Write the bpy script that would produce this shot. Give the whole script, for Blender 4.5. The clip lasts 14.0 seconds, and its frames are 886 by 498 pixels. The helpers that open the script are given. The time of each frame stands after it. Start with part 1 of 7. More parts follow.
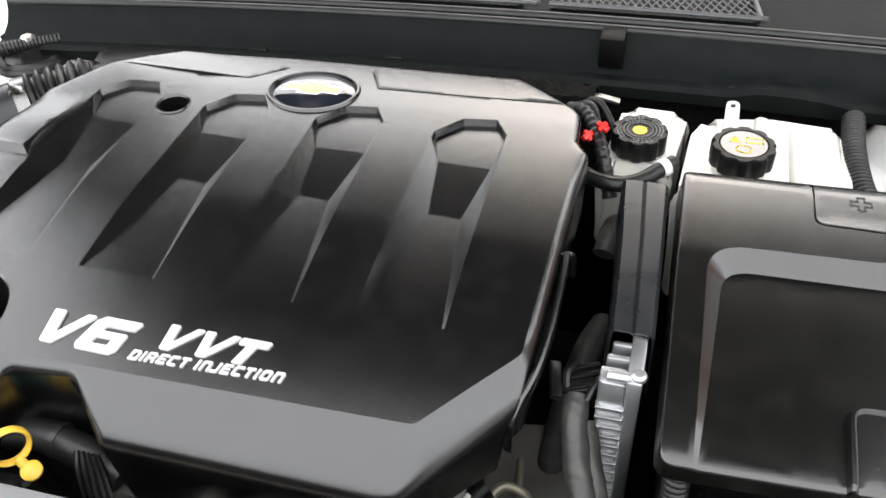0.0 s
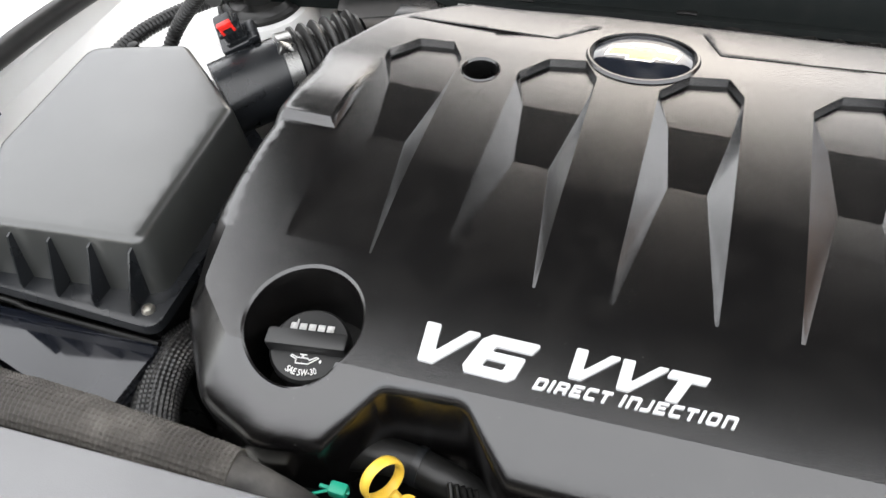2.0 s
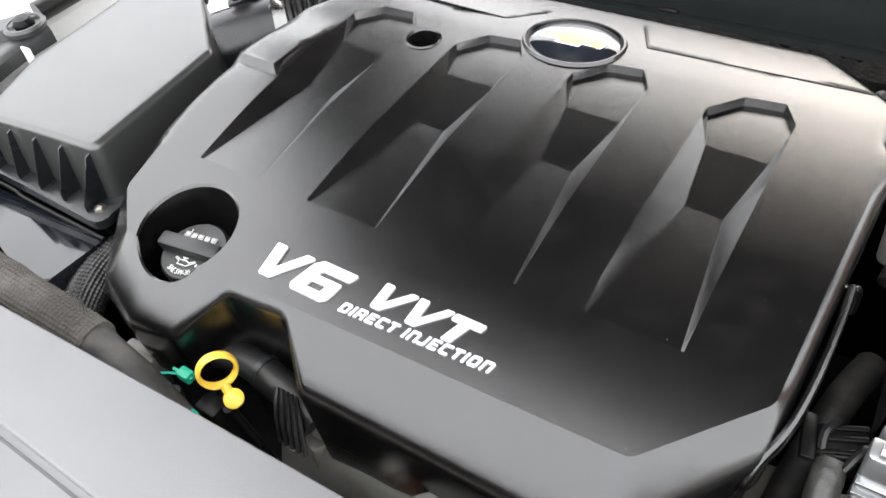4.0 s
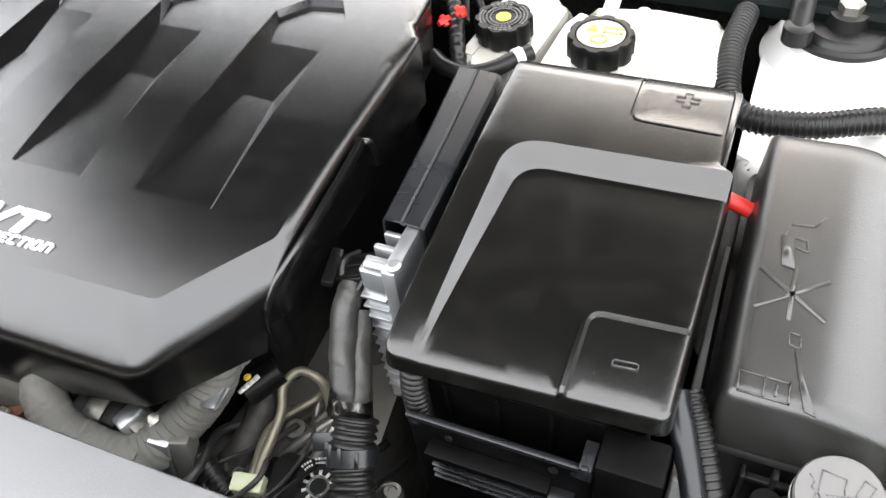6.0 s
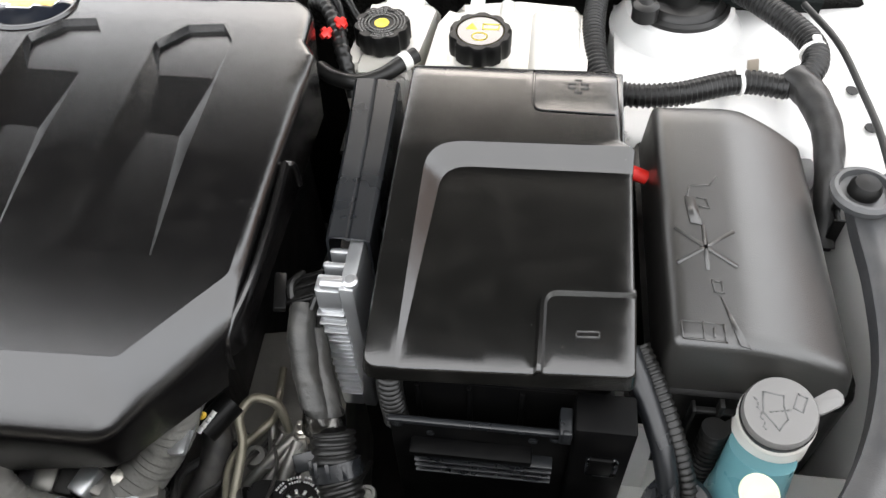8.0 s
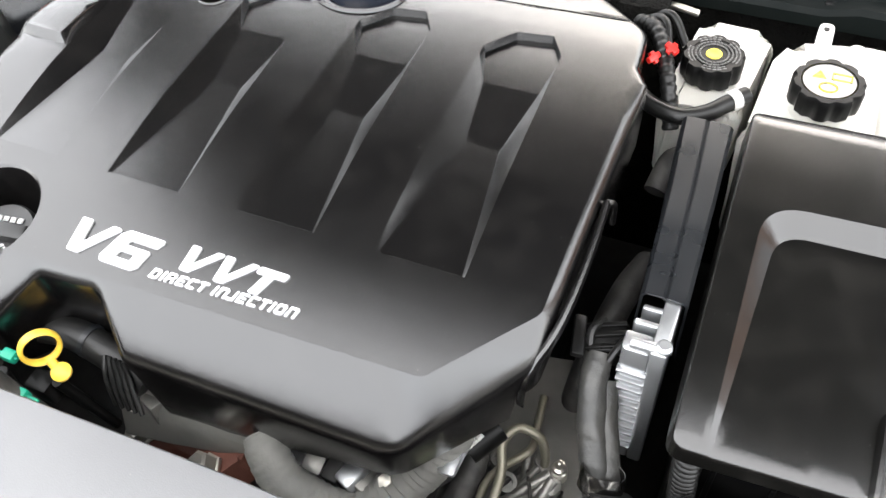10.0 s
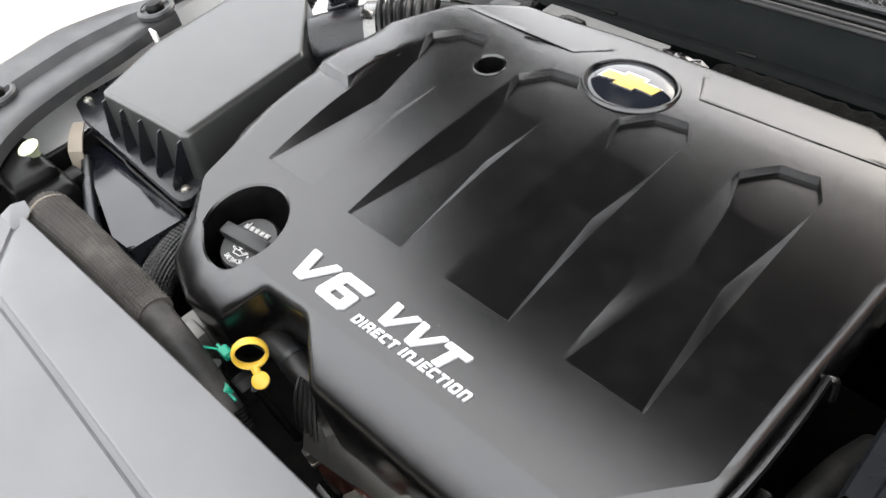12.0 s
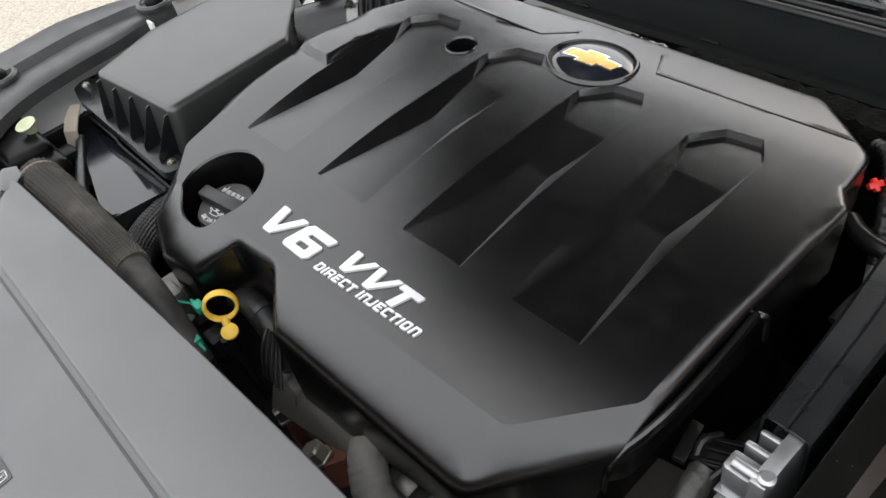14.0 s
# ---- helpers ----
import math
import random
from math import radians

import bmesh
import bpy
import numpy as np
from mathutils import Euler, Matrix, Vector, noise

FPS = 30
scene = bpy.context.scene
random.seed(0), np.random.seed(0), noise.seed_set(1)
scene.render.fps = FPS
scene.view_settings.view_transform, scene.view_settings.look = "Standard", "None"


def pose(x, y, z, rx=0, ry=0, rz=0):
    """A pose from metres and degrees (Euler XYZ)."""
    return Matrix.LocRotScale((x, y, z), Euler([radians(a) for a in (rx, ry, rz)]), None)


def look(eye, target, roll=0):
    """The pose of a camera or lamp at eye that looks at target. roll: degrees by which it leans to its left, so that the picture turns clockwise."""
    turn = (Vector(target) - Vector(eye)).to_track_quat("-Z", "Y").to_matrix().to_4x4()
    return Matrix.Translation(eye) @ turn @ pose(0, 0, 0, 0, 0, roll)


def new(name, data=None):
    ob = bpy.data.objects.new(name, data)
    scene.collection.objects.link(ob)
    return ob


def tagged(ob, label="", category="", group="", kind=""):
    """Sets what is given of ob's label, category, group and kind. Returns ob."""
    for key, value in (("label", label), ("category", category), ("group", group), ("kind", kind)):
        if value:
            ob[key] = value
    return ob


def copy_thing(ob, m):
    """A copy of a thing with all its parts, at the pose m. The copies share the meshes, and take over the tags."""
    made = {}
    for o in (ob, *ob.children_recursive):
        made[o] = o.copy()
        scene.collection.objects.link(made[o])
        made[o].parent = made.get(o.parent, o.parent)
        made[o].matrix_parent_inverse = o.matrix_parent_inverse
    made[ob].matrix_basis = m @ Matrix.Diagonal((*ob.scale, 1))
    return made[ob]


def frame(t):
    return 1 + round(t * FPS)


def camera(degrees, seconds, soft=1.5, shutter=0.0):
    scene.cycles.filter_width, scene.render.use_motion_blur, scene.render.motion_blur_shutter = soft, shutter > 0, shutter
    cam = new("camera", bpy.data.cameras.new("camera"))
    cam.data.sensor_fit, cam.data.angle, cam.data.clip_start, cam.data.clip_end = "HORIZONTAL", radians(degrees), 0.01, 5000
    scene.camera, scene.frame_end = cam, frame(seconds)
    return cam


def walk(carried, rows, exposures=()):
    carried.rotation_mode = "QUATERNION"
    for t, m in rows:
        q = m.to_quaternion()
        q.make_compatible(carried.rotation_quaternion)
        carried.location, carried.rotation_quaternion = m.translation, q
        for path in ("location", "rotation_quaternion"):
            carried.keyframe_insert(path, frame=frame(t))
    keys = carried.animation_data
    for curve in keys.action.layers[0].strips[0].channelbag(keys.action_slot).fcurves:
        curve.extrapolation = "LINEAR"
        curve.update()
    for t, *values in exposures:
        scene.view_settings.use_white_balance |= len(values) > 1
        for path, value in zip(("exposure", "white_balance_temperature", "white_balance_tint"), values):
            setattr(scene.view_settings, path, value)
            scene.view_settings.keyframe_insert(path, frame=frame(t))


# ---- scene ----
cam = camera(57.4, 14.0)
PATH = [
    (0, (0.369, -0.54, 0.464), (-0.121, 0.842, -0.895), -5.0),
    (0.5, (0.283, -0.542, 0.465), (-0.207, 0.754, -0.977), -5.9),
    (1, (0.191, -0.532, 0.46), (-0.289, 0.748, -1.0), -6.0),
    (1.5, (0.099, -0.523, 0.454), (-0.385, 0.743, -1.016), -5.9),
    (2, (0.062, -0.516, 0.452), (-0.487, 0.723, -1.019), -6.5),
    (2.2, (0.06, -0.514, 0.453), (-0.515, 0.716, -1.015), -6.5),
    (4.3, (0.373, -0.461, 0.441), (-0.558, 0.567, -1.0), -10.6),
    (4.5, (0.407, -0.452, 0.441), (-0.513, 0.554, -1.022), -10.9),
    (5, (0.488, -0.445, 0.428), (-0.39, 0.558, -1.063), -10.6),
    (5.5, (0.553, -0.462, 0.416), (-0.207, 0.617, -1.088), -8.9),
    (6, (0.592, -0.463, 0.421), (-0.044, 0.694, -1.081), -8.8),
    (6.5, (0.589, -0.462, 0.433), (0.21, 0.751, -1.111), -5.5),
    (7, (0.562, -0.473, 0.441), (0.33, 0.745, -1.128), -4.2),
    (7.2, (0.551, -0.477, 0.448), (0.33, 0.761, -1.108), -4.0),
    (9.3, (0.417, -0.51, 0.472), (0.208, 0.698, -1.108), -1.7),
    (9.5, (0.403, -0.501, 0.475), (0.122, 0.692, -1.106), -2.7),
    (10, (0.385, -0.456, 0.482), (-0.216, 0.603, -1.104), -8.1),
    (10.5, (0.39, -0.435, 0.46), (-0.469, 0.501, -1.084), -11.3),
    (11, (0.401, -0.414, 0.462), (-0.569, 0.432, -1.068), -12.6),
    (11.5, (0.395, -0.408, 0.483), (-0.655, 0.399, -1.015), -12.8),
    (12, (0.399, -0.405, 0.499), (-0.741, 0.388, -0.94), -12.8),
    (12.5, (0.41, -0.403, 0.497), (-0.777, 0.403, -0.896), -12.4),
    (13, (0.422, -0.412, 0.489), (-0.774, 0.405, -0.89), -12.0),
    (13.5, (0.451, -0.433, 0.469), (-0.756, 0.387, -0.898), -11.8),
    (14, (0.483, -0.427, 0.464), (-0.72, 0.397, -0.905), -12.1),
]
walk(cam, [(t, look(e, g, r)) for t, e, g, r in PATH], exposures=[(0.0, 0.55), (0.5, 0.98), (1.0, 1.12), (2.0, 0.5), (4.5, 0.95), (5.0, 1.1), (5.5, 1.15), (6.0, 1.05), (6.5, 0.8), (7.0, 0.4), (9.5, 1.05), (10.5, 1.15), (11.0, 1.0), (11.5, 0.95), (12.0, 0.5), (13.0, -0.33), (14.0, -0.3)])

# ---- world and light: a bright overcast sky, brightest behind the car ----
world = bpy.data.worlds.new("sky")
scene.world = world
world.use_nodes = True
wn = world.node_tree.nodes
wl = world.node_tree.links
sky = wn.new("ShaderNodeTexSky")
sky.sky_type = "NISHITA"
sky.sun_disc = False
sky.sun_elevation = radians(32)
sky.sun_rotation = radians(-3)
sky.air_density = 1.0
sky.dust_density = 2.0
cloud = wn.new("ShaderNodeMix")
cloud.data_type = "RGBA"
cloud.inputs[0].default_value = 0.88
cloud.inputs[7].default_value = (3.30, 3.25, 3.19, 1)
wl.new(sky.outputs[0], cloud.inputs[6])
wl.new(cloud.outputs[2], wn["Background"].inputs["Color"])
wn["Background"].inputs["Strength"].default_value = 0.9

sun = new("sun", bpy.data.lights.new("sun", "SUN"))
sun.data.energy = 0.6
sun.data.angle = radians(80)
sun.data.color = (1.0, 0.98, 0.95)
sun.matrix_world = look((-0.1, 2.2, 1.4), (0, 0, 0))

# ---- materials ----
def mat(name, color, rough=0.5, metal=0.0, grain=0.0, grain_size=900.0, vary=0.12, vary_size=9.0,
        rough_vary=0.08, specks=0.0, dust=0.0, dust_color=(0.32, 0.30, 0.27), spec=0.5, wave=None, per_object=0.0, stain=None, grain_depth=0.0003):
    """A surface with grain relief, large-scale variation in tone and gloss, and dust."""
    m = bpy.data.materials.new(name)
    m.use_nodes = True
    n, l = m.node_tree.nodes, m.node_tree.links
    p = n["Principled BSDF"]
    p.inputs["Metallic"].default_value = metal
    p.inputs["Specular IOR Level"].default_value = spec
    co = n.new("ShaderNodeTexCoord")

    def noise_node(scale, detail=3.0):
        t = n.new("ShaderNodeTexNoise")
        t.inputs["Scale"].default_value = scale
        t.inputs["Detail"].default_value = detail
        l.new(co.outputs["Object"], t.inputs["Vector"])
        return t

    def ramp(source, a, b, lo, hi):
        r = n.new("ShaderNodeMapRange")
        r.inputs["From Min"].default_value, r.inputs["From Max"].default_value = a, b
        r.inputs["To Min"].default_value, r.inputs["To Max"].default_value = lo, hi
        l.new(source, r.inputs["Value"])
        return r.outputs["Result"]

    def blend(kind, factor, a, b):
        x = n.new("ShaderNodeMix")
        x.data_type, x.blend_type = "RGBA", kind
        for key, value in (("Factor", factor), ("A", a), ("B", b)):
            socket = [s for s in x.inputs if s.name == key and s.type == ("VALUE" if key == "Factor" else "RGBA")][0]
            if isinstance(value, (int, float, tuple)):
                socket.default_value = value if not isinstance(value, tuple) else (*value[:3], 1)
            else:
                l.new(value, socket)
        return [s for s in x.outputs if s.type == "RGBA"][0]

    big = noise_node(vary_size, 4.0)
    tone = ramp(big.outputs["Fac"], 0.3, 0.7, 1 - vary, 1 + vary)
    col = blend("MULTIPLY", 1.0, color, tone)
    if stain:
        st = noise_node(stain[0], 5.0)
        col = blend("MIX", ramp(st.outputs["Fac"], 0.52, 0.68, 0.0, stain[1]), col, stain[2])
    if per_object:
        info = n.new("ShaderNodeObjectInfo")
        col = blend("MULTIPLY", 1.0, col, ramp(info.outputs["Random"], 0, 1, 1 - per_object, 1 + per_object))
    if dust:
        d = noise_node(38.0, 6.0)
        col = blend("MIX", ramp(d.outputs["Fac"], 0.45, 0.8, 0.0, dust), col, dust_color)
    rsrc = ramp(noise_node(vary_size * 3.1, 3.0).outputs["Fac"], 0.3, 0.7, rough - rough_vary, rough + rough_vary)
    if specks:
        v = n.new("ShaderNodeTexVoronoi")
        v.inputs["Scale"].default_value = 130.0
        v.inputs["Randomness"].default_value = 1.0
        l.new(co.outputs["Object"], v.inputs["Vector"])
        gate = ramp(noise_node(55.0, 2.0).outputs["Fac"], 0.42, 0.7, 0.0, 1.0)
        dot = ramp(v.outputs["Distance"], 0.025, 0.055, 1.0, 0.0)
        mul = n.new("ShaderNodeMath")
        mul.operation = "MULTIPLY"
        l.new(gate, mul.inputs[0])
        l.new(dot, mul.inputs[1])
        mul2 = n.new("ShaderNodeMath")
        mul2.operation = "MULTIPLY"
        l.new(mul.outputs[0], mul2.inputs[0])
        mul2.inputs[1].default_value = specks
        col = blend("MIX", mul2.outputs[0], col, (0.5, 0.49, 0.46))
    l.new(col, p.inputs["Base Color"])
    l.new(rsrc, p.inputs["Roughness"])
    normal = None
    if grain:
        g = noise_node(grain_size, 2.0)
        bump = n.new("ShaderNodeBump")
        bump.inputs["Strength"].default_value = grain
        bump.inputs["Distance"].default_value = grain_depth
        l.new(g.outputs["Fac"], bump.inputs["Height"])
        normal = bump.outputs["Normal"]
    if wave:
        w = n.new("ShaderNodeTexWave")
        w.inputs["Scale"].default_value = wave[0]
        w.inputs["Distortion"].default_value = wave[2] if len(wave) > 2 else 1.0
        w.inputs["Detail"].default_value = 2.0
        w.wave_type = "BANDS"
        w.bands_direction = "DIAGONAL"
        l.new(co.outputs["Object"], w.inputs["Vector"])
        b2 = n.new("ShaderNodeBump")
        b2.inputs["Strength"].default_value = wave[1]
        b2.inputs["Distance"].default_value = 0.001
        l.new(w.outputs["Fac"], b2.inputs["Height"])
        if normal:
            l.new(normal, b2.inputs["Normal"])
        normal = b2.outputs["Normal"]
    if normal:
        l.new(normal, p.inputs["Normal"])
    return m


COVER = mat("grained_black_plastic", (0.0026, 0.0024, 0.0025), 0.19, spec=0.9, grain=1.0, grain_size=1150, grain_depth=0.00012, vary=0.05, rough_vary=0.012, specks=0.45, dust=0.014)
BATTERY = mat("battery_cover_plastic", (0.0032, 0.0031, 0.0028), 0.19, spec=0.9, grain=1.0, grain_size=1150, grain_depth=0.00008, vary=0.06, rough_vary=0.015, specks=0.45, dust=0.016)
BOXLID = mat("matte_grey_black_plastic", (0.026, 0.027, 0.026), 0.30, spec=0.9, grain=0.35, grain_size=900, grain_depth=0.00012, vary=0.06, rough_vary=0.02, specks=0.3, dust=0.01)
FUSE = mat("fuse_lid_plastic", (0.015, 0.0145, 0.0135), 0.34, spec=0.9, grain=0.6, grain_size=900, vary=0.05, rough_vary=0.02, specks=0.3, dust=0.01)
BLACK = mat("black_moulding", (0.004, 0.004, 0.004), 0.34, spec=0.14, grain=0.2, vary=0.2, dust=0.015)
SATIN = mat("satin_black_steel", (0.009, 0.010, 0.0115), 0.30, grain=0.1, vary=0.15, specks=0.4)
GLOSS = mat("gloss_black", (0.010, 0.012, 0.017), 0.07, spec=1.0, rough_vary=0.05, vary=0.2, stain=(14.0, 0.35, (0.10, 0.10, 0.10)))
DUCT = mat("gloss_duct", (0.006, 0.007, 0.010), 0.09, spec=0.45, rough_vary=0.06, vary=0.2, stain=(12.0, 0.25, (0.05, 0.05, 0.055)))
CAPBLACK = mat("oil_cap_plastic", (0.008, 0.008, 0.008), 0.42, spec=0.55, grain=0.2, vary=0.1)
TRAYBLACK = mat("tray_plastic", (0.0022, 0.0022, 0.0023), 0.42, spec=0.06, grain=0.2, vary=0.3, dust=0.01)
RUBBER = mat("black_rubber", (0.0065, 0.0065, 0.0063), 0.40, spec=0.4, grain=0.25, grain_size=500, vary=0.2, dust=0.02)
BRAIDDARK = mat("dark_braided_sleeve", (0.012, 0.012, 0.012), 0.38, spec=0.6, grain=0.5, grain_size=600, vary=0.3, dust=0.08)
DUSTY = mat("dusty_rubber", (0.022, 0.021, 0.020), 0.6, grain=0.4, grain_size=400, vary=0.3, dust=0.25)
BRAID = mat("woven_sleeve", (0.055, 0.050, 0.044), 0.7, grain=0.5, grain_size=600, vary=0.3, dust=0.25, wave=(700.0, 0.6, 0.4))
TAPE = mat("cloth_tape", (0.011, 0.0107, 0.0105), 0.5, grain=0.6, grain_size=420, vary=0.2, dust=0.08)
GREYTAPE = mat("grey_wrap", (0.028, 0.028, 0.0265), 0.45, grain=0.8, grain_size=160, grain_depth=0.001, vary=0.25, dust=0.15)
LIGHTWRAP = mat("pale_grey_wrap", (0.12, 0.118, 0.108), 0.65, grain=0.9, grain_size=130, grain_depth=0.0012, vary=0.25, dust=0.15)
SHIELD = mat("grey_front_panel", (0.128, 0.129, 0.132), 0.42, grain=0.5, grain_size=900, vary=0.06, specks=0.25)
TRIM = mat("grey_black_fender_trim", (0.038, 0.039, 0.041), 0.40, spec=0.55, grain=0.5, grain_size=850, vary=0.1, dust=0.08)
COWL = mat("cowl_plastic", (0.0035, 0.005, 0.0048), 0.5, spec=0.08, grain=0.25, vary=0.05, rough_vary=0.02, dust=0.01)
WHITE = mat("white_car_paint", (0.64, 0.64, 0.63), 0.22, vary=0.03, rough_vary=0.04, dust=0.05)
TANK = mat("translucent_white_tank", (0.55, 0.54, 0.505), 0.35, vary=0.05, stain=(16.0, 0.25, (0.55, 0.50, 0.38)))
ALU = mat("cast_aluminium", (0.50, 0.51, 0.52), 0.38, metal=0.9, grain=0.35, grain_size=350, vary=0.1)
ALUDULL = mat("dull_cast_aluminium", (0.20, 0.195, 0.18), 0.45, metal=0.7, grain=0.8, grain_size=220, vary=0.3, dust=0.3)
STEEL = mat("plated_steel", (0.50, 0.48, 0.43), 0.35, metal=0.95, vary=0.2, dust=0.15)
CLAMPMETAL = mat("dull_clamp_steel", (0.20, 0.20, 0.195), 0.30, metal=0.95, vary=0.2, dust=0.1)
PIPE = mat("olive_plated_pipe", (0.20, 0.185, 0.14), 0.46, metal=0.45, vary=0.2, dust=0.25)
CHROME = mat("silver_lettering", (0.64, 0.645, 0.65), 0.25, metal=0.35, vary=0.02, rough_vary=0.03)
CHROMERIM = mat("chrome_edge", (0.85, 0.85, 0.85), 0.08, metal=1.0, vary=0.02, rough_vary=0.02)
GOLD = mat("gold_fill", (0.85, 0.55, 0.16), 0.28, metal=0.3, vary=0.06)
YELLOW = mat("yellow_plastic", (0.80, 0.52, 0.06), 0.34, vary=0.06, dust=0.04)
GREEN = mat("green_plastic", (0.01, 0.32, 0.20), 0.4, vary=0.1)
RED = mat("red_plastic", (0.62, 0.02, 0.015), 0.38, vary=0.08)
PALE = mat("pale_green_nylon", (0.50, 0.54, 0.36), 0.4, vary=0.05)
TIE = mat("white_nylon", (0.78, 0.77, 0.74), 0.4, vary=0.04)
RUST = mat("rusty_bracket", (0.13, 0.045, 0.03), 0.7, grain=0.8, grain_size=250, vary=0.4, metal=0.2)
FOIL = mat("crinkled_foil", (0.17, 0.165, 0.16), 0.24, metal=1.0, vary=0.1, grain=1.0, grain_size=45, grain_depth=0.004)
FIBRE = mat("dark_insulation", (0.0032, 0.0031, 0.0027), 0.85, grain=1.0, grain_size=240, grain_depth=0.003, vary=0.5, dust=0.008, spec=0.08)
SYMBOL = mat("white_print", (0.60, 0.60, 0.58), 0.5, vary=0.04)
PALEGREY = mat("pale_grey_shield", (0.17, 0.17, 0.165), 0.5, metal=0.3, vary=0.1, dust=0.15)
CAPPRINT = mat("worn_white_print", (0.55, 0.55, 0.54), 0.55, vary=0.15)
YPRINT = mat("yellow_print", (0.75, 0.60, 0.05), 0.5, vary=0.04)
GREYCAP = mat("grey_cap_plastic", (0.13, 0.127, 0.123), 0.5, grain=0.3, vary=0.05)
DARKPRINT = mat("dark_moulded_mark", (0.10, 0.10, 0.10), 0.5, vary=0.05)
DARK = mat("dark_engine_metal", (0.007, 0.0067, 0.0064), 0.6, metal=0.2, grain=0.8, grain_size=160, vary=0.5, dust=0.05)
CONCRETE = mat("pale_pebbled_ground", (0.40, 0.365, 0.305), 0.9, grain=0.9, grain_size=90, grain_depth=0.006, vary=0.22, vary_size=110.0, stain=(75.0, 0.75, (0.26, 0.23, 0.19)))
FLUID = mat("blue_washer_tank", (0.10, 0.24, 0.27), 0.3, vary=0.1)
PADMAT = mat("hood_pad_felt", (0.008, 0.008, 0.008), 0.9, grain=0.6, grain_size=150, vary=0.2)
BRICK = mat("brown_brick", (0.20, 0.13, 0.10), 0.85, vary=0.15, vary_size=0.6)
CARD = mat("tan_tape", (0.26, 0.225, 0.18), 0.7, vary=0.2)
DARKWALL = mat("grey_dimming_wall", (0.17, 0.165, 0.16), 0.8, vary=0.15, vary_size=0.8)

# ---- building tools ----
def thing(name, base=(0, 0, 0), label="", category="", group="", kind=""):
    ob = new(name)
    ob.location = base
    ob.empty_display_size = 0.02
    bpy.context.view_layer.update()
    return tagged(ob, label, category, group, kind)


def part(name, bm, material, parent=None, label="", angle=38):
    """Links a bmesh, built in world places, as one mesh under a thing or a part."""
    me = bpy.data.meshes.new(name)
    bmesh.ops.recalc_face_normals(bm, faces=bm.faces)
    for e in bm.edges:
        if e.smooth and len(e.link_faces) == 2 and e.calc_face_angle(0) > radians(angle):
            e.smooth = False
    bm.to_mesh(me)
    bm.free()
    me.polygons.foreach_set("use_smooth", [True] * len(me.polygons))
    me.materials.append(material)
    ob = new(name, me)
    if parent is not None:
        ob.parent = parent
        ob.matrix_parent_inverse = world_of(parent).inverted()
    return tagged(ob, label)


def world_of(ob):
    m = ob.matrix_basis.copy()
    if ob.parent is not None:
        m = world_of(ob.parent) @ ob.matrix_parent_inverse @ m
    return m


def solo(name, bm, material, label, category, group="", kind="", angle=38):
    return tagged(part(name, bm, material, None, label, angle), label, category, group, kind)


def box(bm, lo, hi, bevel=0.002, m=None, seg=2):
    """A bevelled box between two corners."""
    r = bmesh.ops.create_cube(bm, size=1)
    c = [(a + b) / 2 for a, b in zip(lo, hi)]
    s = [b - a for a, b in zip(lo, hi)]
    for v in r["verts"]:
        v.co = Vector((c[i] + v.co[i] * s[i] for i in range(3)))
    if bevel:
        edges = list({e for v in r["verts"] for e in v.link_edges})
        out = bmesh.ops.bevel(bm, geom=edges, offset=bevel, segments=seg, profile=0.5, affect="EDGES")
        verts = list({v for f in out["faces"] for v in f.verts})
    else:
        verts = r["verts"]
    if m is not None:
        everything = set()
        stack = list(verts)
        while stack:
            v = stack.pop()
            if v not in everything:
                everything.add(v)
                stack += [e.other_vert(v) for e in v.link_edges]
        for v in everything:
            v.co = m @ v.co
    return bm


def prism(bm, poly, z0, z1, bevel=0.0, m=None, taper=0.0, seg=2):
    """An upright body on a plan polygon; taper draws its top in."""
    cx = sum(p[0] for p in poly) / len(poly)
    cy = sum(p[1] for p in poly) / len(poly)
    bot = [bm.verts.new((x, y, z0)) for x, y in poly]
    top = [bm.verts.new((x + (cx - x) * taper, y + (cy - y) * taper, z1)) for x, y in poly]
    k = len(poly)
    made = [bm.faces.new(top), bm.faces.new(bot[::-1])]
    made += [bm.faces.new((bot[i], bot[(i + 1) % k], top[(i + 1) % k], top[i])) for i in range(k)]
    verts = bot + top
    if bevel:
        edges = [e for e in made[0].edges] + [e for f in made[2:] for e in f.edges if e not in made[1].edges[:]]
        out = bmesh.ops.bevel(bm, geom=list(set(edges)), offset=bevel, segments=seg, profile=0.5, affect="EDGES")
    if m is not None:
        seen, stack = set(), [v for v in verts if v.is_valid] + ([v for f in out["faces"] for v in f.verts] if bevel else [])
        while stack:
            v = stack.pop()
            if v not in seen:
                seen.add(v)
                stack += [e.other_vert(v) for e in v.link_edges]
        for v in seen:
            v.co = m @ v.co
    return bm


def rounded(poly, r, n=5):
    """The polygon with its corners rounded; r is one radius or one for each corner."""
    out = []
    k = len(poly)
    for i in range(k):
        rr = r[i] if isinstance(r, (list, tuple)) else r
        a, b, c = Vector(poly[i - 1]), Vector(poly[i]), Vector(poly[(i + 1) % k])
        u, v = (a - b), (c - b)
        ang = u.angle(v)
        if rr <= 0 or abs(math.pi - ang) < 0.05:
            out.append((b.x, b.y))
            continue
        d = min(rr / math.tan(ang / 2), u.length * 0.48, v.length * 0.48)
        p, q = b + u.normalized() * d, b + v.normalized() * d
        for j in range(n + 1):
            t = j / n
            w = (1 - t) ** 2 * p + 2 * t * (1 - t) * b + t * t * q
            out.append((w.x, w.y))
    return out


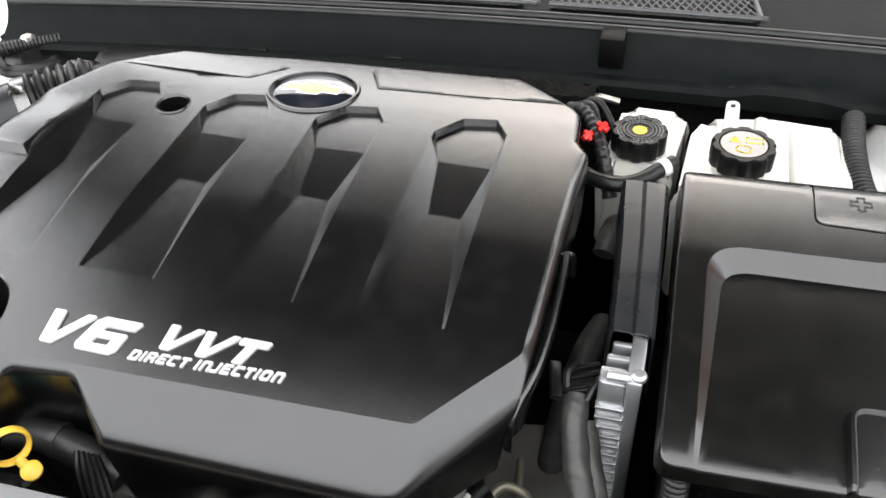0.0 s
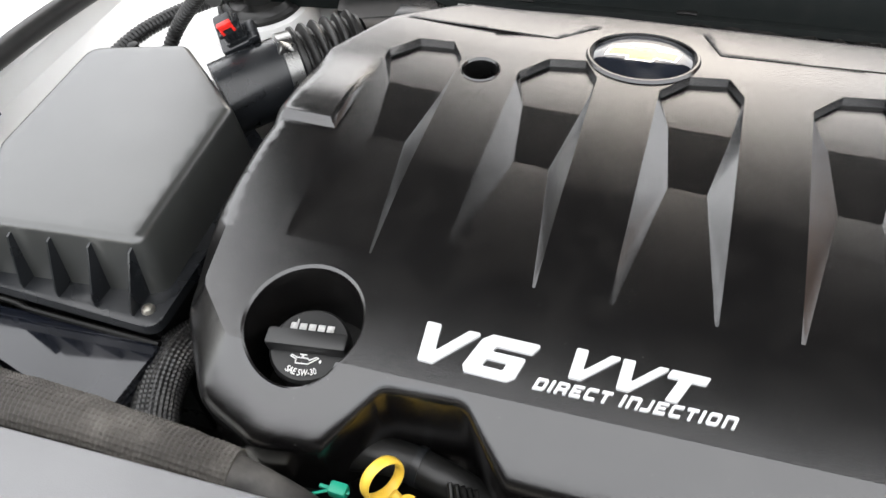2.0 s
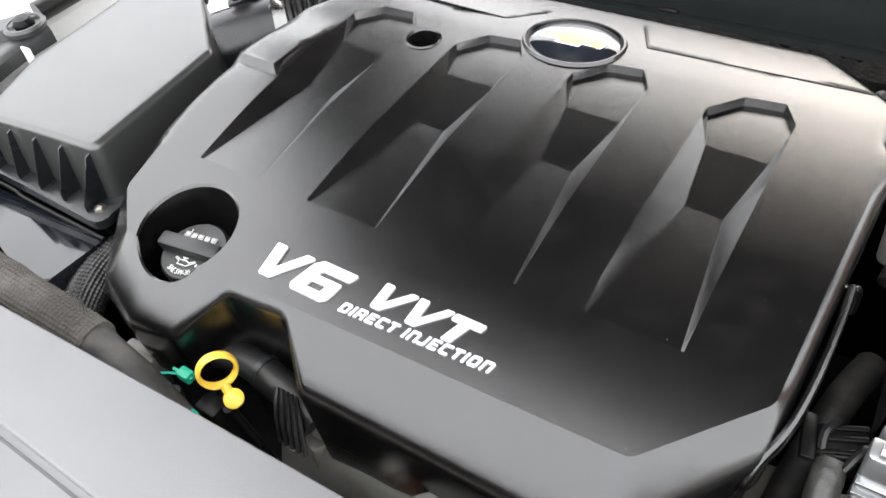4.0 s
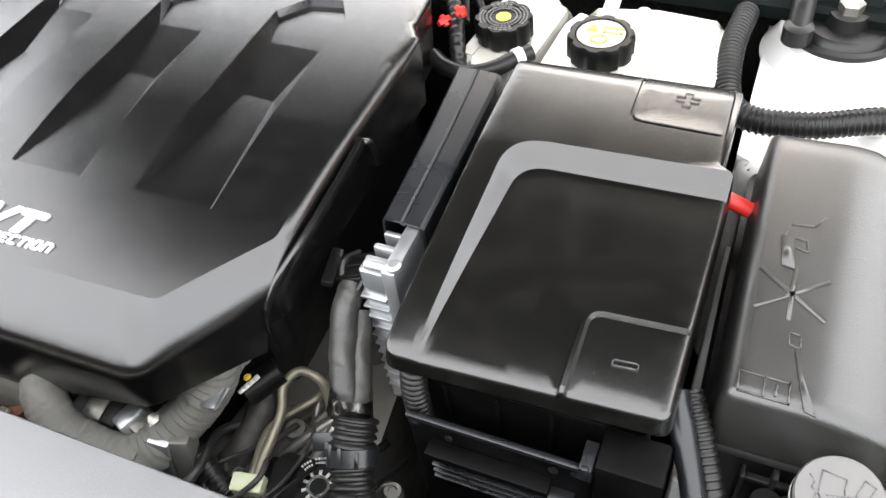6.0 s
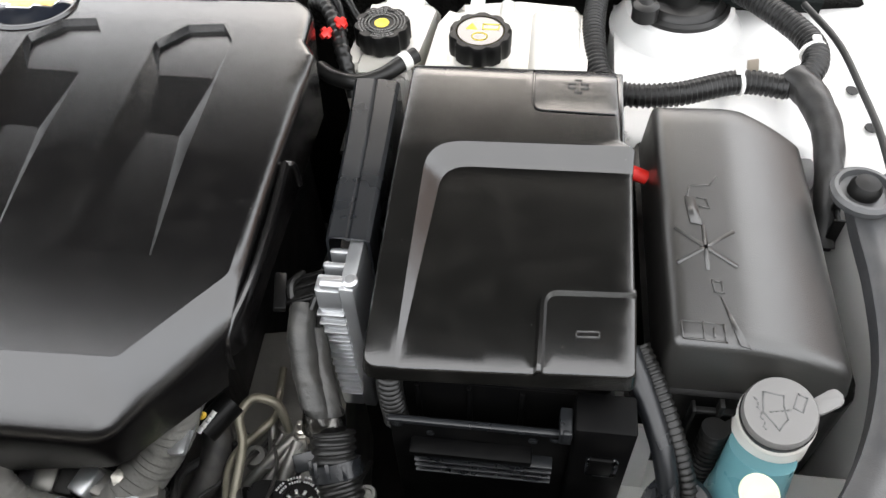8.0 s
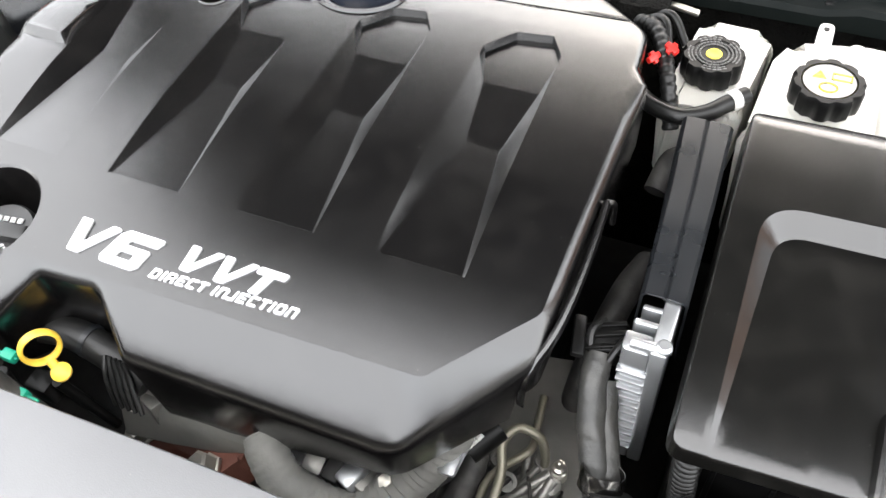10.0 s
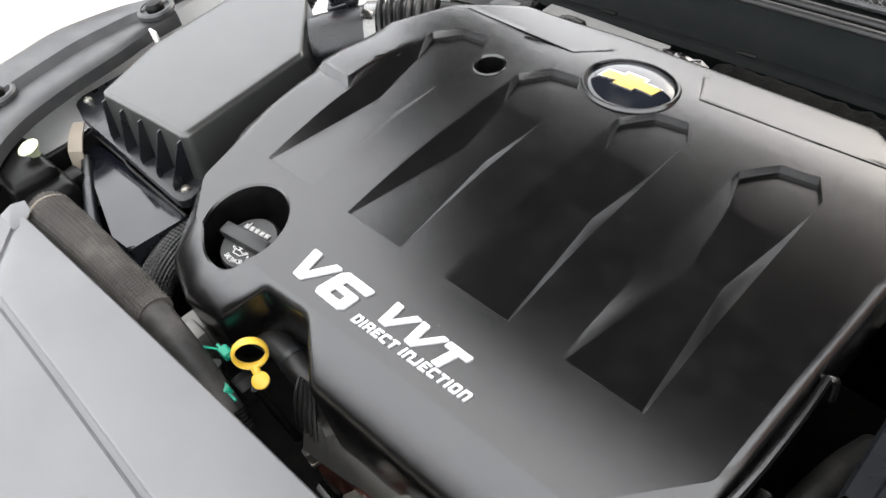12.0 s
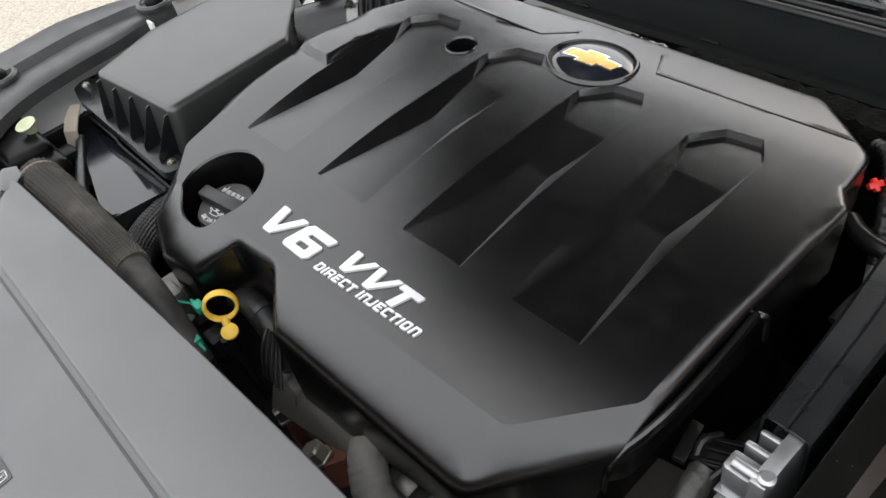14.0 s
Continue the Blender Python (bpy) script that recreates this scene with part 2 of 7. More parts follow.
def ellipse(cx, cy, rx, ry=None, n=48, turn=0.0):
    ry = rx if ry is None else ry
    return [(cx + rx * math.cos(2 * math.pi * i / n + turn), cy + ry * math.sin(2 * math.pi * i / n + turn)) for i in range(n)]


def curve_points(points, step=0.004):
    """A smooth line through the points, resampled evenly."""
    p = [Vector(q) for q in points]
    if len(p) == 2:
        dense = [p[0].lerp(p[1], i / 40) for i in range(41)]
    else:
        dense = []
        ext = [p[0] * 2 - p[1]] + p + [p[-1] * 2 - p[-2]]
        for i in range(1, len(ext) - 2):
            a, b, c, d = ext[i - 1:i + 3]
            for j in range(24):
                t = j / 24
                dense.append(0.5 * (2 * b + (c - a) * t + (2 * a - 5 * b + 4 * c - d) * t * t + (3 * b - a - 3 * c + d) * t ** 3))
        dense.append(p[-1])
    total = sum((dense[i + 1] - dense[i]).length for i in range(len(dense) - 1))
    n = max(2, int(total / step))
    out, acc, i = [dense[0]], 0.0, 0
    for k in range(1, n):
        want = total * k / n
        while i < len(dense) - 2 and acc + (dense[i + 1] - dense[i]).length < want:
            acc += (dense[i + 1] - dense[i]).length
            i += 1
        seg = (dense[i + 1] - dense[i]).length or 1e-9
        out.append(dense[i].lerp(dense[i + 1], (want - acc) / seg))
    return out + [dense[-1]]


def tube(bm, points, radius, sides=14, step=0.004, rib=0.0, pitch=0.004, flat=1.0, jitter=0.0, taper=None, knit=0.0, strands=20, knit_pitch=0.006):
    """A hose along a smooth line; rib and pitch make it corrugated, jitter lumpy, knit woven."""
    if rib:
        step = pitch / 5
    line = curve_points(points, step)
    rings, s = [], 0.0
    t0 = (line[1] - line[0]).normalized()
    side = t0.orthogonal().normalized()
    if flat != 1.0:
        side = (Vector((0, 0, 1)) - t0 * t0.z).normalized()
    n = len(line)
    for i, c in enumerate(line):
        t = (line[min(i + 1, n - 1)] - line[max(i - 1, 0)]).normalized()
        side = (side - t * side.dot(t)).normalized()
        up = t.cross(side)
        if i:
            s += (c - line[i - 1]).length
        r = radius
        if taper:
            r *= taper[0] + (taper[1] - taper[0]) * i / (n - 1)
        if rib:
            r += rib * max(-0.6, min(0.6, math.sin(2 * math.pi * s / pitch) * 1.2))
        ring = []
        for k in range(sides):
            a = 2 * math.pi * k / sides
            rr = r
            if knit:
                rr += knit * math.sin(strands * a + 2 * math.pi * s / knit_pitch) * math.sin(strands * a - 2 * math.pi * s / knit_pitch)
            if jitter:
                rr *= 1 + jitter * noise.noise(Vector((c.x * 60 + math.cos(a) * 1.3, c.y * 60 + math.sin(a) * 1.3, c.z * 60)))
            ring.append(bm.verts.new(c + (side * math.cos(a) * flat + up * math.sin(a)) * rr))
        rings.append(ring)
    for a, b in zip(rings, rings[1:]):
        for k in range(sides):
            bm.faces.new((a[k], a[(k + 1) % sides], b[(k + 1) % sides], b[k]))
    bm.faces.new(rings[0][::-1])
    bm.faces.new(rings[-1])
    return bm


def lathe(bm, profile, centre=(0, 0, 0), axis=(0, 0, 1), sides=40, lobes=0, lobe=0.0, lobe_range=(0, 99)):
    """Turns a profile of (radius, height) round an axis; lobes scallop the rim."""
    z = Vector(axis).normalized()
    q = Vector((0, 0, 1)).rotation_difference(z).to_matrix()
    rings = []
    for j, (r, h) in enumerate(profile):
        ring = []
        for k in range(sides):
            a = 2 * math.pi * k / sides
            rr = r
            if lobes and lobe_range[0] <= j <= lobe_range[1]:
                rr = r - lobe * max(0.0, math.cos(a * lobes)) ** 0.7 if r > 0 else r
            ring.append(bm.verts.new(Vector(centre) + q @ Vector((rr * math.cos(a), rr * math.sin(a), h))))
        rings.append(ring)
    for a, b in zip(rings, rings[1:]):
        for k in range(sides):
            bm.faces.new((a[k], a[(k + 1) % sides], b[(k + 1) % sides], b[k]))
    bm.faces.new(rings[0][::-1])
    bm.faces.new(rings[-1])
    return bm


def sheet(bm, rows, thick=None):
    """A skin through rows of points; thick gives it a back."""
    grid = [[bm.verts.new(p) for p in row] for row in rows]
    for a, b in zip(grid, grid[1:]):
        for k in range(len(a) - 1):
            bm.faces.new((a[k], a[k + 1], b[k + 1], b[k]))
    if thick:
        bmesh.ops.recalc_face_normals(bm, faces=bm.faces)
        bmesh.ops.solidify(bm, geom=bm.faces[:], thickness=thick)
    return bm


def inside(p, poly):
    x, y = p[0], p[1]
    hit = False
    k = len(poly)
    for i in range(k):
        (x1, y1), (x2, y2) = poly[i], poly[i - 1]
        if (y1 > y) != (y2 > y) and x < (x2 - x1) * (y - y1) / (y2 - y1) + x1:
            hit = not hit
    return hit


def gap(p, poly):
    """Distance from a point to a polygon's rim."""
    x, y = p[0], p[1]
    best = 9.0
    k = len(poly)
    for i in range(k):
        (x1, y1), (x2, y2) = poly[i - 1], poly[i]
        dx, dy = x2 - x1, y2 - y1
        t = max(0.0, min(1.0, ((x - x1) * dx + (y - y1) * dy) / (dx * dx + dy * dy + 1e-12)))
        best = min(best, math.hypot(x - x1 - t * dx, y - y1 - t * dy))
    return best


def inset(poly, d):
    """The polygon (drawn clockwise or not) moved inwards by d at every corner."""
    area = sum(poly[i - 1][0] * poly[i][1] - poly[i][0] * poly[i - 1][1] for i in range(len(poly)))
    sgn = 1 if area > 0 else -1
    out = []
    k = len(poly)
    for i in range(k):
        a, b, c = Vector(poly[i - 1]), Vector(poly[i]), Vector(poly[(i + 1) % k])
        n1 = Vector((-(b - a).y, (b - a).x)).normalized() * sgn
        n2 = Vector((-(c - b).y, (c - b).x)).normalized() * sgn
        m = n1 + n2
        m = m / max(m.length_squared, 0.3) * 2 if m.length > 1e-6 else n1
        out.append((b.x + m.x * d, b.y + m.y * d))
    return out


def evenly(poly, step):
    out = []
    k = len(poly)
    for i in range(k):
        a, b = Vector(poly[i]), Vector(poly[(i + 1) % k])
        n = max(1, int((b - a).length / step))
        out += [tuple(a.lerp(b, j / n)) for j in range(n)]
    return out


class Relief:
    """A moulded skin: plan points with heights, joined by crease lines, meshed over an outline."""

    def __init__(self, outline, height):
        self.outline, self.height = outline, height
        self.pts, self.zs, self.edges, self.holes, self.sharp = [], [], [], [], set()

    def loop(self, poly, z=None, closed=True, sharp=False):
        base = len(self.pts)
        first = len(self.edges)
        for i, p in enumerate(poly):
            self.pts.append(Vector((p[0], p[1])))
            self.zs.append(self.height(p[0], p[1]) if z is None else (z[i] if isinstance(z, (list, tuple)) else z(p[0], p[1])))
        k = len(poly)
        self.edges += [(base + i, base + (i + 1) % k) for i in range(k if closed else k - 1)]
        if sharp:
            self.sharp |= set(range(first, len(self.edges)))
        return base

    def point(self, x, y, z):
        self.pts.append(Vector((x, y)))
        self.zs.append(z)
        return len(self.pts) - 1

    def grid(self, step, rim, avoid, near=()):
        xs = [p[0] for p in self.outline]
        ys = [p[1] for p in self.outline]
        j = 0
        y = min(ys)
        while y < max(ys):
            x = min(xs) + (step / 2 if j % 2 else 0)
            while x < max(xs):
                q = (x, y)
                if inside(q, self.outline) and gap(q, self.outline) > rim:
                    if not any((inside(q, a) or gap(q, a) < step * 0.45) for a in avoid) and not any(gap(q, a) < step * 0.5 for a in near):
                        self.point(x, y, self.height(x, y))
                x += step
            y += step * 0.87
            j += 1

    def mesh(self, bm):
        from mathutils.geometry import delaunay_2d_cdt
        vs, es, fs, ov, oe, of = delaunay_2d_cdt(self.pts, self.edges, [], 0, 1e-6)
        made = []
        for i, v in enumerate(vs):
            z = self.zs[ov[i][0]] if ov[i] else self.height(v.x, v.y)
            made.append(bm.verts.new((v.x, v.y, z)))
        for f in fs:
            c = sum((vs[i] for i in f), Vector((0, 0))) / len(f)
            if inside(c, self.outline) and not any(inside(c, h) for h in self.holes):
                bm.faces.new([made[i] for i in f])
        for i, (a, b) in enumerate(es):
            if any(k in self.sharp for k in oe[i]):
                e = bm.edges.get((made[a], made[b]))
                if e:
                    e.smooth = False
        for v in made:
            if not v.link_faces:
                bm.verts.remove(v)
        return bm


def skirt(bm, poly, top, bottom, flare=0.0):
    """A wall hanging from a plan line; top and bottom are heights as functions of the plan."""
    out = inset(poly, -flare) if flare else poly
    a = [bm.verts.new((x, y, top(x, y))) for x, y in poly]
    b = [bm.verts.new((x, y, bottom(x, y))) for x, y in out]
    k = len(poly)
    for i in range(k):
        bm.faces.new((a[i], a[(i + 1) % k], b[(i + 1) % k], b[i]))
    return bm


def words(text, size, shear=0.0, bold=0.0, extrude=0.0004, spacing=1.0):
    """A mesh of lettering in the built-in font, flat on its base line, from x = 0."""
    cu = bpy.data.curves.new("words", "FONT")
    cu.body, cu.size, cu.shear, cu.offset, cu.extrude, cu.space_character = text, size, shear, bold, extrude, spacing
    ob = new("words", cu)
    bpy.context.view_layer.update()
    me = bpy.data.meshes.new_from_object(ob.evaluated_get(bpy.context.evaluated_depsgraph_get()))
    bm = bmesh.new()
    bm.from_mesh(me)
    bpy.data.objects.remove(ob)
    bpy.data.curves.remove(cu)
    bpy.data.meshes.remove(me)
    return bm


def move(bm, m):
    bmesh.ops.transform(bm, matrix=m, verts=bm.verts)
    return bm

# ---- the engine cover ----
def ease(t):
    t = max(0.0, min(1.0, t))
    return t * t * (3 - 2 * t)


# the crease where the top breaks into the sloping front, and the rim it falls to
CREASE = [(-0.285, 0.09), (-0.295, -0.10), (-0.281, -0.205), (-0.242, -0.242), (-0.205, -0.243), (0.226, -0.231), (0.289, -0.160), (0.292, 0.09)]
CREASE = evenly(rounded(CREASE, [0.001, 0.05, 0.02, 0.01, 0.01, 0.012, 0.014, 0.001], 4), 0.006)
APRON = [(-0.300, 0.30), (-0.305, -0.10), (-0.302, -0.215), (-0.258, -0.284), (-0.205, -0.300), (-0.152, -0.296), (0.221, -0.283), (0.299, -0.188), (0.303, 0.30)]


def cover_plane(x, y):
    u, v = max(0.0, -y - 0.045), max(0.0, y - 0.12)
    u = u * u / (u + 0.02)
    z = 0.004 - 0.072 * u - 0.34 * u * u - 0.75 * v * v
    z += 0.007 * ease((-x - 0.12) / 0.17) * ease((y + 0.18) / 0.15)
    # the raised pad at the side edge
    if x < -0.2395 and -0.04 < y < 0.11:
        z += 0.0075 * ease((y + 0.033) / 0.007) * (1 - ease((y + 0.005) / 0.085)) * ease((-x - 0.2400) / 0.006)
    if y < 0.085 and not inside((x, y), CREASE):
        a, b = gap((x, y), CREASE), gap((x, y), APRON)
        if not inside((x, y), APRON):
            b = 0.0
        fall = 0.005 + 0.028 * ease((-y - 0.13) / 0.10)
        z -= fall * a / (a + b + 1e-9) * ease((0.085 - y) / 0.05)
    return z


COVER_LINE = rounded(
    [(-0.300, 0.080), (-0.262, 0.150), (-0.195, 0.203), (-0.06, 0.215), (0.21, 0.216), (0.284, 0.155), (0.288, 0.105), (0.301, 0.085),
     (0.2975, -0.184), (0.219, -0.279), (-0.018, -0.283), (-0.056, -0.246), (-0.116, -0.250), (-0.152, -0.292), (-0.205, -0.299), (-0.258, -0.280), (-0.303, -0.215), (-0.306, -0.12)],
    [0.02, 0.03, 0.03, 0.03, 0.02, 0.03, 0.008, 0.008, 0.03, 0.035, 0.012, 0.016, 0.016, 0.016, 0.03, 0.05, 0.045, 0.05], 7)
COVER_LINE = evenly(COVER_LINE, 0.008)
FILLET = 0.007


def cover_height(x, y):
    z = cover_plane(x, y)
    d = gap((x, y), COVER_LINE)
    if d < FILLET:
        z -= FILLET - math.sqrt(max(0.0, FILLET ** 2 - (FILLET - d) ** 2))
    return z


engine_cover = thing("engine_cover", (0, 0, -0.1), "large black grained plastic V6 engine cover with four sculpted channels", "engine cover")
rel = Relief(COVER_LINE, cover_height)
rel.loop(COVER_LINE)
for d in (0.0008, 0.0025, 0.005, FILLET):
    rel.loop(inset(COVER_LINE, d), z=(lambda x, y, d=d: cover_plane(x, y) - FILLET + math.sqrt(FILLET ** 2 - (FILLET - d) ** 2)))
areas = []
for tip in (-0.161, -0.031, 0.098, 0.226):
    plan = {"tip": (0.0, -0.150, 0.0), "bl": (-0.075, -0.150, 0.0), "ll": (-0.079, 0.092, 0.0), "tl": (-0.056, 0.118, 0.0),
            "tr": (-0.022, 0.122, 0.0), "rr": (-0.007, 0.098, 0.0),
            "fll": (-0.0772, 0.0902, -0.0072), "ftl": (-0.0555, 0.1162, -0.0075), "ftr": (-0.0227, 0.1202, -0.0075), "frr": (-0.0084, 0.0966, -0.0072),
            "il": (-0.0648, 0.053, -0.0080), "ir": (-0.0125, 0.052, -0.0080), "vl": (-0.054, -0.016, -0.0135), "vr": (-0.023, -0.018, -0.0135),
            "tipi": (-0.0025, -0.1488, -0.0016), "bli": (-0.0720, -0.1488, -0.0016)}
    ids = {}
    for key, (x, y, dz) in plan.items():
        ids[key] = rel.point(tip + x, y, cover_plane(tip + x, y) + dz)
    rim = "tip bl ll tl tr rr tip".split()
    for a, b in zip(rim, rim[1:]):
        p, q = Vector(plan[a][:2]), Vector(plan[b][:2])
        n = max(1, round((q - p).length / 0.012))
        row = [ids[a]] + [rel.point(tip + p.lerp(q, k / n).x, p.lerp(q, k / n).y, cover_plane(tip + p.lerp(q, k / n).x, p.lerp(q, k / n).y)) for k in range(1, n)] + [ids[b]]
        first = len(rel.edges)
        rel.edges += list(zip(row, row[1:]))
        rel.sharp |= set(range(first, len(rel.edges)))
    for chain in ("bli vl il fll ftl ftr frr ir vr tipi bli", "fll ll", "ftl tl", "ftr tr", "frr rr", "il ir", "vl vr", "bli bl", "tipi tip"):
        keys = chain.split()
        first = len(rel.edges)
        rel.edges += [(ids[a], ids[b]) for a, b in zip(keys, keys[1:])]
        rel.sharp |= set(range(first, len(rel.edges)))
    areas.append([(tip + plan[k][0], plan[k][1]) for k in "tip bl ll tl tr rr".split()])
rel.loop([p for p in CREASE if p[1] < 0.0885], closed=False)
# wells for the filler cap, the fixing screw and the badge
OIL = (-0.190, -0.216)
oil_out, oil_in = ellipse(*OIL, 0.0475, n=64), ellipse(*OIL, 0.0455, n=64)
rel.loop(oil_out)
rel.loop(oil_in, z=lambda x, y: cover_height(x, y) - 0.002)
rel.holes.append(oil_in)
HOLE = (-0.1455, 0.086)
hole_out, hole_mid, hole_in = ellipse(*HOLE, 0.0188), ellipse(*HOLE, 0.0176), ellipse(*HOLE, 0.0162)
rel.loop(hole_out)
rel.loop(hole_mid, z=lambda x, y: cover_plane(x, y) + 0.0016)
rel.loop(hole_in, z=lambda x, y: cover_plane(x, y) - 0.001)
rel.holes.append(hole_in)
BADGE = (-0.004, 0.1395)
badge_out, badge_mid = ellipse(*BADGE, 0.0530, 0.0420, 64), ellipse(*BADGE, 0.0514, 0.0404, 64)
badge_in, badge_low = ellipse(*BADGE, 0.0495, 0.0385, 64), ellipse(*BADGE, 0.0478, 0.0368, 64)
rel.loop(badge_out)
rel.loop(badge_mid, z=lambda x, y: cover_plane(x, y) + 0.003)
rel.loop(badge_in, z=lambda x, y: cover_plane(x, y) + 0.003)
rel.loop(badge_low, z=lambda x, y: cover_plane(x, y) - 0.002)
rel.holes.append(badge_low)
# the pad's front and side creases
for line in ([(-0.2915, -0.0325), (-0.2415, -0.0330)], [(-0.2915, -0.0255), (-0.2475, -0.0260), (-0.2460, 0.04)], [(-0.2415, -0.0330), (-0.2398, 0.04)]):
    rel.loop(line, closed=False, sharp=True)
# shallow seams behind the channels
for line in ([(-0.238, 0.150), (-0.087, 0.1525), (-0.056, 0.179)], [(0.046, 0.190), (0.064, 0.1565), (0.262, 0.163)]):
    for dy, dz in ((-0.0007, 0.0), (0.0, -0.0020), (0.0007, 0.0008)):
        rel.loop([(x, y + dy) for x, y in line], z=lambda x, y, dz=dz: cover_height(x, y) + dz, closed=False, sharp=True)
rel.grid(0.0065, FILLET + 0.002, areas + [oil_out, hole_out, badge_out], [CREASE])
bm = bmesh.new()
rel.mesh(bm)


def cover_rim(x, y):
    return cover_plane(x, y) - FILLET


def cover_foot(x, y):
    if y < -0.2:
        return -0.130 if x < -0.12 else -0.100 - min(0.072, max(0.0, 0.27 * (0.225 - x)))
    return -0.070 if x > 0.2 else -0.05


skirt(bm, COVER_LINE, cover_rim, lambda x, y: cover_foot(x, y), -0.003)
bmesh.ops.remove_doubles(bm, verts=bm.verts, dist=0.00005)
part("shell", bm, COVER, engine_cover, angle=26)

# flange that runs along the side and hooks round the front corner
def ribbon(bm, path, wide, thick):
    """A flat strip with rounded edges, standing on a line of points; wide is upright, thick sideways."""
    pts = curve_points(path, 0.003)
    ring = [(0.0, 0.5), (0.35, 0.35), (0.5, 0.0), (0.5, -0.7), (-0.5, -0.7), (-0.5, 0.0), (-0.35, 0.35)]
    rings = []
    for i, p in enumerate(pts):
        t = pts[min(i + 1, len(pts) - 1)] - pts[max(i - 1, 0)]
        side = Vector((t.y, -t.x, 0)).normalized() if Vector((t.x, t.y)).length > 1e-6 else Vector((1, 0, 0))
        rings.append([bm.verts.new(p + side * (u * thick) + Vector((0, 0, v * wide))) for u, v in ring])
    for p, q in zip(rings, rings[1:]):
        for k in range(len(ring)):
            bm.faces.new((p[k], p[(k + 1) % len(ring)], q[(k + 1) % len(ring)], q[k]))
    bm.faces.new(rings[0])
    bm.faces.new(rings[-1][::-1])
    return bm


bm = bmesh.new()
ribbon(bm, [(0.3030, -0.046, -0.0060), (0.3045, -0.080, -0.0085), (0.3045, -0.120, -0.0120), (0.3025, -0.152, -0.0165), (0.2985, -0.172, -0.0225), (0.2920, -0.186, -0.033), (0.2875, -0.197, -0.050), (0.2865, -0.201, -0.070)], 0.007, 0.0065)
part("side_flange", bm, COVER, engine_cover)
bm = bmesh.new()
tube(bm, [(0.299, -0.048, -0.009), (0.304, -0.043, -0.010), (0.307, -0.038, -0.017), (0.307, -0.036, -0.04)], 0.0035, 12, 0.003)
part("clip_tab", bm, COVER, engine_cover)

# filler well
bm = bmesh.new()
skirt(bm, oil_in, lambda x, y: cover_height(x, y) - 0.002, lambda x, y: -0.10)
part("filler_well", bm, COVER, engine_cover)
bm = bmesh.new()
lathe(bm, [(0.0465, -0.103), (0.0465, -0.099)], (OIL[0], OIL[1], 0))
part("well_floor", bm, BLACK, engine_cover)

# screw well with its screw
bm = bmesh.new()
skirt(bm, hole_in, lambda x, y: cover_plane(x, y) - 0.001, lambda x, y: -0.022)
lathe(bm, [(0.0161, -0.022), (0.0161, -0.020)], (HOLE[0], HOLE[1], 0))
well = part("screw_well", bm, BLACK, engine_cover)
bm = bmesh.new()
lathe(bm, [(0.0055, 0.0), (0.0055, 0.004), (0.0045, 0.006), (0.0025, 0.006), (0.0022, 0.004)], (HOLE[0] + 0.001, HOLE[1] - 0.003, -0.020), sides=18)
part("screw", bm, STEEL, well, "small dusty steel screw")

# round badge: gloss disc with a gold crossbar shape edged in chrome
bm = bmesh.new()
prof = [(0.0478, -0.002), (0.0478, 0.0), (0.0445, 0.0022), (0.035, 0.0040), (0.02, 0.0052), (0.001, 0.0056)]
lathe(bm, prof, (0, 0, 0), sides=64)
move(bm, Matrix.Translation((BADGE[0], BADGE[1], 0.002)) @ Matrix.Diagonal((1, 0.770, 1, 1)))
badge = part("badge_disc", bm, GLOSS, engine_cover, "gloss black oval badge disc")


def crossbar(s, lift):
    """A slanted bar with a taller middle block, scaled by s, draped on the domed disc."""
    b = bmesh.new()
    k = 0.0035
    pts = [(-0.036, -0.0060), (-0.013, -0.0060), (-0.0145, -0.0115), (0.0105, -0.0115), (0.012, -0.0060), (0.033, -0.0060),
           (0.036, 0.0060), (0.013, 0.0060), (0.0145, 0.0115), (-0.0105, 0.0115), (-0.012, 0.0060), (-0.033, 0.0060)]
    pts = inset([(x * 0.90, y * 0.90) for x, y in pts], -s)
    r = Relief(pts, lambda x, y: 0)
    r.loop(evenly(pts, 0.003))
    r.grid(0.004, 0.001, [])
    r.mesh(b)
    ext = bmesh.ops.extrude_face_region(b, geom=b.faces[:])
    for v in [g for g in ext["geom"] if isinstance(g, bmesh.types.BMVert)]:
        v.co.z -= k
    for v in b.verts:
        x, y = v.co.x, v.co.y
        rr = math.hypot(x, y / 0.770)
        v.co.z += np.interp(rr, [0.001, 0.02, 0.035, 0.044], [0.0056, 0.0052, 0.0040, 0.0022]) + lift
        v.co = Vector((BADGE[0] + x, BADGE[1] + y, 0.002 + v.co.z))
    return b


part("badge_edge", crossbar(0.0014, 0.0005), CHROMERIM, badge, "chrome edging")
part("badge_fill", crossbar(0.0, 0.0009), GOLD, badge, "gold crossbar shape")


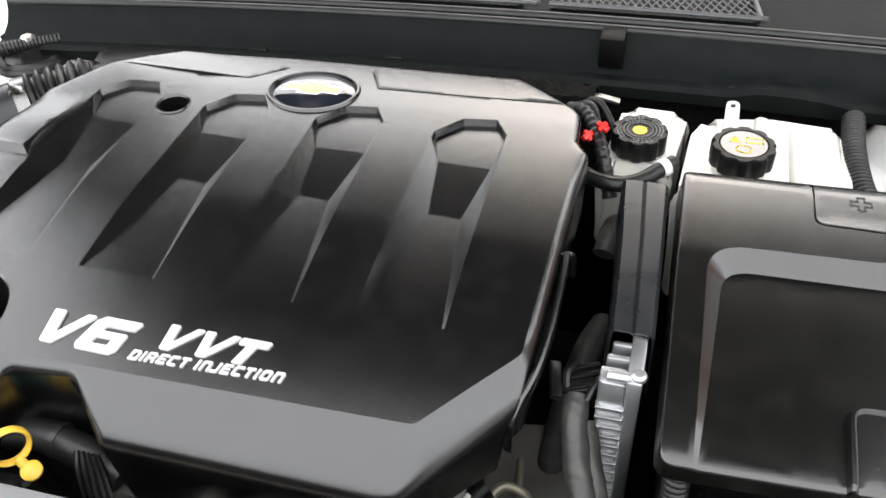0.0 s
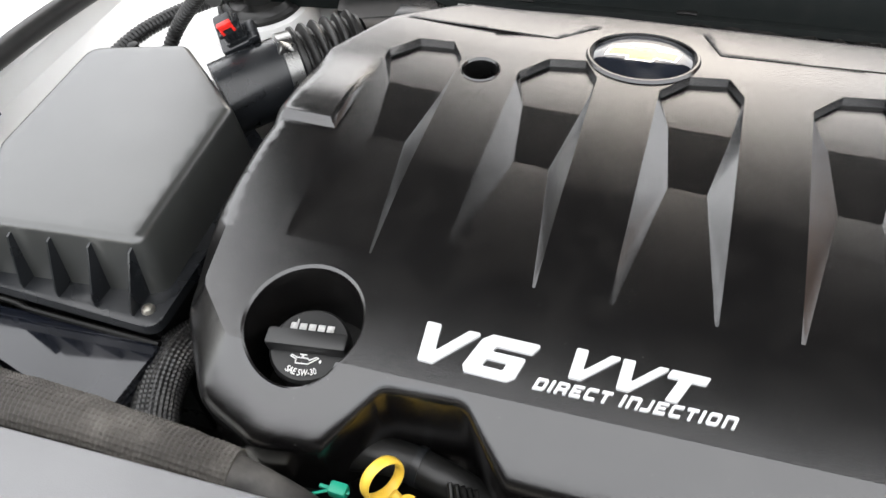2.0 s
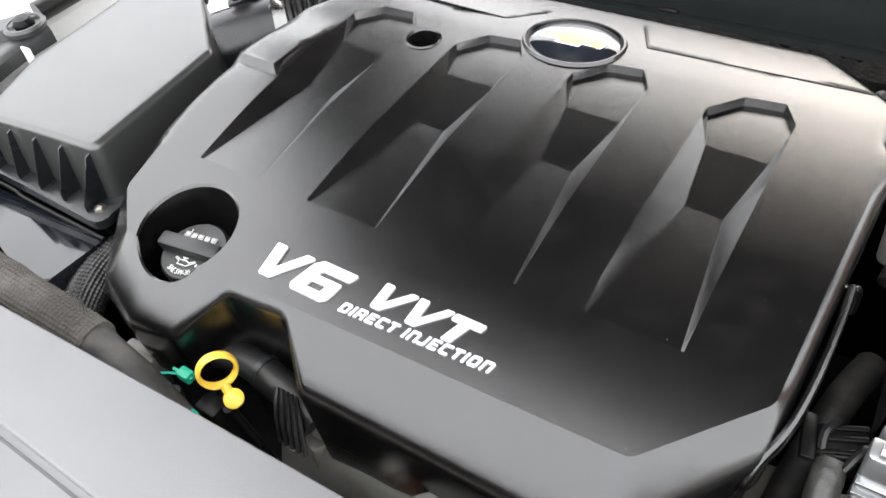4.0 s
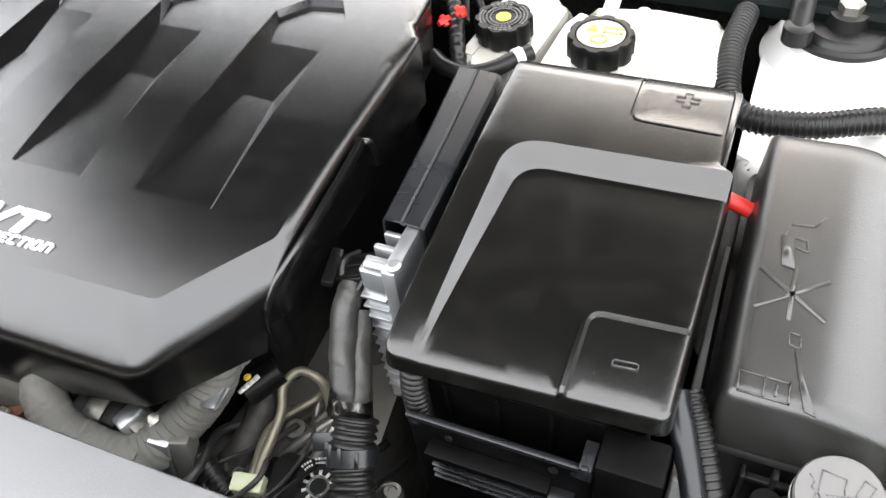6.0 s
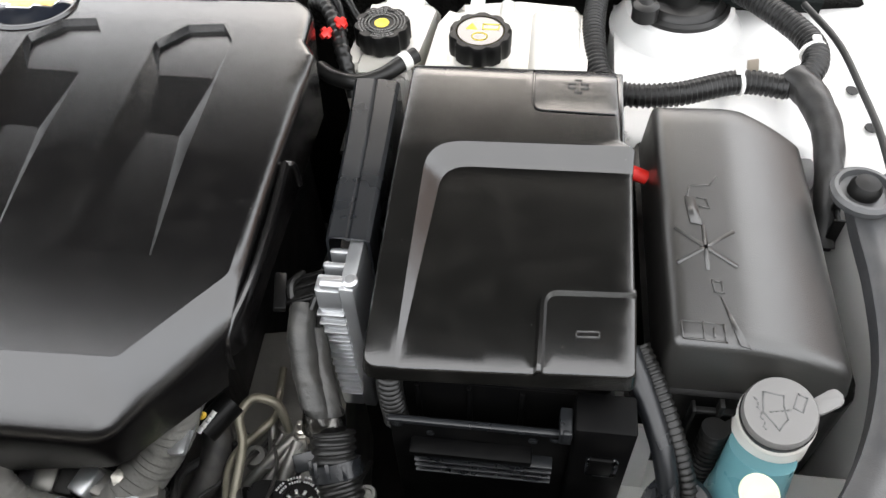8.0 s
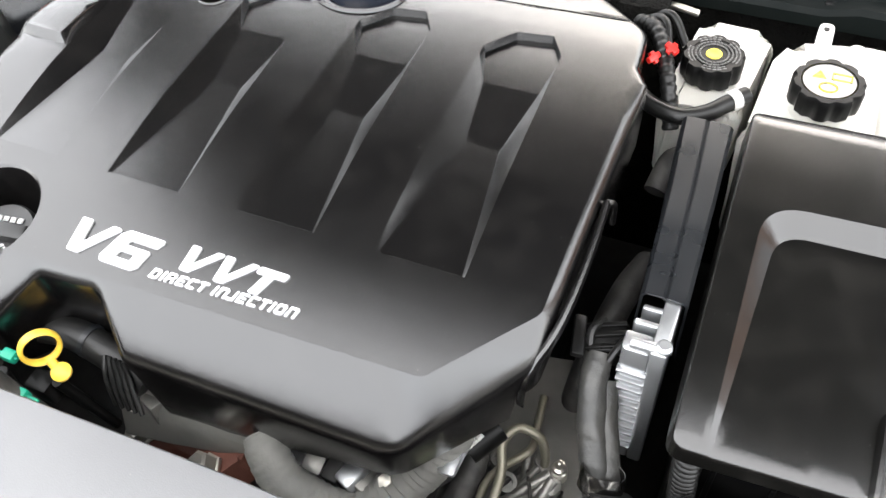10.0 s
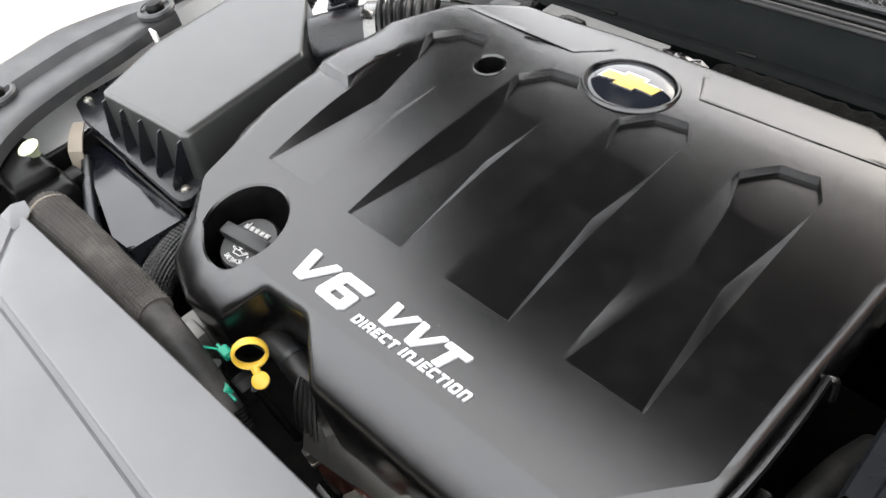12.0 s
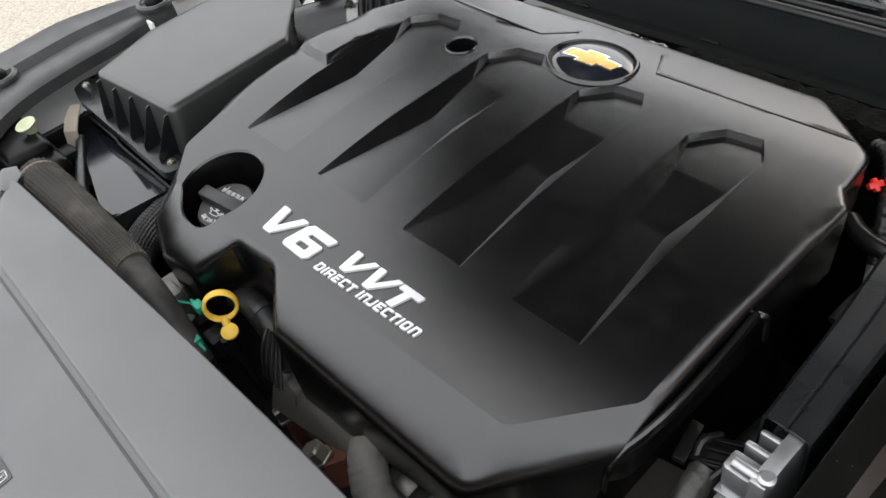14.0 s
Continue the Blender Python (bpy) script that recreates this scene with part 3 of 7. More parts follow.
# silver lettering
def slab(polys, ox, oy, size, lean, name, label=""):
    """Raised letters from plan outlines in units of the letter height, draped on the cover."""
    b = bmesh.new()
    for outer, hole in polys:
        r = Relief(outer, lambda x, y: 0)
        ln = rounded(outer, 0.05, 3)
        r.outline = ln
        r.loop(evenly(ln, 0.12))
        if hole:
            hl = rounded(hole, 0.04, 3)
            r.loop(evenly(hl, 0.12))
            r.holes.append(hl)
        r.mesh(b)
    ext = bmesh.ops.extrude_face_region(b, geom=b.faces[:])
    low = {g for g in ext["geom"] if isinstance(g, bmesh.types.BMVert)}
    for v in b.verts:
        x, y = ox + (v.co.x + lean * v.co.y) * size, oy + v.co.y * size
        v.co = Vector((x, y, cover_plane(x, y) + (-0.001 if v in low else 0.0022)))
    return part(name, b, CHROME, engine_cover, label, angle=30)


V = [(0.22, 0.0), (0.58, 0.0), (1.40, 1.0), (1.08, 1.0), (0.52, 0.30), (0.38, 1.0), (0.02, 1.0)]
SIX = [(0.16, 0.0), (1.12, 0.0), (1.26, 0.12), (1.28, 0.60), (0.50, 0.60), (0.54, 0.74), (1.34, 0.74), (1.44, 1.0), (0.34, 1.0), (0.16, 0.84), (0.06, 0.14)]
SIXHOLE = [(0.46, 0.22), (0.94, 0.22), (0.94, 0.41), (0.48, 0.41)]
TEE = [(0.36, 0.0), (0.72, 0.0), (0.72, 0.74), (1.12, 0.74), (1.12, 1.0), (0.0, 1.0), (0.0, 0.74), (0.36, 0.74)]
slab([(V, None)], -0.1022, -0.2262, 0.0300, 0.12, "letter_v", "silver raised letter V")
slab([(SIX, SIXHOLE)], -0.0665, -0.2265, 0.0315, 0.22, "digit_6", "silver raised figure 6")
slab([(V, None)], 0.0035, -0.2130, 0.0225, 0.25, "letter_v", "silver raised letter V")
slab([(V, None)], 0.0355, -0.2130, 0.0225, 0.25, "letter_v", "silver raised letter V")
slab([(TEE, None)], 0.0640, -0.2130, 0.0225, 0.42, "letter_t", "silver raised letter T")
# squared capitals, each in a cell one unit high
T = 0.23
GLYPHS = {
    "D": (0.92, [(0, 0), (0.74, 0), (0.92, 0.18), (0.92, 0.82), (0.74, 1), (0, 1)], [(T, T), (0.66, T), (0.69, 0.30), (0.69, 0.70), (0.66, 1 - T), (T, 1 - T)]),
    "I": (0.25, [(0, 0), (0.25, 0), (0.25, 1), (0, 1)], None),
    "R": (0.92, [(0, 0), (T, 0), (T, 0.32), (0.69, 0.32), (0.69, 0), (0.92, 0), (0.92, 0.36), (0.82, 0.44), (0.92, 0.54), (0.92, 0.84), (0.76, 1), (0, 1)], [(T, 0.53), (0.69, 0.53), (0.69, 0.79), (T, 0.79)]),
    "E": (0.84, [(0, 0), (0.84, 0), (0.84, T), (T, T), (T, 0.40), (0.72, 0.40), (0.72, 0.61), (T, 0.61), (T, 1 - T), (0.84, 1 - T), (0.84, 1), (0, 1)], None),
    "C": (0.86, [(0.14, 0), (0.86, 0), (0.86, T), (T, T), (T, 1 - T), (0.86, 1 - T), (0.86, 1), (0.14, 1), (0, 0.86), (0, 0.14)], None),
    "T": (0.84, [(0.30, 0), (0.54, 0), (0.54, 1 - T), (0.84, 1 - T), (0.84, 1), (0, 1), (0, 1 - T), (0.30, 1 - T)], None),
    "N": (0.92, [(0, 0), (T, 0), (T, 1 - T), (0.69, 1 - T), (0.69, 0), (0.92, 0), (0.92, 0.84), (0.76, 1), (0, 1)], None),
    "J": (0.62, [(-0.12, 0), (0.48, 0), (0.62, 0.14), (0.62, 1), (0.39, 1), (0.39, T), (-0.12, T)], None),
    "O": (0.92, [(0.14, 0), (0.78, 0), (0.92, 0.14), (0.92, 0.86), (0.78, 1), (0.14, 1), (0, 0.86), (0, 0.14)], [(T, T), (0.69, T), (0.69, 1 - T), (T, 1 - T)]),
}
text, space = "DIRECT INJECTION", 0.26
whole = sum(0.55 if ch == " " else GLYPHS[ch][0] + space for ch in text) - space
tall, run, lean = 0.0086, 0.0, 0.30
unit = (0.1325 - lean * tall) / whole
bm = bmesh.new()
for ch in text:
    if ch == " ":
        run += 0.55
        continue
    width, outer, hole = GLYPHS[ch]
    r = Relief(outer, lambda x, y: 0)
    r.outline = rounded(outer, 0.045, 2)
    r.loop(evenly(r.outline, 0.2))
    if hole:
        hl = rounded(hole, 0.03, 2)
        r.loop(evenly(hl, 0.2))
        r.holes.append(hl)
    b = bmesh.new()
    r.mesh(b)
    ext = bmesh.ops.extrude_face_region(b, geom=b.faces[:])
    low = {g for g in ext["geom"] if isinstance(g, bmesh.types.BMVert)}
    for v in b.verts:
        x = -0.0130 + (run + v.co.x) * unit + lean * v.co.y * tall
        y = -0.2265 + 0.0055 * (run + v.co.x) / whole + v.co.y * tall
        v.co = Vector((x, y, cover_plane(x, y) + (-0.001 if v in low else 0.0018)))
    me = bpy.data.meshes.new("letter")
    b.to_mesh(me)
    b.free()
    bm.from_mesh(me)
    bpy.data.meshes.remove(me)
    run += width + space
part("lettering_direct_injection", bm, CHROME, engine_cover, "silver raised words reading direct injection", angle=30)

# ---- oil filler cap ----
oil_cap = thing("oil_filler_cap", (OIL[0], OIL[1], -0.1), "black plastic oil filler cap with grip bar and white print", "oil cap")
CAP = Matrix.Translation((-0.187, -0.222, -0.038)) @ Euler((radians(8), 0, radians(8))).to_matrix().to_4x4()
bm = bmesh.new()
lathe(bm, [(0.029, -0.06), (0.030, -0.012), (0.0315, -0.01), (0.0315, -0.003), (0.0295, -0.0005), (0.001, 0.0)], sides=48)
part("cap_body", move(bm, CAP), CAPBLACK, oil_cap)
bm = bmesh.new()
box(bm, (-0.032, -0.0075, -0.012), (0.032, 0.0075, 0.011), 0.003)
part("grip_bar", move(bm, CAP), CAPBLACK, oil_cap)
bm = bmesh.new()
for i, x in enumerate((-0.0185, -0.0112, -0.0039, 0.0034, 0.0107)):
    box(bm, (x, 0.0115, 0.0002), (x + 0.0056, 0.0168, 0.0009), 0)
    box(bm, (x + 0.0012, 0.0128, 0.0009), (x + 0.0044, 0.0140, 0.0013), 0)
box(bm, (-0.0142, 0.0168, 0.0002), (-0.0129, 0.0200, 0.0009), 0)
part("print_bar", move(bm, CAP), CAPPRINT, oil_cap, "white printed maker's mark as bars")
bm = words("SAE 5W-30", 0.0072, 0.0, 0.0001, 0.0003)
w = max(v.co.x for v in bm.verts)
for v in bm.verts:
    a = (v.co.x - w / 2) / 0.034
    r = 0.0262 - v.co.y
    v.co = Vector((r * math.sin(a), -r * math.cos(a), v.co.z + 0.0006))
part("print_sae_5w_30", move(bm, CAP), CAPPRINT, oil_cap, "white print reading SAE 5W-30")
bm = bmesh.new()
can = [(-0.0060, -0.0165), (0.0035, -0.0165), (0.0105, -0.0110), (0.0092, -0.0102), (0.0040, -0.0132), (0.0025, -0.0118), (-0.0060, -0.0118), (-0.0105, -0.0100), (-0.0110, -0.0112), (-0.0065, -0.0132)]
for i in range(len(can)):
    p, q = Vector(can[i - 1]), Vector(can[i])
    d = (q - p).normalized() * 0.0004
    nn = Vector((-d.y, d.x))
    prism(bm, [tuple(p - d - nn), tuple(q + d - nn), tuple(q + d + nn), tuple(p - d + nn)], 0.0002, 0.0009)
prism(bm, ellipse(0.0125, -0.0135, 0.0009, 0.0014, 8), 0.0002, 0.0009)
prism(bm, [(-0.0025, -0.0118), (-0.0008, -0.0118), (-0.0008, -0.0095), (0.0012, -0.0095), (0.0012, -0.0087), (-0.0042, -0.0087), (-0.0042, -0.0095), (-0.0025, -0.0095)], 0.0002, 0.0009)
part("print_oil_can", move(bm, CAP), CAPPRINT, oil_cap, "white oil can symbol")

# ---- setting: ground, body shell and bay ----
bm = bmesh.new()
sheet(bm, [[(-60, -60, -0.85), (60, -60, -0.85)], [(-60, 60, -0.85), (60, 60, -0.85)]])
solo("ground", bm, CONCRETE, "pale speckled concrete ground beside the car", "ground", kind="structure")

# dark tub under everything
bm = bmesh.new()
box(bm, (-0.60, -0.62, -0.56), (0.80, 0.46, -0.54), 0)
solo("bay_floor", bm, DARK, "dark floor of the engine bay", "floor", kind="structure")
bm = bmesh.new()
box(bm, (-0.62, 0.335, -0.54), (0.90, 0.36, -0.09), 0)
solo("firewall", bm, FIBRE, "dark felt-lined firewall behind the engine", "wall", kind="structure")
bm = bmesh.new()
box(bm, (-0.60, -0.66, -0.54), (0.80, -0.60, -0.12), 0)
solo("front_bulkhead", bm, BLACK, "black bulkhead behind the grille", "wall", kind="structure")


def wing(x0, s, prof):
    """A white wing: a shelf beside the bay, its raised flange and the outer skin."""
    b = bmesh.new()
    rows = []
    for i in range(19):
        y = -0.72 + i * 0.07
        sag = -0.03 * ease((-0.25 - y) / 0.4)
        rows.append([(x0 + s * dx - s * 0.05 * ease((-0.35 - y) / 0.3), y, z + sag) for dx, z in prof])
    return sheet(b, rows, 0.002)


solo("wing_left", wing(-0.60, -1, [(0.0, -0.54), (0.0, -0.135), (0.008, -0.118), (0.02, -0.108), (0.085, -0.100), (0.105, -0.088), (0.112, -0.062), (0.12, -0.056), (0.165, -0.052), (0.19, -0.058), (0.205, -0.08), (0.215, -0.16), (0.22, -0.75)]),
     WHITE, "white painted wing of the car with its inner flange", "car body", kind="structure")
solo("wing_right", wing(0.785, 1, [(0.0, -0.54), (0.0, -0.125), (0.006, -0.108), (0.02, -0.10), (0.07, -0.094), (0.082, -0.085), (0.088, -0.066), (0.10, -0.060), (0.17, -0.055), (0.20, -0.06), (0.215, -0.08), (0.225, -0.16), (0.23, -0.75)]),
     WHITE, "white painted wing of the car with its inner flange", "car body", kind="structure")


def strut_tower(x0, x1, y0, y1, cx, cy, name):
    """White suspension tower with a ringed top mount."""
    t = thing(name, ((x0 + x1) / 2, (y0 + y1) / 2, -0.3), "white painted suspension tower with a black ringed top mount", "strut tower", "suspension towers")
    b = bmesh.new()
    prism(b, rounded([(x0, y0), (x1, y0), (x1, y1), (x0, y1)], 0.03), -0.40, -0.104, 0.012, seg=3)
    part("tower", b, WHITE, t)
    b = bmesh.new()
    lathe(b, [(0.075, -0.108), (0.066, -0.095), (0.060, -0.082), (0.052, -0.078)], (cx, cy, 0), sides=48)
    part("dome", b, WHITE, t)
    b = bmesh.new()
    lathe(b, [(0.054, -0.082), (0.054, -0.074), (0.050, -0.071), (0.048, -0.073), (0.046, -0.069), (0.041, -0.066), (0.038, -0.07), (0.02, -0.07), (0.018, -0.058), (0.001, -0.056)], (cx, cy, 0), sides=48)
    part("top_mount", b, RUBBER, t, "black rubber ringed mount")
    b = bmesh.new()
    lathe(b, [(0.012, -0.058), (0.012, -0.048), (0.008, -0.044), (0.001, -0.044)], (cx, cy, 0), sides=6)
    part("nut", b, STEEL, t)
    return t


strut_tower(0.585, 0.80, 0.098, 0.40, 0.655, 0.306, "strut_tower")
strut_tower(-0.62, -0.40, 0.11, 0.40, -0.50, 0.27, "strut_tower")
# white side wall beyond the battery
bm = bmesh.new()
box(bm, (0.594, -0.30, -0.40), (0.606, 0.11, -0.20), 0.004)
box(bm, (0.594, -0.42, -0.21), (0.80, -0.185, -0.195), 0.004)
solo("side_rail_right", bm, WHITE, "white painted body rail beside the battery", "car body", kind="structure")

# the open bonnet overhead, white with a felt pad
hood = thing("hood", (0.1, 0.54, 0.352), "raised white bonnet with a black felt pad below", "car hood")
HOOD = Matrix.Translation((0.1, 0.54, 0.352)) @ Euler((radians(-50), 0, 0)).to_matrix().to_4x4()
bm = bmesh.new()
box(bm, (-0.88, -0.96, 0.0), (0.80, 0.0, 0.02), 0.006)
part("panel", move(bm, HOOD), WHITE, hood)
for x in (-0.58, 0.78):
    bm = bmesh.new()
    tube(bm, [(x, 0.50, -0.03), (x, 0.535, 0.15), (x, 0.55, 0.347)], 0.012, 10, 0.02)
    part("hinge_arm", bm, WHITE, hood, "white hinge arm")
bm = bmesh.new()
prism(bm, rounded([(-0.84, -0.94), (0.76, -0.94), (0.78, -0.012), (-0.86, -0.012)], 0.08), -0.02, -0.001, 0.005)
part("felt_pad", move(bm, HOOD), PADMAT, hood, "black felt pad")

# the house that closes the drive on one side
bm = bmesh.new()
box(bm, (6.5, 1.2, -0.85), (6.9, 16.0, 2.8), 0)
solo("house_wall_side", bm, BRICK, "brown brick house wall beside the car", "house wall", kind="structure")
# unseen wall on the other side, added to darken reflections of the low sky
bm = bmesh.new()
box(bm, (-9.4, 0.5, -0.85), (-9.0, 16.0, 2.4), 0)
solo("house_wall_far", bm, DARKWALL, "unseen plain grey wall added to dim low side reflections", "house wall", kind="structure")
# windscreen and roof behind the bonnet
bm = bmesh.new()
sheet(bm, [[(-0.70, 0.62, 0.02), (0.90, 0.62, 0.02)], [(-0.60, 1.35, 0.50), (0.80, 1.35, 0.50)]], 0.005)
solo("windscreen", bm, GLOSS, "dark windscreen behind the cowl", "windscreen", kind="structure")

# ---- cowl ----
cowl = thing("cowl_panel", (0.1, 0.35, -0.06), "dark plastic cowl panel with a rubber seal along its edge", "cowl panel")


def lip_y(x):
    return 0.316 - 0.026 * ((x - 0.30) / 0.60) ** 2


bm = bmesh.new()
rows = []
for i in range(41):
    x = -0.55 + i * 1.35 / 40
    y = lip_y(x)
    wob = 0.008 * ease((x - 0.44) / 0.02) * (1 - ease((x - 0.52) / 0.03))
    rows.append([(x, y - 0.003, -0.075), (x, y - 0.004, -0.062 + wob), (x, y - 0.001, -0.059 + wob), (x, y + 0.012, -0.060 + wob), (x, y + 0.020, -0.054), (x, y + 0.034, -0.044), (x, y + 0.044, -0.030), (x, y + 0.048, -0.020)])
sheet(bm, rows, 0.003)
part("panel", bm, COWL, cowl)
bm = bmesh.new()
tube(bm, [(x, lip_y(x) + 0.051, -0.018) for x in (-0.55, -0.25, 0.0, 0.2, 0.4, 0.6, 0.8)], 0.006, 12, 0.01)
tube(bm, [(x, lip_y(x) + 0.064, -0.014) for x in (-0.55, -0.25, 0.0, 0.2, 0.4, 0.6, 0.8)], 0.006, 12, 0.01)
part("rubber_seal", bm, RUBBER, cowl, "black rubber weather seal")
bm = bmesh.new()
rows = [[(x, lip_y(x) + 0.07, -0.018), (x, lip_y(x) + 0.10, -0.014), (x, lip_y(x) + 0.30, 0.010)] for x in [-0.55 + i * 0.09 for i in range(16)]]
sheet(bm, rows, 0.003)
part("upper_panel", bm, COWL, cowl)

# ---- battery and its cover ----
battery_cover = thing("battery_cover", (0.49, -0.05, -0.05), "black textured plastic battery cover with moulded plus and minus flaps", "battery cover")
BX = [(0.389, 0.098), (0.575, 0.104), (0.577, 0.010), (0.588, 0.002), (0.5862, -0.2052), (0.395, -0.214)]
BAT_LINE = evenly(rounded(BX, [0.008, 0.006, 0.002, 0.003, 0.007, 0.012]), 0.004)
def bend(a, b, c, r, n=8):
    """An open line from a by b to c, with its corner rounded."""
    a, b, c = Vector(a), Vector(b), Vector(c)
    p, q = b + (a - b).normalized() * r, b + (c - b).normalized() * r
    arc = [tuple(p * (1 - t) ** 2 + b * 2 * t * (1 - t) + q * t * t) for t in [i / n for i in range(n + 1)]]
    return [tuple(a.lerp(p, t)) for t in (0.0, 0.25, 0.5, 0.75)] + arc + [tuple(q.lerp(c, t)) for t in (0.33, 0.66, 1.0)]


def beside(path, d):
    """The open line moved sideways by d."""
    out = []
    for i, p in enumerate(path):
        a, b = Vector(path[max(0, i - 1)]), Vector(path[min(len(path) - 1, i + 1)])
        t = (b - a).normalized()
        out.append((p[0] + t.y * d, p[1] - t.x * d))
    return out


RECESS = bend((0.4180, -0.2185), (0.4160, -0.004), (0.5960, 0.0025), 0.032)
FLOOR = bend((0.4210, -0.2185), (0.4305, -0.019), (0.5960, -0.0153), 0.024)
FLAP = bend((0.5155, -0.2185), (0.5155, -0.1415), (0.5990, -0.1375), 0.016)


def far(p, path):
    """Distance from a plan point to an open line, and the side it lies on."""
    best, side = 9.0, 1.0
    q = Vector(p)
    for i in range(len(path) - 1):
        a, b = Vector(path[i]), Vector(path[i + 1])
        ab = b - a
        t = max(0.0, min(1.0, (q - a).dot(ab) / ab.dot(ab)))
        d = (q - a - ab * t).length
        if d < best:
            best, side = d, (1.0 if ab.cross(q - a) < 0 else -1.0)
    return best, side


def front_fall(y):
    return 0.006 * max(0.0, (-0.135 - y) / 0.08) ** 2


def bat_plane(x, y):
    return -0.010 - 0.0125 * max(0.0, min(1.0, (-0.01 - y) / 0.20)) - 0.004 * ease((y - 0.085) / 0.02) - front_fall(y)


def bat_floor(x, y):
    return -0.0240 - front_fall(y)


def bat_base(x, y):
    z = bat_plane(x, y)
    dr, sr = far((x, y), RECESS)
    if sr > 0 and y < 0.01:
        df, sf = far((x, y), FLOOR)
        k = 1.0 if sf > 0 else dr / (dr + df + 1e-9)
        z += (min(z, bat_floor(x, y)) - z) * k
    dm, sm = far((x, y), FLAP)
    if sm > 0 and x > 0.50 and y < -0.13:
        top = bat_plane(x, y) + 0.001
        z = np.interp(dm, [0.0, 0.0022, 0.0050, 0.0070], [z, top + 0.0026, top + 0.0026, top - 0.0012])
    return float(z)


def bat_height(x, y):
    d = gap((x, y), BAT_LINE)
    return bat_base(x, y) - (0.004 - math.sqrt(max(0.0, 0.004 ** 2 - (0.004 - d) ** 2)) if d < 0.004 else 0.0)


rel = Relief(BAT_LINE, bat_height)
for d in (0.0, 0.0006, 0.0018, 0.004):
    rel.loop(inset(BAT_LINE, d) if d else BAT_LINE)
for d in (-0.0012, 0.0):
    rel.loop(beside(RECESS, d) if d else RECESS, closed=False)
rel.loop(FLOOR, closed=False, sharp=True)
for d in (0.0, 0.0022, 0.0050, 0.0070):
    rel.loop(beside(FLAP, d) if d else FLAP, closed=False)
PF = bend((0.4990, 0.110), (0.4995, 0.0385), (0.600, 0.0370), 0.012)
for d, dz in ((0.0, 0.0), (-0.0009, -0.0018), (-0.0020, -0.0018), (-0.0029, 0.0006)):
    rel.loop(beside(PF, d) if d else PF, z=lambda x, y, dz=dz: bat_height(x, y) + dz, closed=False)
rel.grid(0.008, 0.0105, [], [RECESS + FLOOR[::-1], FLAP + beside(FLAP, 0.007)[::-1], PF + beside(PF, -0.003)[::-1]])
bm = bmesh.new()
rel.mesh(bm)
skirt(bm, BAT_LINE, bat_height, lambda x, y: -0.046 if y > -0.19 else -0.044, 0.002)
bmesh.ops.remove_doubles(bm, verts=bm.verts, dist=0.00005)
part("shell", bm, BATTERY, battery_cover, angle=28)


def outline_strip(bm, path, z, width=0.0011, height=0.0008, closed=True):
    """A thin raised bead along a plan line."""
    k = len(path)
    for i in range(k if closed else k - 1):
        a, b = Vector(path[i]), Vector(path[(i + 1) % k])
        d = (b - a).normalized()
        nrm = Vector((-d.y, d.x)) * width / 2
        quad = [a - nrm - d * width / 2, b - nrm + d * width / 2, b + nrm + d * width / 2, a + nrm - d * width / 2]
        prism(bm, [(q.x, q.y) for q in quad], z - 0.0005, z + height)
    return bm


bm = bmesh.new()
px, py, pa, pb = 0.540, 0.074, 0.0085, 0.0028
outline_strip(bm, [(px - pa, py - pb), (px - pb, py - pb), (px - pb, py - pa), (px + pb, py - pa), (px + pb, py - pb), (px + pa, py - pb), (px + pa, py + pb), (px + pb, py + pb), (px + pb, py + pa), (px - pb, py + pa), (px - pb, py + pb), (px - pa, py + pb)], -0.0102)
part("plus_mark", bm, BATTERY, battery_cover, "moulded plus mark")
bm = bmesh.new()
outline_strip(bm, [(0.544, -0.180), (0.560, -0.179), (0.560, -0.1745), (0.544, -0.1755)], bat_plane(0.552, -0.177) + 0.0001)
part("minus_mark", bm, BATTERY, battery_cover, "moulded minus mark")
bm = bmesh.new()
box(bm, (0.572, 0.0, -0.05), (0.580, 0.100, -0.0135), 0.002)
part("side_rail", bm, BATTERY, battery_cover)

battery = thing("battery", (0.49, -0.05, -0.26), "black battery case in its tray under the cover", "battery")
bm = bmesh.new()
box(bm, (0.402, -0.196, -0.25), (0.575, 0.088, -0.045), 0.004)
part("case", bm, TRAYBLACK, battery)
bm = bmesh.new()
box(bm, (0.4005, -0.1975, -0.074), (0.5765, 0.0895, -0.070), 0.0015)
part("lid_seam", bm, TRAYBLACK, battery)
for x in (0.430, 0.470, 0.510, 0.550):
    bm = bmesh.new()
    box(bm, (x - 0.002, -0.1995, -0.20), (x + 0.002, -0.1955, -0.078), 0.001)
    part("case_rib", bm, TRAYBLACK, battery)

tray = thing("battery_tray", (0.49, -0.24, -0.26), "black ribbed plastic battery tray front with slotted vents", "battery tray")
bm = bmesh.new()
box(bm, (0.412, -0.226, -0.27), (0.548, -0.222, -0.080), 0.002)
part("front_wall", bm, TRAYBLACK, tray)
bm = bmesh.new()
box(bm, (0.412, -0.2285, -0.084), (0.548, -0.2235, -0.079), 0.0012)
part("top_rail", bm, SATIN, tray)
bm = bmesh.new()
box(bm, (0.548, -0.232, -0.27), (0.592, -0.200, -0.062), 0.003)
part("side_block", bm, TRAYBLACK, tray)
bm = bmesh.new()
box(bm, (0.428, -0.240, -0.113), (0.520, -0.226, -0.106), 0.0015)
part("vent_hood", bm, TRAYBLACK, tray)
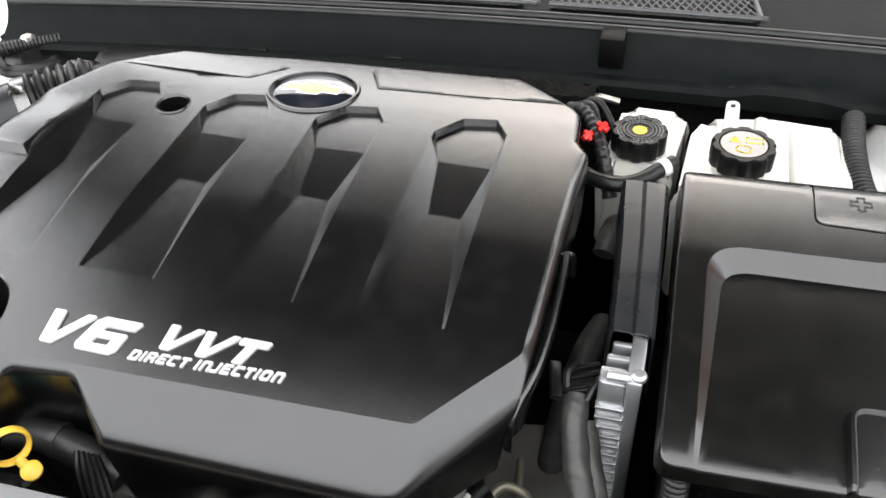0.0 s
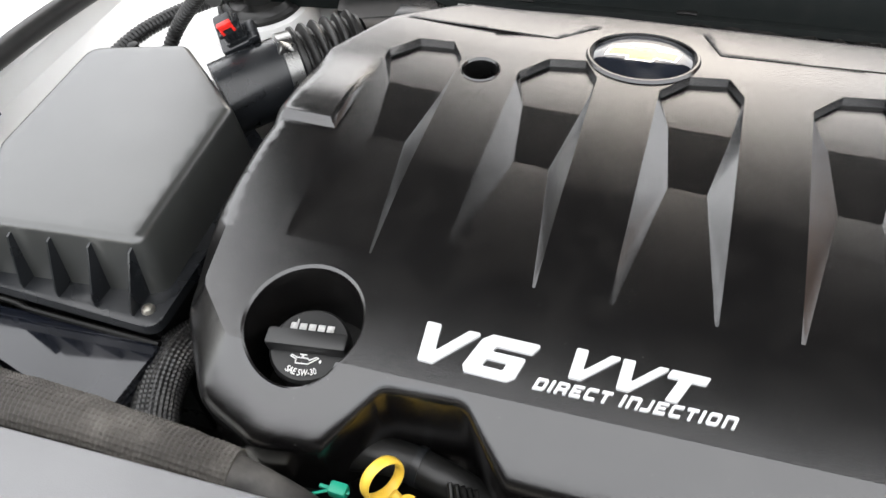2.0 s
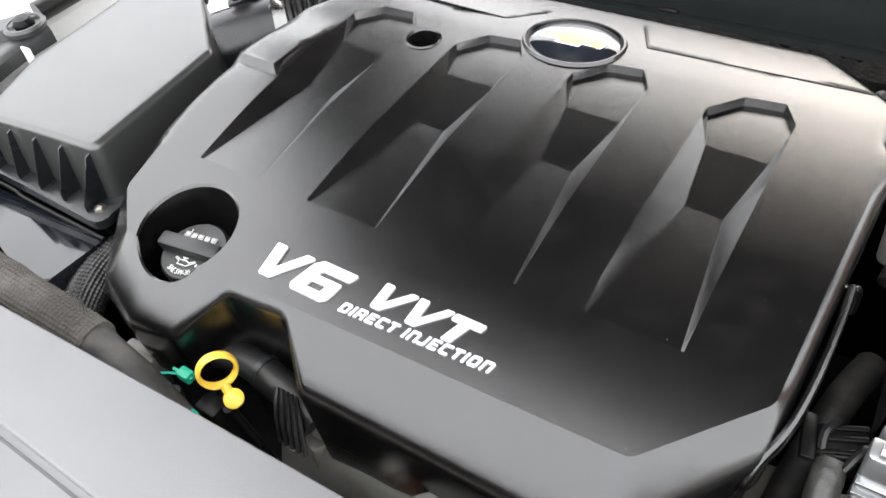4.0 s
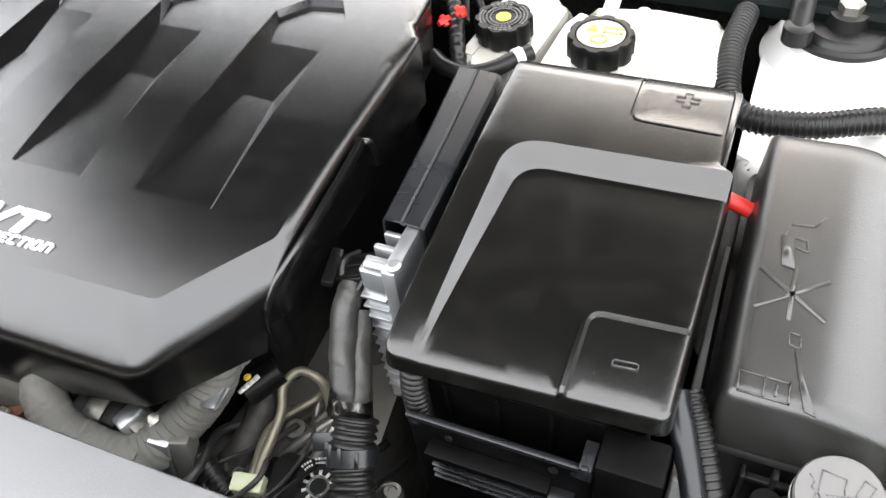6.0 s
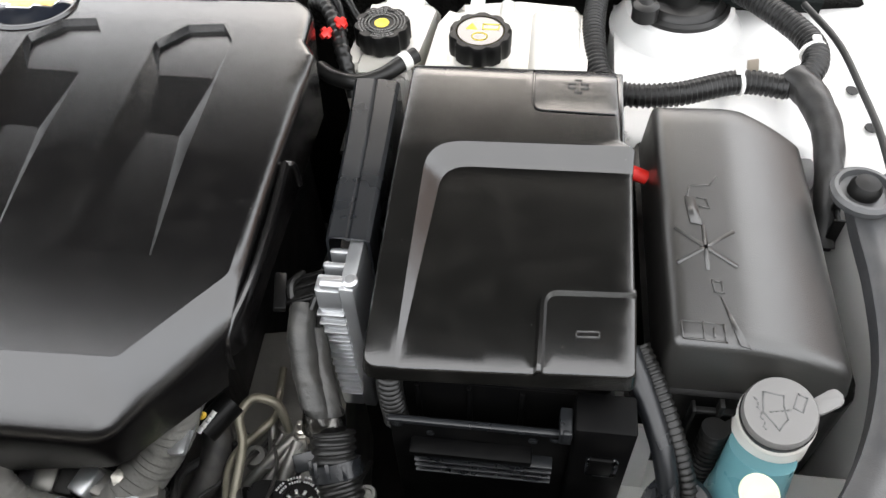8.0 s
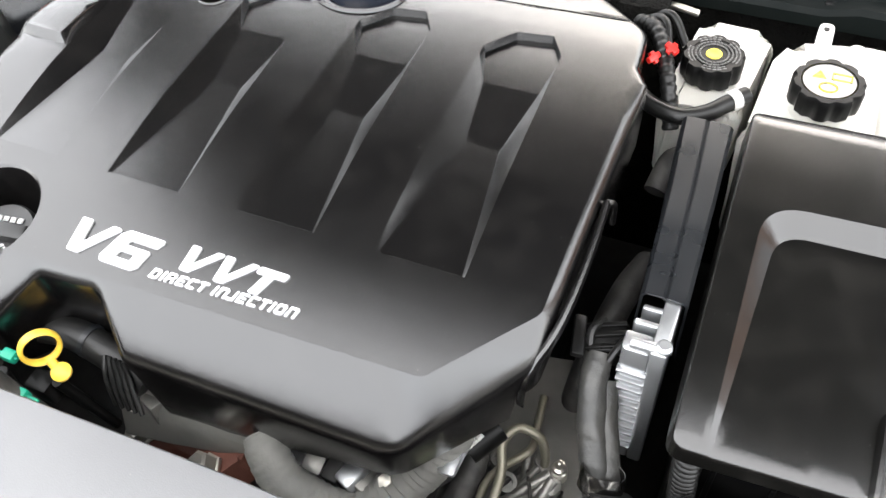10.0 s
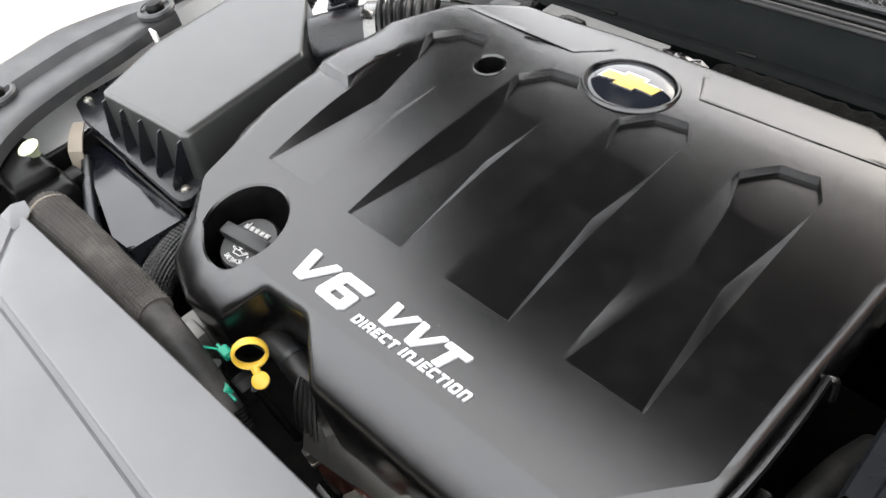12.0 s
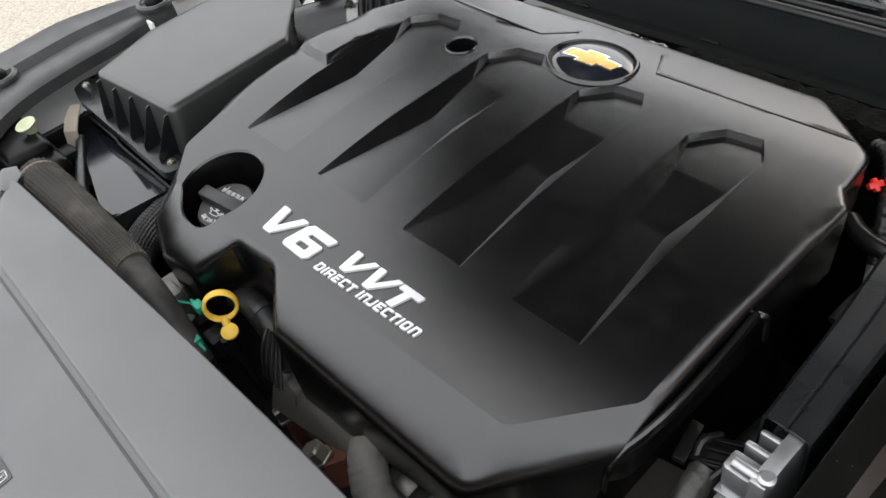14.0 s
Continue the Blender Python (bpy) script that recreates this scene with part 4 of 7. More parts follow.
for z in (-0.122, -0.131, -0.140, -0.149):
    bm = bmesh.new()
    box(bm, (0.430, -0.236, z - 0.0012), (0.536, -0.226, z + 0.0012), 0.0005)
    part("vent_slat", bm, SATIN, tray)
for x in (0.452, 0.473, 0.494, 0.515):
    bm = bmesh.new()
    box(bm, (x - 0.001, -0.235, -0.150), (x + 0.001, -0.226, -0.116), 0.0004)
    part("vent_rib", bm, SATIN, tray)
for x0, x1 in ((0.436, 0.470), (0.492, 0.528)):
    bm = bmesh.new()
    tube(bm, [(x0, -0.2355, -0.118), (x1, -0.2355, -0.150)], 0.0009, 6, 0.02)
    part("vent_brace", bm, SATIN, tray)
for x, z, r in ((0.418, -0.088, 0.004), (0.443, -0.099, 0.003), (0.520, -0.096, 0.0035), (0.536, -0.091, 0.004)):
    bm = bmesh.new()
    lathe(bm, [(r, 0.0), (r, 0.0012), (r * 0.6, 0.0012), (r * 0.6, 0.0002)], (x, -0.226, z), (0, -1, 0), sides=18)
    part("eyelet", bm, SATIN, tray)
bm = bmesh.new()
box(bm, (0.538, -0.232, -0.086), (0.547, -0.210, -0.070), 0.001)
box(bm, (0.540, -0.234, -0.078), (0.545, -0.230, -0.066), 0.001)
part("clip", bm, SATIN, tray)
bm = bmesh.new()
outline_strip(bm, rounded([(0.562, -0.128), (0.582, -0.128), (0.582, -0.102), (0.562, -0.102)], 0.004, 3), 0.0, 0.003, 0.0025)
move(bm, Matrix(((1, 0, 0, 0), (0, 0, -1, -0.232), (0, 1, 0, 0), (0, 0, 0, 1))))
part("latch_frame", bm, SATIN, tray)
bm = bmesh.new()
box(bm, (0.562, -0.236, -0.125), (0.580, -0.231, -0.10), 0.002)
part("latch", bm, TRAYBLACK, tray)

# ---- control module beside the battery ----
module = thing("control_module", (0.365, -0.06, -0.2), "finned aluminium control module under a satin black cover", "control module")
bm = bmesh.new()
sheet(bm, [[(0.336 + t * 0.010, y, -0.075), (0.338 + t * 0.010, y, -0.024), (0.341 + t * 0.010, y, -0.020), (0.356 + t * 0.008, y, -0.0195), (0.358 + t * 0.008, y, -0.0215), (0.360 + t * 0.008, y, -0.0195), (0.376 + t * 0.004, y, -0.021), (0.379 + t * 0.004, y, -0.024), (0.380 + t * 0.004, y, -0.10)]
           for y, t in ((0.082, -0.3), (0.0, 0.4), (-0.108, 1.0))], 0.002)
part("cover_strip", bm, SATIN, module)
bm = bmesh.new()
box(bm, (0.3665, -0.1535, -0.21), (0.3785, 0.06, -0.026), 0.0025)
part("housing", bm, ALU, module)
for y, lo, top in ((-0.114, 0.352, -0.028), (-0.127, 0.349, -0.029)):
    bm = bmesh.new()
    box(bm, (lo, y - 0.003, -0.12), (0.370, y + 0.003, top), 0.0025)
    part("fin", bm, ALU, module)
bm = bmesh.new()
b = bm
prism(b, [(0.346, -0.1495), (0.349, -0.1515), (0.3665, -0.1515), (0.3665, -0.134), (0.346, -0.134)], -0.21, -0.033, 0.002)
part("fin_block", bm, ALU, module)
for i in range(11):
    z = -0.060 - i * 0.0125
    bm = bmesh.new()
    box(bm, (0.3455 + i * 0.0003, -0.1555, z - 0.0012), (0.3675, -0.148, z + 0.0012), 0.0006)
    part("fin", bm, ALU, module)
bm = bmesh.new()
lathe(bm, [(0.006, 0), (0.006, 0.004), (0.004, 0.006), (0.001, 0.006)], (0.375, -0.146, -0.027), sides=16)
lathe(bm, [(0.0045, 0), (0.0045, 0.020)], (0.372, -0.146, -0.029), (-1, 0, 0), sides=12)
part("bolt", bm, ALU, module)

# connector and wrapped harness
harness = thing("module_harness", (0.35, -0.2, -0.2), "grey cloth-wrapped wiring harness with black connector", "wiring harness")
bm = bmesh.new()
box(bm, (-0.017, -0.013, -0.022), (0.017, 0.013, 0.010), 0.004, pose(0.333, -0.128, -0.068, 6, -8, 18), seg=3)
part("connector", bm, BLACK, harness)
for y, z, w in ((-0.121, -0.057, 0.014), (-0.130, -0.057, 0.016), (-0.139, -0.060, 0.015)):
    bm = bmesh.new()
    box(bm, (-w, -0.002, -0.002), (w, 0.002, 0.002), 0.001, pose(0.331, y, z, 0, -10, 18))
    part("latch_rib", bm, BLACK, harness)
bm = bmesh.new()
box(bm, (-0.006, -0.020, -0.003), (0.004, 0.016, 0.003), 0.0015, pose(0.312, -0.134, -0.060, 0, 14, 12))
part("latch_lever", bm, BLACK, harness)
bm = bmesh.new()
tube(bm, [(0.322, -0.142, -0.064), (0.320, -0.130, -0.056), (0.326, -0.116, -0.060)], 0.0035, 8)
tube(bm, [(0.338, -0.146, -0.066), (0.344, -0.134, -0.056), (0.350, -0.122, -0.060)], 0.003, 8)
part("strap", bm, RUBBER, harness, "black rubber strap")


def taped(points, radius, pitch=0.026):
    """A taped loom: a long soft spiral fold over uneven wires."""
    b = bmesh.new()
    line = curve_points(points, 0.0016)
    side = (line[1] - line[0]).orthogonal().normalized()
    rings, run = [], 0.0
    for i, c in enumerate(line):
        t = (line[min(i + 1, len(line) - 1)] - line[max(i - 1, 0)]).normalized()
        side = (side - t * side.dot(t)).normalized()
        up = t.cross(side)
        run += (c - line[i - 1]).length if i else 0.0
        ring = []
        for k in range(26):
            ang = 2 * math.pi * k / 26
            fold = (run / pitch + ang / (2 * math.pi) + 0.25 * noise.noise(c * 60)) % 1.0
            r = radius * (1 + 0.10 * noise.noise(c * 38 + Vector((math.cos(ang), math.sin(ang), 0)))) + 0.0008 * fold ** 2 - 0.0003
            ring.append(b.verts.new(c + (side * math.cos(ang) + up * math.sin(ang)) * r))
        rings.append(ring)
    for p, q in zip(rings, rings[1:]):
        for k in range(26):
            b.faces.new((p[k], p[(k + 1) % 26], q[(k + 1) % 26], q[k]))
    b.faces.new(rings[0][::-1])
    b.faces.new(rings[-1])
    return b


part("wrapped_loom", taped([(0.330, -0.140, -0.070), (0.332, -0.165, -0.080), (0.343, -0.198, -0.103), (0.360, -0.234, -0.130)], 0.0108), GREYTAPE, harness)
part("wrapped_loom", taped([(0.338, -0.152, -0.088), (0.352, -0.190, -0.108), (0.370, -0.236, -0.134)], 0.0100, 0.031), GREYTAPE, harness)
bm = bmesh.new()
rows, crease = [], random.Random(31)
for i in range(17):
    ang = 2 * math.pi * i / 16
    rows.append([(0.3575 + rr * math.cos(ang), -0.214 - dy + rr * math.sin(ang) * 0.72, z - 0.5 * rr * math.sin(ang) + 0.003 * crease.random()) for rr, dy, z in ((0.0165, 0.0, -0.106), (0.0172, 0.003, -0.110), (0.0175, 0.006, -0.114), (0.0175, 0.010, -0.119))])
sheet(bm, rows, 0.0006)
part("foil_cuff", bm, FOIL, harness, "crumpled silver foil cuff")

# corrugated hose with its clamp
bellows = thing("bellows_hose", (0.376, -0.26, -0.2), "black ribbed rubber hose with a plastic clamp band", "hose")
bm = bmesh.new()
tube(bm, [(0.366, -0.226, -0.114), (0.368, -0.238, -0.122), (0.371, -0.250, -0.131), (0.380, -0.272, -0.145), (0.388, -0.300, -0.170), (0.390, -0.330, -0.200)], 0.0165, 28, rib=0.0018, pitch=0.0062)
part("ribbed_hose", bm, RUBBER, bellows)
bm = bmesh.new()
tube(bm, [(0.3695, -0.2445, -0.1270), (0.3730, -0.2545, -0.1340)], 0.0200, 28, 0.004)
part("clamp_band", bm, SATIN, bellows)
for ang in (205, 232, 262, 300):
    ang = radians(ang)
    c = Vector((0.3712, -0.2495, -0.1305)) + Vector((math.cos(ang), 0.5 * math.sin(ang), -0.86 * math.sin(ang))) * 0.0204
    bm = bmesh.new()
    box(bm, (-0.0016, -0.0058, -0.0014), (0.0016, 0.0058, 0.0014), 0.0006, Matrix.Translation(c) @ Euler((radians(34), 0, radians(18))).to_matrix().to_4x4())
    part("lug", bm, SATIN, bellows)
bm = bmesh.new()
box(bm, (-0.009, -0.007, -0.0015), (0.009, 0.007, 0.0015), 0.001, pose(0.346, -0.248, -0.126, 30, -14, 14))
box(bm, (-0.009, -0.007, -0.010), (-0.006, 0.007, 0.0015), 0.001, pose(0.346, -0.248, -0.126, 30, -14, 14))
part("latch", bm, SATIN, bellows)

# short ribbed conduit at the battery corner
bm = bmesh.new()
tube(bm, [(0.412, -0.196, -0.04), (0.411, -0.206, -0.07), (0.414, -0.212, -0.11)], 0.0095, 16, rib=0.0012, pitch=0.005)
solo("corrugated_conduit", bm, RUBBER, "short black corrugated conduit below the battery cover", "conduit")

# ---- fuse box ----
fuse_box = thing("fuse_box", (0.68, -0.04, -0.2), "black fuse box with a domed lid moulded with symbols", "fuse box")
FB = [(0.608, 0.085), (0.688, 0.090), (0.744, 0.066), (0.750, -0.172), (0.612, -0.172)]


def fuse_height(x, y):
    t = max(0.0, x - 0.668)
    return -0.030 - 0.10 * t - 3.6 * t * t - 0.006 * ease((y - 0.06) / 0.04)


FL = evenly(rounded(FB, [0.006, 0.01, 0.008, 0.012, 0.008]), 0.008)


def fuse_top(x, y):
    d = gap((x, y), FL)
    z = fuse_height(x, y)
    return z - (0.010 - math.sqrt(max(0.0, 0.01 ** 2 - (0.01 - d) ** 2)) if d < 0.01 else 0)


rel = Relief(FL, fuse_top)
rel.loop(FL)
for d in (0.0008, 0.0025, 0.0055, 0.010):
    rel.loop(inset(FL, d))
rel.grid(0.008, 0.012, [])
bm = bmesh.new()
rel.mesh(bm)
skirt(bm, FL, fuse_top, lambda x, y: -0.092, 0.004)
bmesh.ops.remove_doubles(bm, verts=bm.verts, dist=0.00005)
lid = part("lid", bm, FUSE, fuse_box, angle=30)
bm = bmesh.new()
prism(bm, inset(FL, -0.009), -0.25, -0.088, 0.003)
part("base", bm, BLACK, fuse_box)


def drape(bm, lift=0.0):
    for v in bm.verts:
        v.co.z += fuse_height(v.co.x, v.co.y) + lift
    return bm


def stroke(bm, path, width, closed=False):
    return outline_strip(bm, path, 0.0, width, 0.0007, closed)


bm = bmesh.new()
cx, cy = 0.660, -0.072
for a in (38, 142, 90):
    u = Vector((math.cos(radians(a)), math.sin(radians(a)))) * (0.027 if a != 90 else 0.021)
    stroke(bm, [(cx - u.x, cy - u.y), (cx + u.x, cy + u.y)], 0.0030)
part("crossed_mark", drape(move(bm, Matrix.Translation((-0.018, -0.011, 0)))), FUSE, lid, "moulded crossed lines")
bm = bmesh.new()
prism(bm, [(0.650, -0.048), (0.659, -0.050), (0.655, -0.022), (0.647, -0.020)], -0.0005, 0.0010)
stroke(bm, [(0.649, -0.020), (0.652, -0.008), (0.668, -0.006), (0.674, 0.004)], 0.0013)
stroke(bm, [(0.658, -0.030), (0.666, -0.032), (0.664, -0.022), (0.657, -0.021)], 0.001)
part("grease_gun_mark", drape(move(bm, Matrix.Translation((-0.018, -0.011, 0)))), FUSE, lid, "moulded grease gun symbol")
bm = bmesh.new()
stroke(bm, [(0.662, -0.104), (0.669, -0.105), (0.670, -0.115), (0.663, -0.114)], 0.001, True)
prism(bm, [(0.667, -0.118), (0.684, -0.162), (0.677, -0.160)], -0.0005, 0.0008)
part("nozzle_mark", drape(move(bm, Matrix.Translation((-0.018, -0.011, 0)))), FUSE, lid, "moulded nozzle symbol")
bm = bmesh.new()
stroke(bm, [(0.628, -0.150), (0.658, -0.151), (0.659, -0.166), (0.629, -0.165)], 0.0011, True)
stroke(bm, [(0.6435, -0.150), (0.644, -0.166)], 0.0011)
stroke(bm, [(0.651, -0.155), (0.651, -0.162)], 0.0016)
part("book_mark", drape(move(bm, Matrix.Translation((-0.009, -0.003, 0)))), FUSE, lid, "moulded open book symbol")
for x, y, turn in ((0.655, -0.193, 0), (0.775, 0.02, 90), (0.668, 0.098, 0)):
    bm = bmesh.new()
    m = pose(x, y, 0, 0, 0, turn)
    box(bm, (-0.020, -0.004, -0.125), (-0.017, 0.006, -0.083), 0.001, m)
    box(bm, (0.017, -0.004, -0.125), (0.020, 0.006, -0.083), 0.001, m)
    box(bm, (-0.019, -0.002, -0.09), (0.019, 0.003, -0.086), 0.001, m)
    box(bm, (-0.002, -0.004, -0.09), (0.002, 0.004, -0.074), 0.001, m)
    part("latch", bm, BLACK, fuse_box)

bm = bmesh.new()
tube(bm, [(0.582, 0.024, -0.058), (0.606, 0.022, -0.066)], 0.0065, 14)
solo("battery_lead", bm, RED, "red positive battery lead between battery and fuse box", "cable")

# ---- brake fluid reservoir ----
reservoir = thing("brake_reservoir", (0.345, 0.22, -0.2), "translucent white brake fluid reservoir with a black cap", "fluid reservoir")
bm = bmesh.new()
prism(bm, rounded([(0.304, 0.140), (0.376, 0.144), (0.390, 0.268), (0.318, 0.272)], 0.016), -0.16, -0.062, 0.014, seg=4)
part("tank", bm, TANK, reservoir)


def fluid_cap(parent, x, y, z, r, print_mat):
    """Scalloped cap with a printed disc."""
    b = bmesh.new()
    lathe(b, [(r * 0.92, -0.024), (r, -0.021), (r, -0.003), (r * 0.95, 0.0), (r * 0.72, 0.0), (r * 0.70, -0.001), (0.001, -0.001)], (x, y, z), sides=72, lobes=10, lobe=r * 0.09, lobe_range=(0, 3))
    c = part("cap", b, BLACK, parent, "black scalloped screw cap")
    return c


cap = fluid_cap(reservoir, 0.341, 0.190, -0.036, 0.0292, None)
for r0 in (0.0244, 0.0212, 0.0176, 0.0140):
    bm = bmesh.new()
    for k in range(30):
        if k % 7 in (5, 6) and r0 > 0.02:
            continue
        a0, a1 = radians(k * 12), radians(k * 12 + 9.5)
        prism(bm, [(0.341 + r * math.cos(a), 0.190 + r * math.sin(a)) for r, a in ((r0 - 0.0014, a0), (r0, a0), (r0, a1), (r0 - 0.0014, a1))], -0.0366, -0.0356)
    part("print_ring", bm, GREYCAP, cap, "ring of small white print")
bm = bmesh.new()
lathe(bm, [(0.0075, 0), (0.0075, 0.0007), (0.0045, 0.0008), (0.004, 0.0005)], (0.341, 0.190, -0.0372), sides=32)
part("print_disc", bm, YPRINT, cap, "yellow printed disc")

# ---- coolant tank ----
tank = thing("coolant_tank", (0.46, 0.2, -0.22), "translucent white coolant expansion tank with a black cap", "coolant tank")
bm = bmesh.new()
prism(bm, rounded([(0.386, 0.112), (0.550, 0.116), (0.556, 0.262), (0.478, 0.270), (0.408, 0.258), (0.394, 0.225)], 0.020), -0.20, -0.060, 0.018, seg=4)
box(bm, (0.458, 0.212, -0.10), (0.474, 0.266, -0.053), 0.006, seg=3)
box(bm, (0.492, 0.135, -0.09), (0.546, 0.256, -0.053), 0.012, seg=3)
part("tank", bm, TANK, tank)
bm = bmesh.new()
prism(bm, rounded([(0.426, 0.225), (0.442, 0.225), (0.441, 0.276), (0.427, 0.276)], 0.0068), -0.002, 0.002, 0.0)
move(bm, Matrix.Translation((0, 0, -0.052)) @ Matrix.Translation((0, 0.25, 0)) @ Euler((radians(14), 0, 0)).to_matrix().to_4x4() @ Matrix.Translation((0, -0.25, 0)))
tab = part("mount_tab", bm, TANK, tank)
bm = bmesh.new()
lathe(bm, [(0.0028, 0), (0.0028, 0.0026)], (0.434, 0.268, -0.0475), sides=18)
part("tab_hole", bm, BLACK, tab, "dark bolt hole")
bm = bmesh.new()
lathe(bm, [(0.027, 0), (0.027, 0.03)], (0.444, 0.170, -0.080), sides=32)
part("neck", bm, TANK, tank)
cap = fluid_cap(tank, 0.444, 0.170, -0.026, 0.0315, None)
bm = bmesh.new()
lathe(bm, [(0.0255, 0), (0.0255, 0.0007)], (0.444, 0.170, -0.0272), sides=40)
disc = part("print_disc", bm, GLOSS, cap)
bm = bmesh.new()
ring = ellipse(0.444, 0.170, 0.0235, n=40)
outline_strip(bm, ring, -0.0264, 0.0012, 0.0004)
prism(bm, [(0.429, 0.172), (0.441, 0.172), (0.435, 0.182)], -0.0268, -0.0262)
outline_strip(bm, [(0.446, 0.173), (0.462, 0.173), (0.462, 0.181), (0.446, 0.181)], -0.0264, 0.0011, 0.0004)
outline_strip(bm, ellipse(0.444, 0.161, 0.0075, 0.006, 16), -0.0264, 0.0011, 0.0004)
part("warning_print", bm, YPRINT, disc, "yellow warning symbols")

# ---- washer filler ----
washer = thing("washer_filler", (0.685, -0.22, -0.25), "grey washer fluid cap on a white neck with blue fluid", "washer reservoir")
WM = Matrix.Translation((0.687, -0.208, -0.050)) @ Euler((radians(12), radians(-6), radians(-12))).to_matrix().to_4x4() @ Matrix.Scale(0.9, 4)
bm = bmesh.new()
lathe(bm, [(0.026, -0.012), (0.028, -0.010), (0.028, -0.003), (0.0265, 0.0), (0.001, 0.0)], sides=48)
prism(bm, rounded([(0.018, 0.012), (0.026, 0.002), (0.046, 0.018), (0.038, 0.030)], 0.006), -0.008, -0.002, 0.0015)
lid = part("cap", move(bm, WM), GREYCAP, washer, "light grey hinged cap")
bm = bmesh.new()
fan = [(-0.014, 0.012), (-0.012, -0.004), (-0.002, -0.013), (0.001, -0.016), (0.006, -0.006), (0.002, 0.004), (0.001, 0.012)]
outline_strip(bm, fan, 0.0, 0.0010, 0.0005)
for k in range(7):
    outline_strip(bm, [(-0.020 + 0.0016 * k + 0.002 * (k % 2), 0.006 - 0.0036 * k), (-0.018 + 0.0016 * k, 0.0045 - 0.0036 * k)], 0.0, 0.0010, 0.0005, False)
for k in range(4):
    outline_strip(bm, [(-0.007 + 0.004 * k, -0.003 + 0.0014 * k), (-0.005 + 0.004 * k, -0.0023 + 0.0014 * k)], 0.0, 0.0010, 0.0005, False)
outline_strip(bm, [(0.009, 0.004), (0.016, 0.002), (0.018, 0.014), (0.011, 0.016)], 0.0, 0.0010, 0.0005)
part("washer_print", move(bm, WM), DARKPRINT, lid, "moulded washer jet and book symbols")
bm = bmesh.new()
lathe(bm, [(0.0275, -0.016), (0.0290, -0.015), (0.0290, -0.011), (0.0275, -0.0105)], sides=40)
part("cap_seal", move(bm, WM), BLACK, washer)
bm = bmesh.new()
lathe(bm, [(0.031, -0.062), (0.030, -0.040), (0.026, -0.034), (0.026, -0.026), (0.030, -0.024), (0.030, -0.018), (0.026, -0.012)], sides=40)
part("neck", move(bm, WM), TANK, washer)
bm = bmesh.new()
tube(bm, [(0.686, -0.217, -0.095), (0.680, -0.236, -0.15), (0.672, -0.252, -0.25)], 0.027, 28, 0.01, taper=(0.9, 1.3))
part("filled_pipe", bm, FLUID, washer, "blue fluid showing through the filler pipe")

# ---- air filter box ----
airbox = thing("air_filter_box", (-0.46, -0.07, -0.25), "matte black air filter box with a ribbed front edge", "air filter box")
AB = [(-0.352, -0.186), (-0.364, -0.008), (-0.466, 0.076), (-0.572, 0.050), (-0.560, -0.108), (-0.520, -0.203)]
AL = evenly(rounded(AB, [0.012, 0.01, 0.015, 0.02, 0.02, 0.012]), 0.01)


def ab_top(x, y):
    d = gap((x, y), AL)
    z = -0.006 - 0.004 * ((x + 0.46) / 0.1) ** 2 * 0.4
    return z - (0.007 - math.sqrt(max(0.0, 0.007 ** 2 - (0.007 - d) ** 2)) if d < 0.007 else 0)


rel = Relief(AL, ab_top)
rel.loop(AL)
for d in (0.0006, 0.002, 0.0045, 0.007):
    rel.loop(inset(AL, d))
rel.grid(0.012, 0.01, [])
bm = bmesh.new()
rel.mesh(bm)
skirt(bm, AL, ab_top, lambda x, y: -0.070, 0.006)
bmesh.ops.remove_doubles(bm, verts=bm.verts, dist=0.00005)
part("lid", bm, BOXLID, airbox, angle=30)
FLG = rounded([(-0.335, -0.226), (-0.340, 0.0), (-0.46, 0.10), (-0.60, 0.06), (-0.645, -0.10), (-0.645, -0.211), (-0.60, -0.221)], 0.015)
bm = bmesh.new()
prism(bm, FLG, -0.080, -0.069, 0.003)
part("flange", bm, SATIN, airbox)
bm = bmesh.new()
prism(bm, inset(FLG, 0.012), -0.26, -0.080, 0.003)
part("base", bm, BLACK, airbox)
for i in range(5):
    x = -0.362 - i * 0.0385
    yf = -0.187 - (-0.352 - x) * 0.102
    bm = bmesh.new()
    tri = [(yf + 0.003, -0.016), (yf - 0.004, -0.018), (-0.2180, -0.0620), (-0.2185, -0.0695), (yf + 0.003, -0.0695)]
    v0 = [bm.verts.new((x - 0.001, y, z)) for y, z in tri]
    v1 = [bm.verts.new((x + 0.001, y, z)) for y, z in tri]
    bm.faces.new(v0)
    bm.faces.new(v1[::-1])
    for a in range(5):
        bm.faces.new((v0[a], v0[(a + 1) % 5], v1[(a + 1) % 5], v1[a]))
    part("rib", bm, SATIN, airbox)
for x, y in ((-0.352, -0.209), (-0.628, -0.198)):
    bm = bmesh.new()
    lathe(bm, [(0.006, 0), (0.006, 0.002), (0.0045, 0.005), (0.002, 0.0055), (0.0015, 0.004)], (x, y, -0.070), sides=14)
    part("screw", bm, STEEL, airbox, "small steel screw")

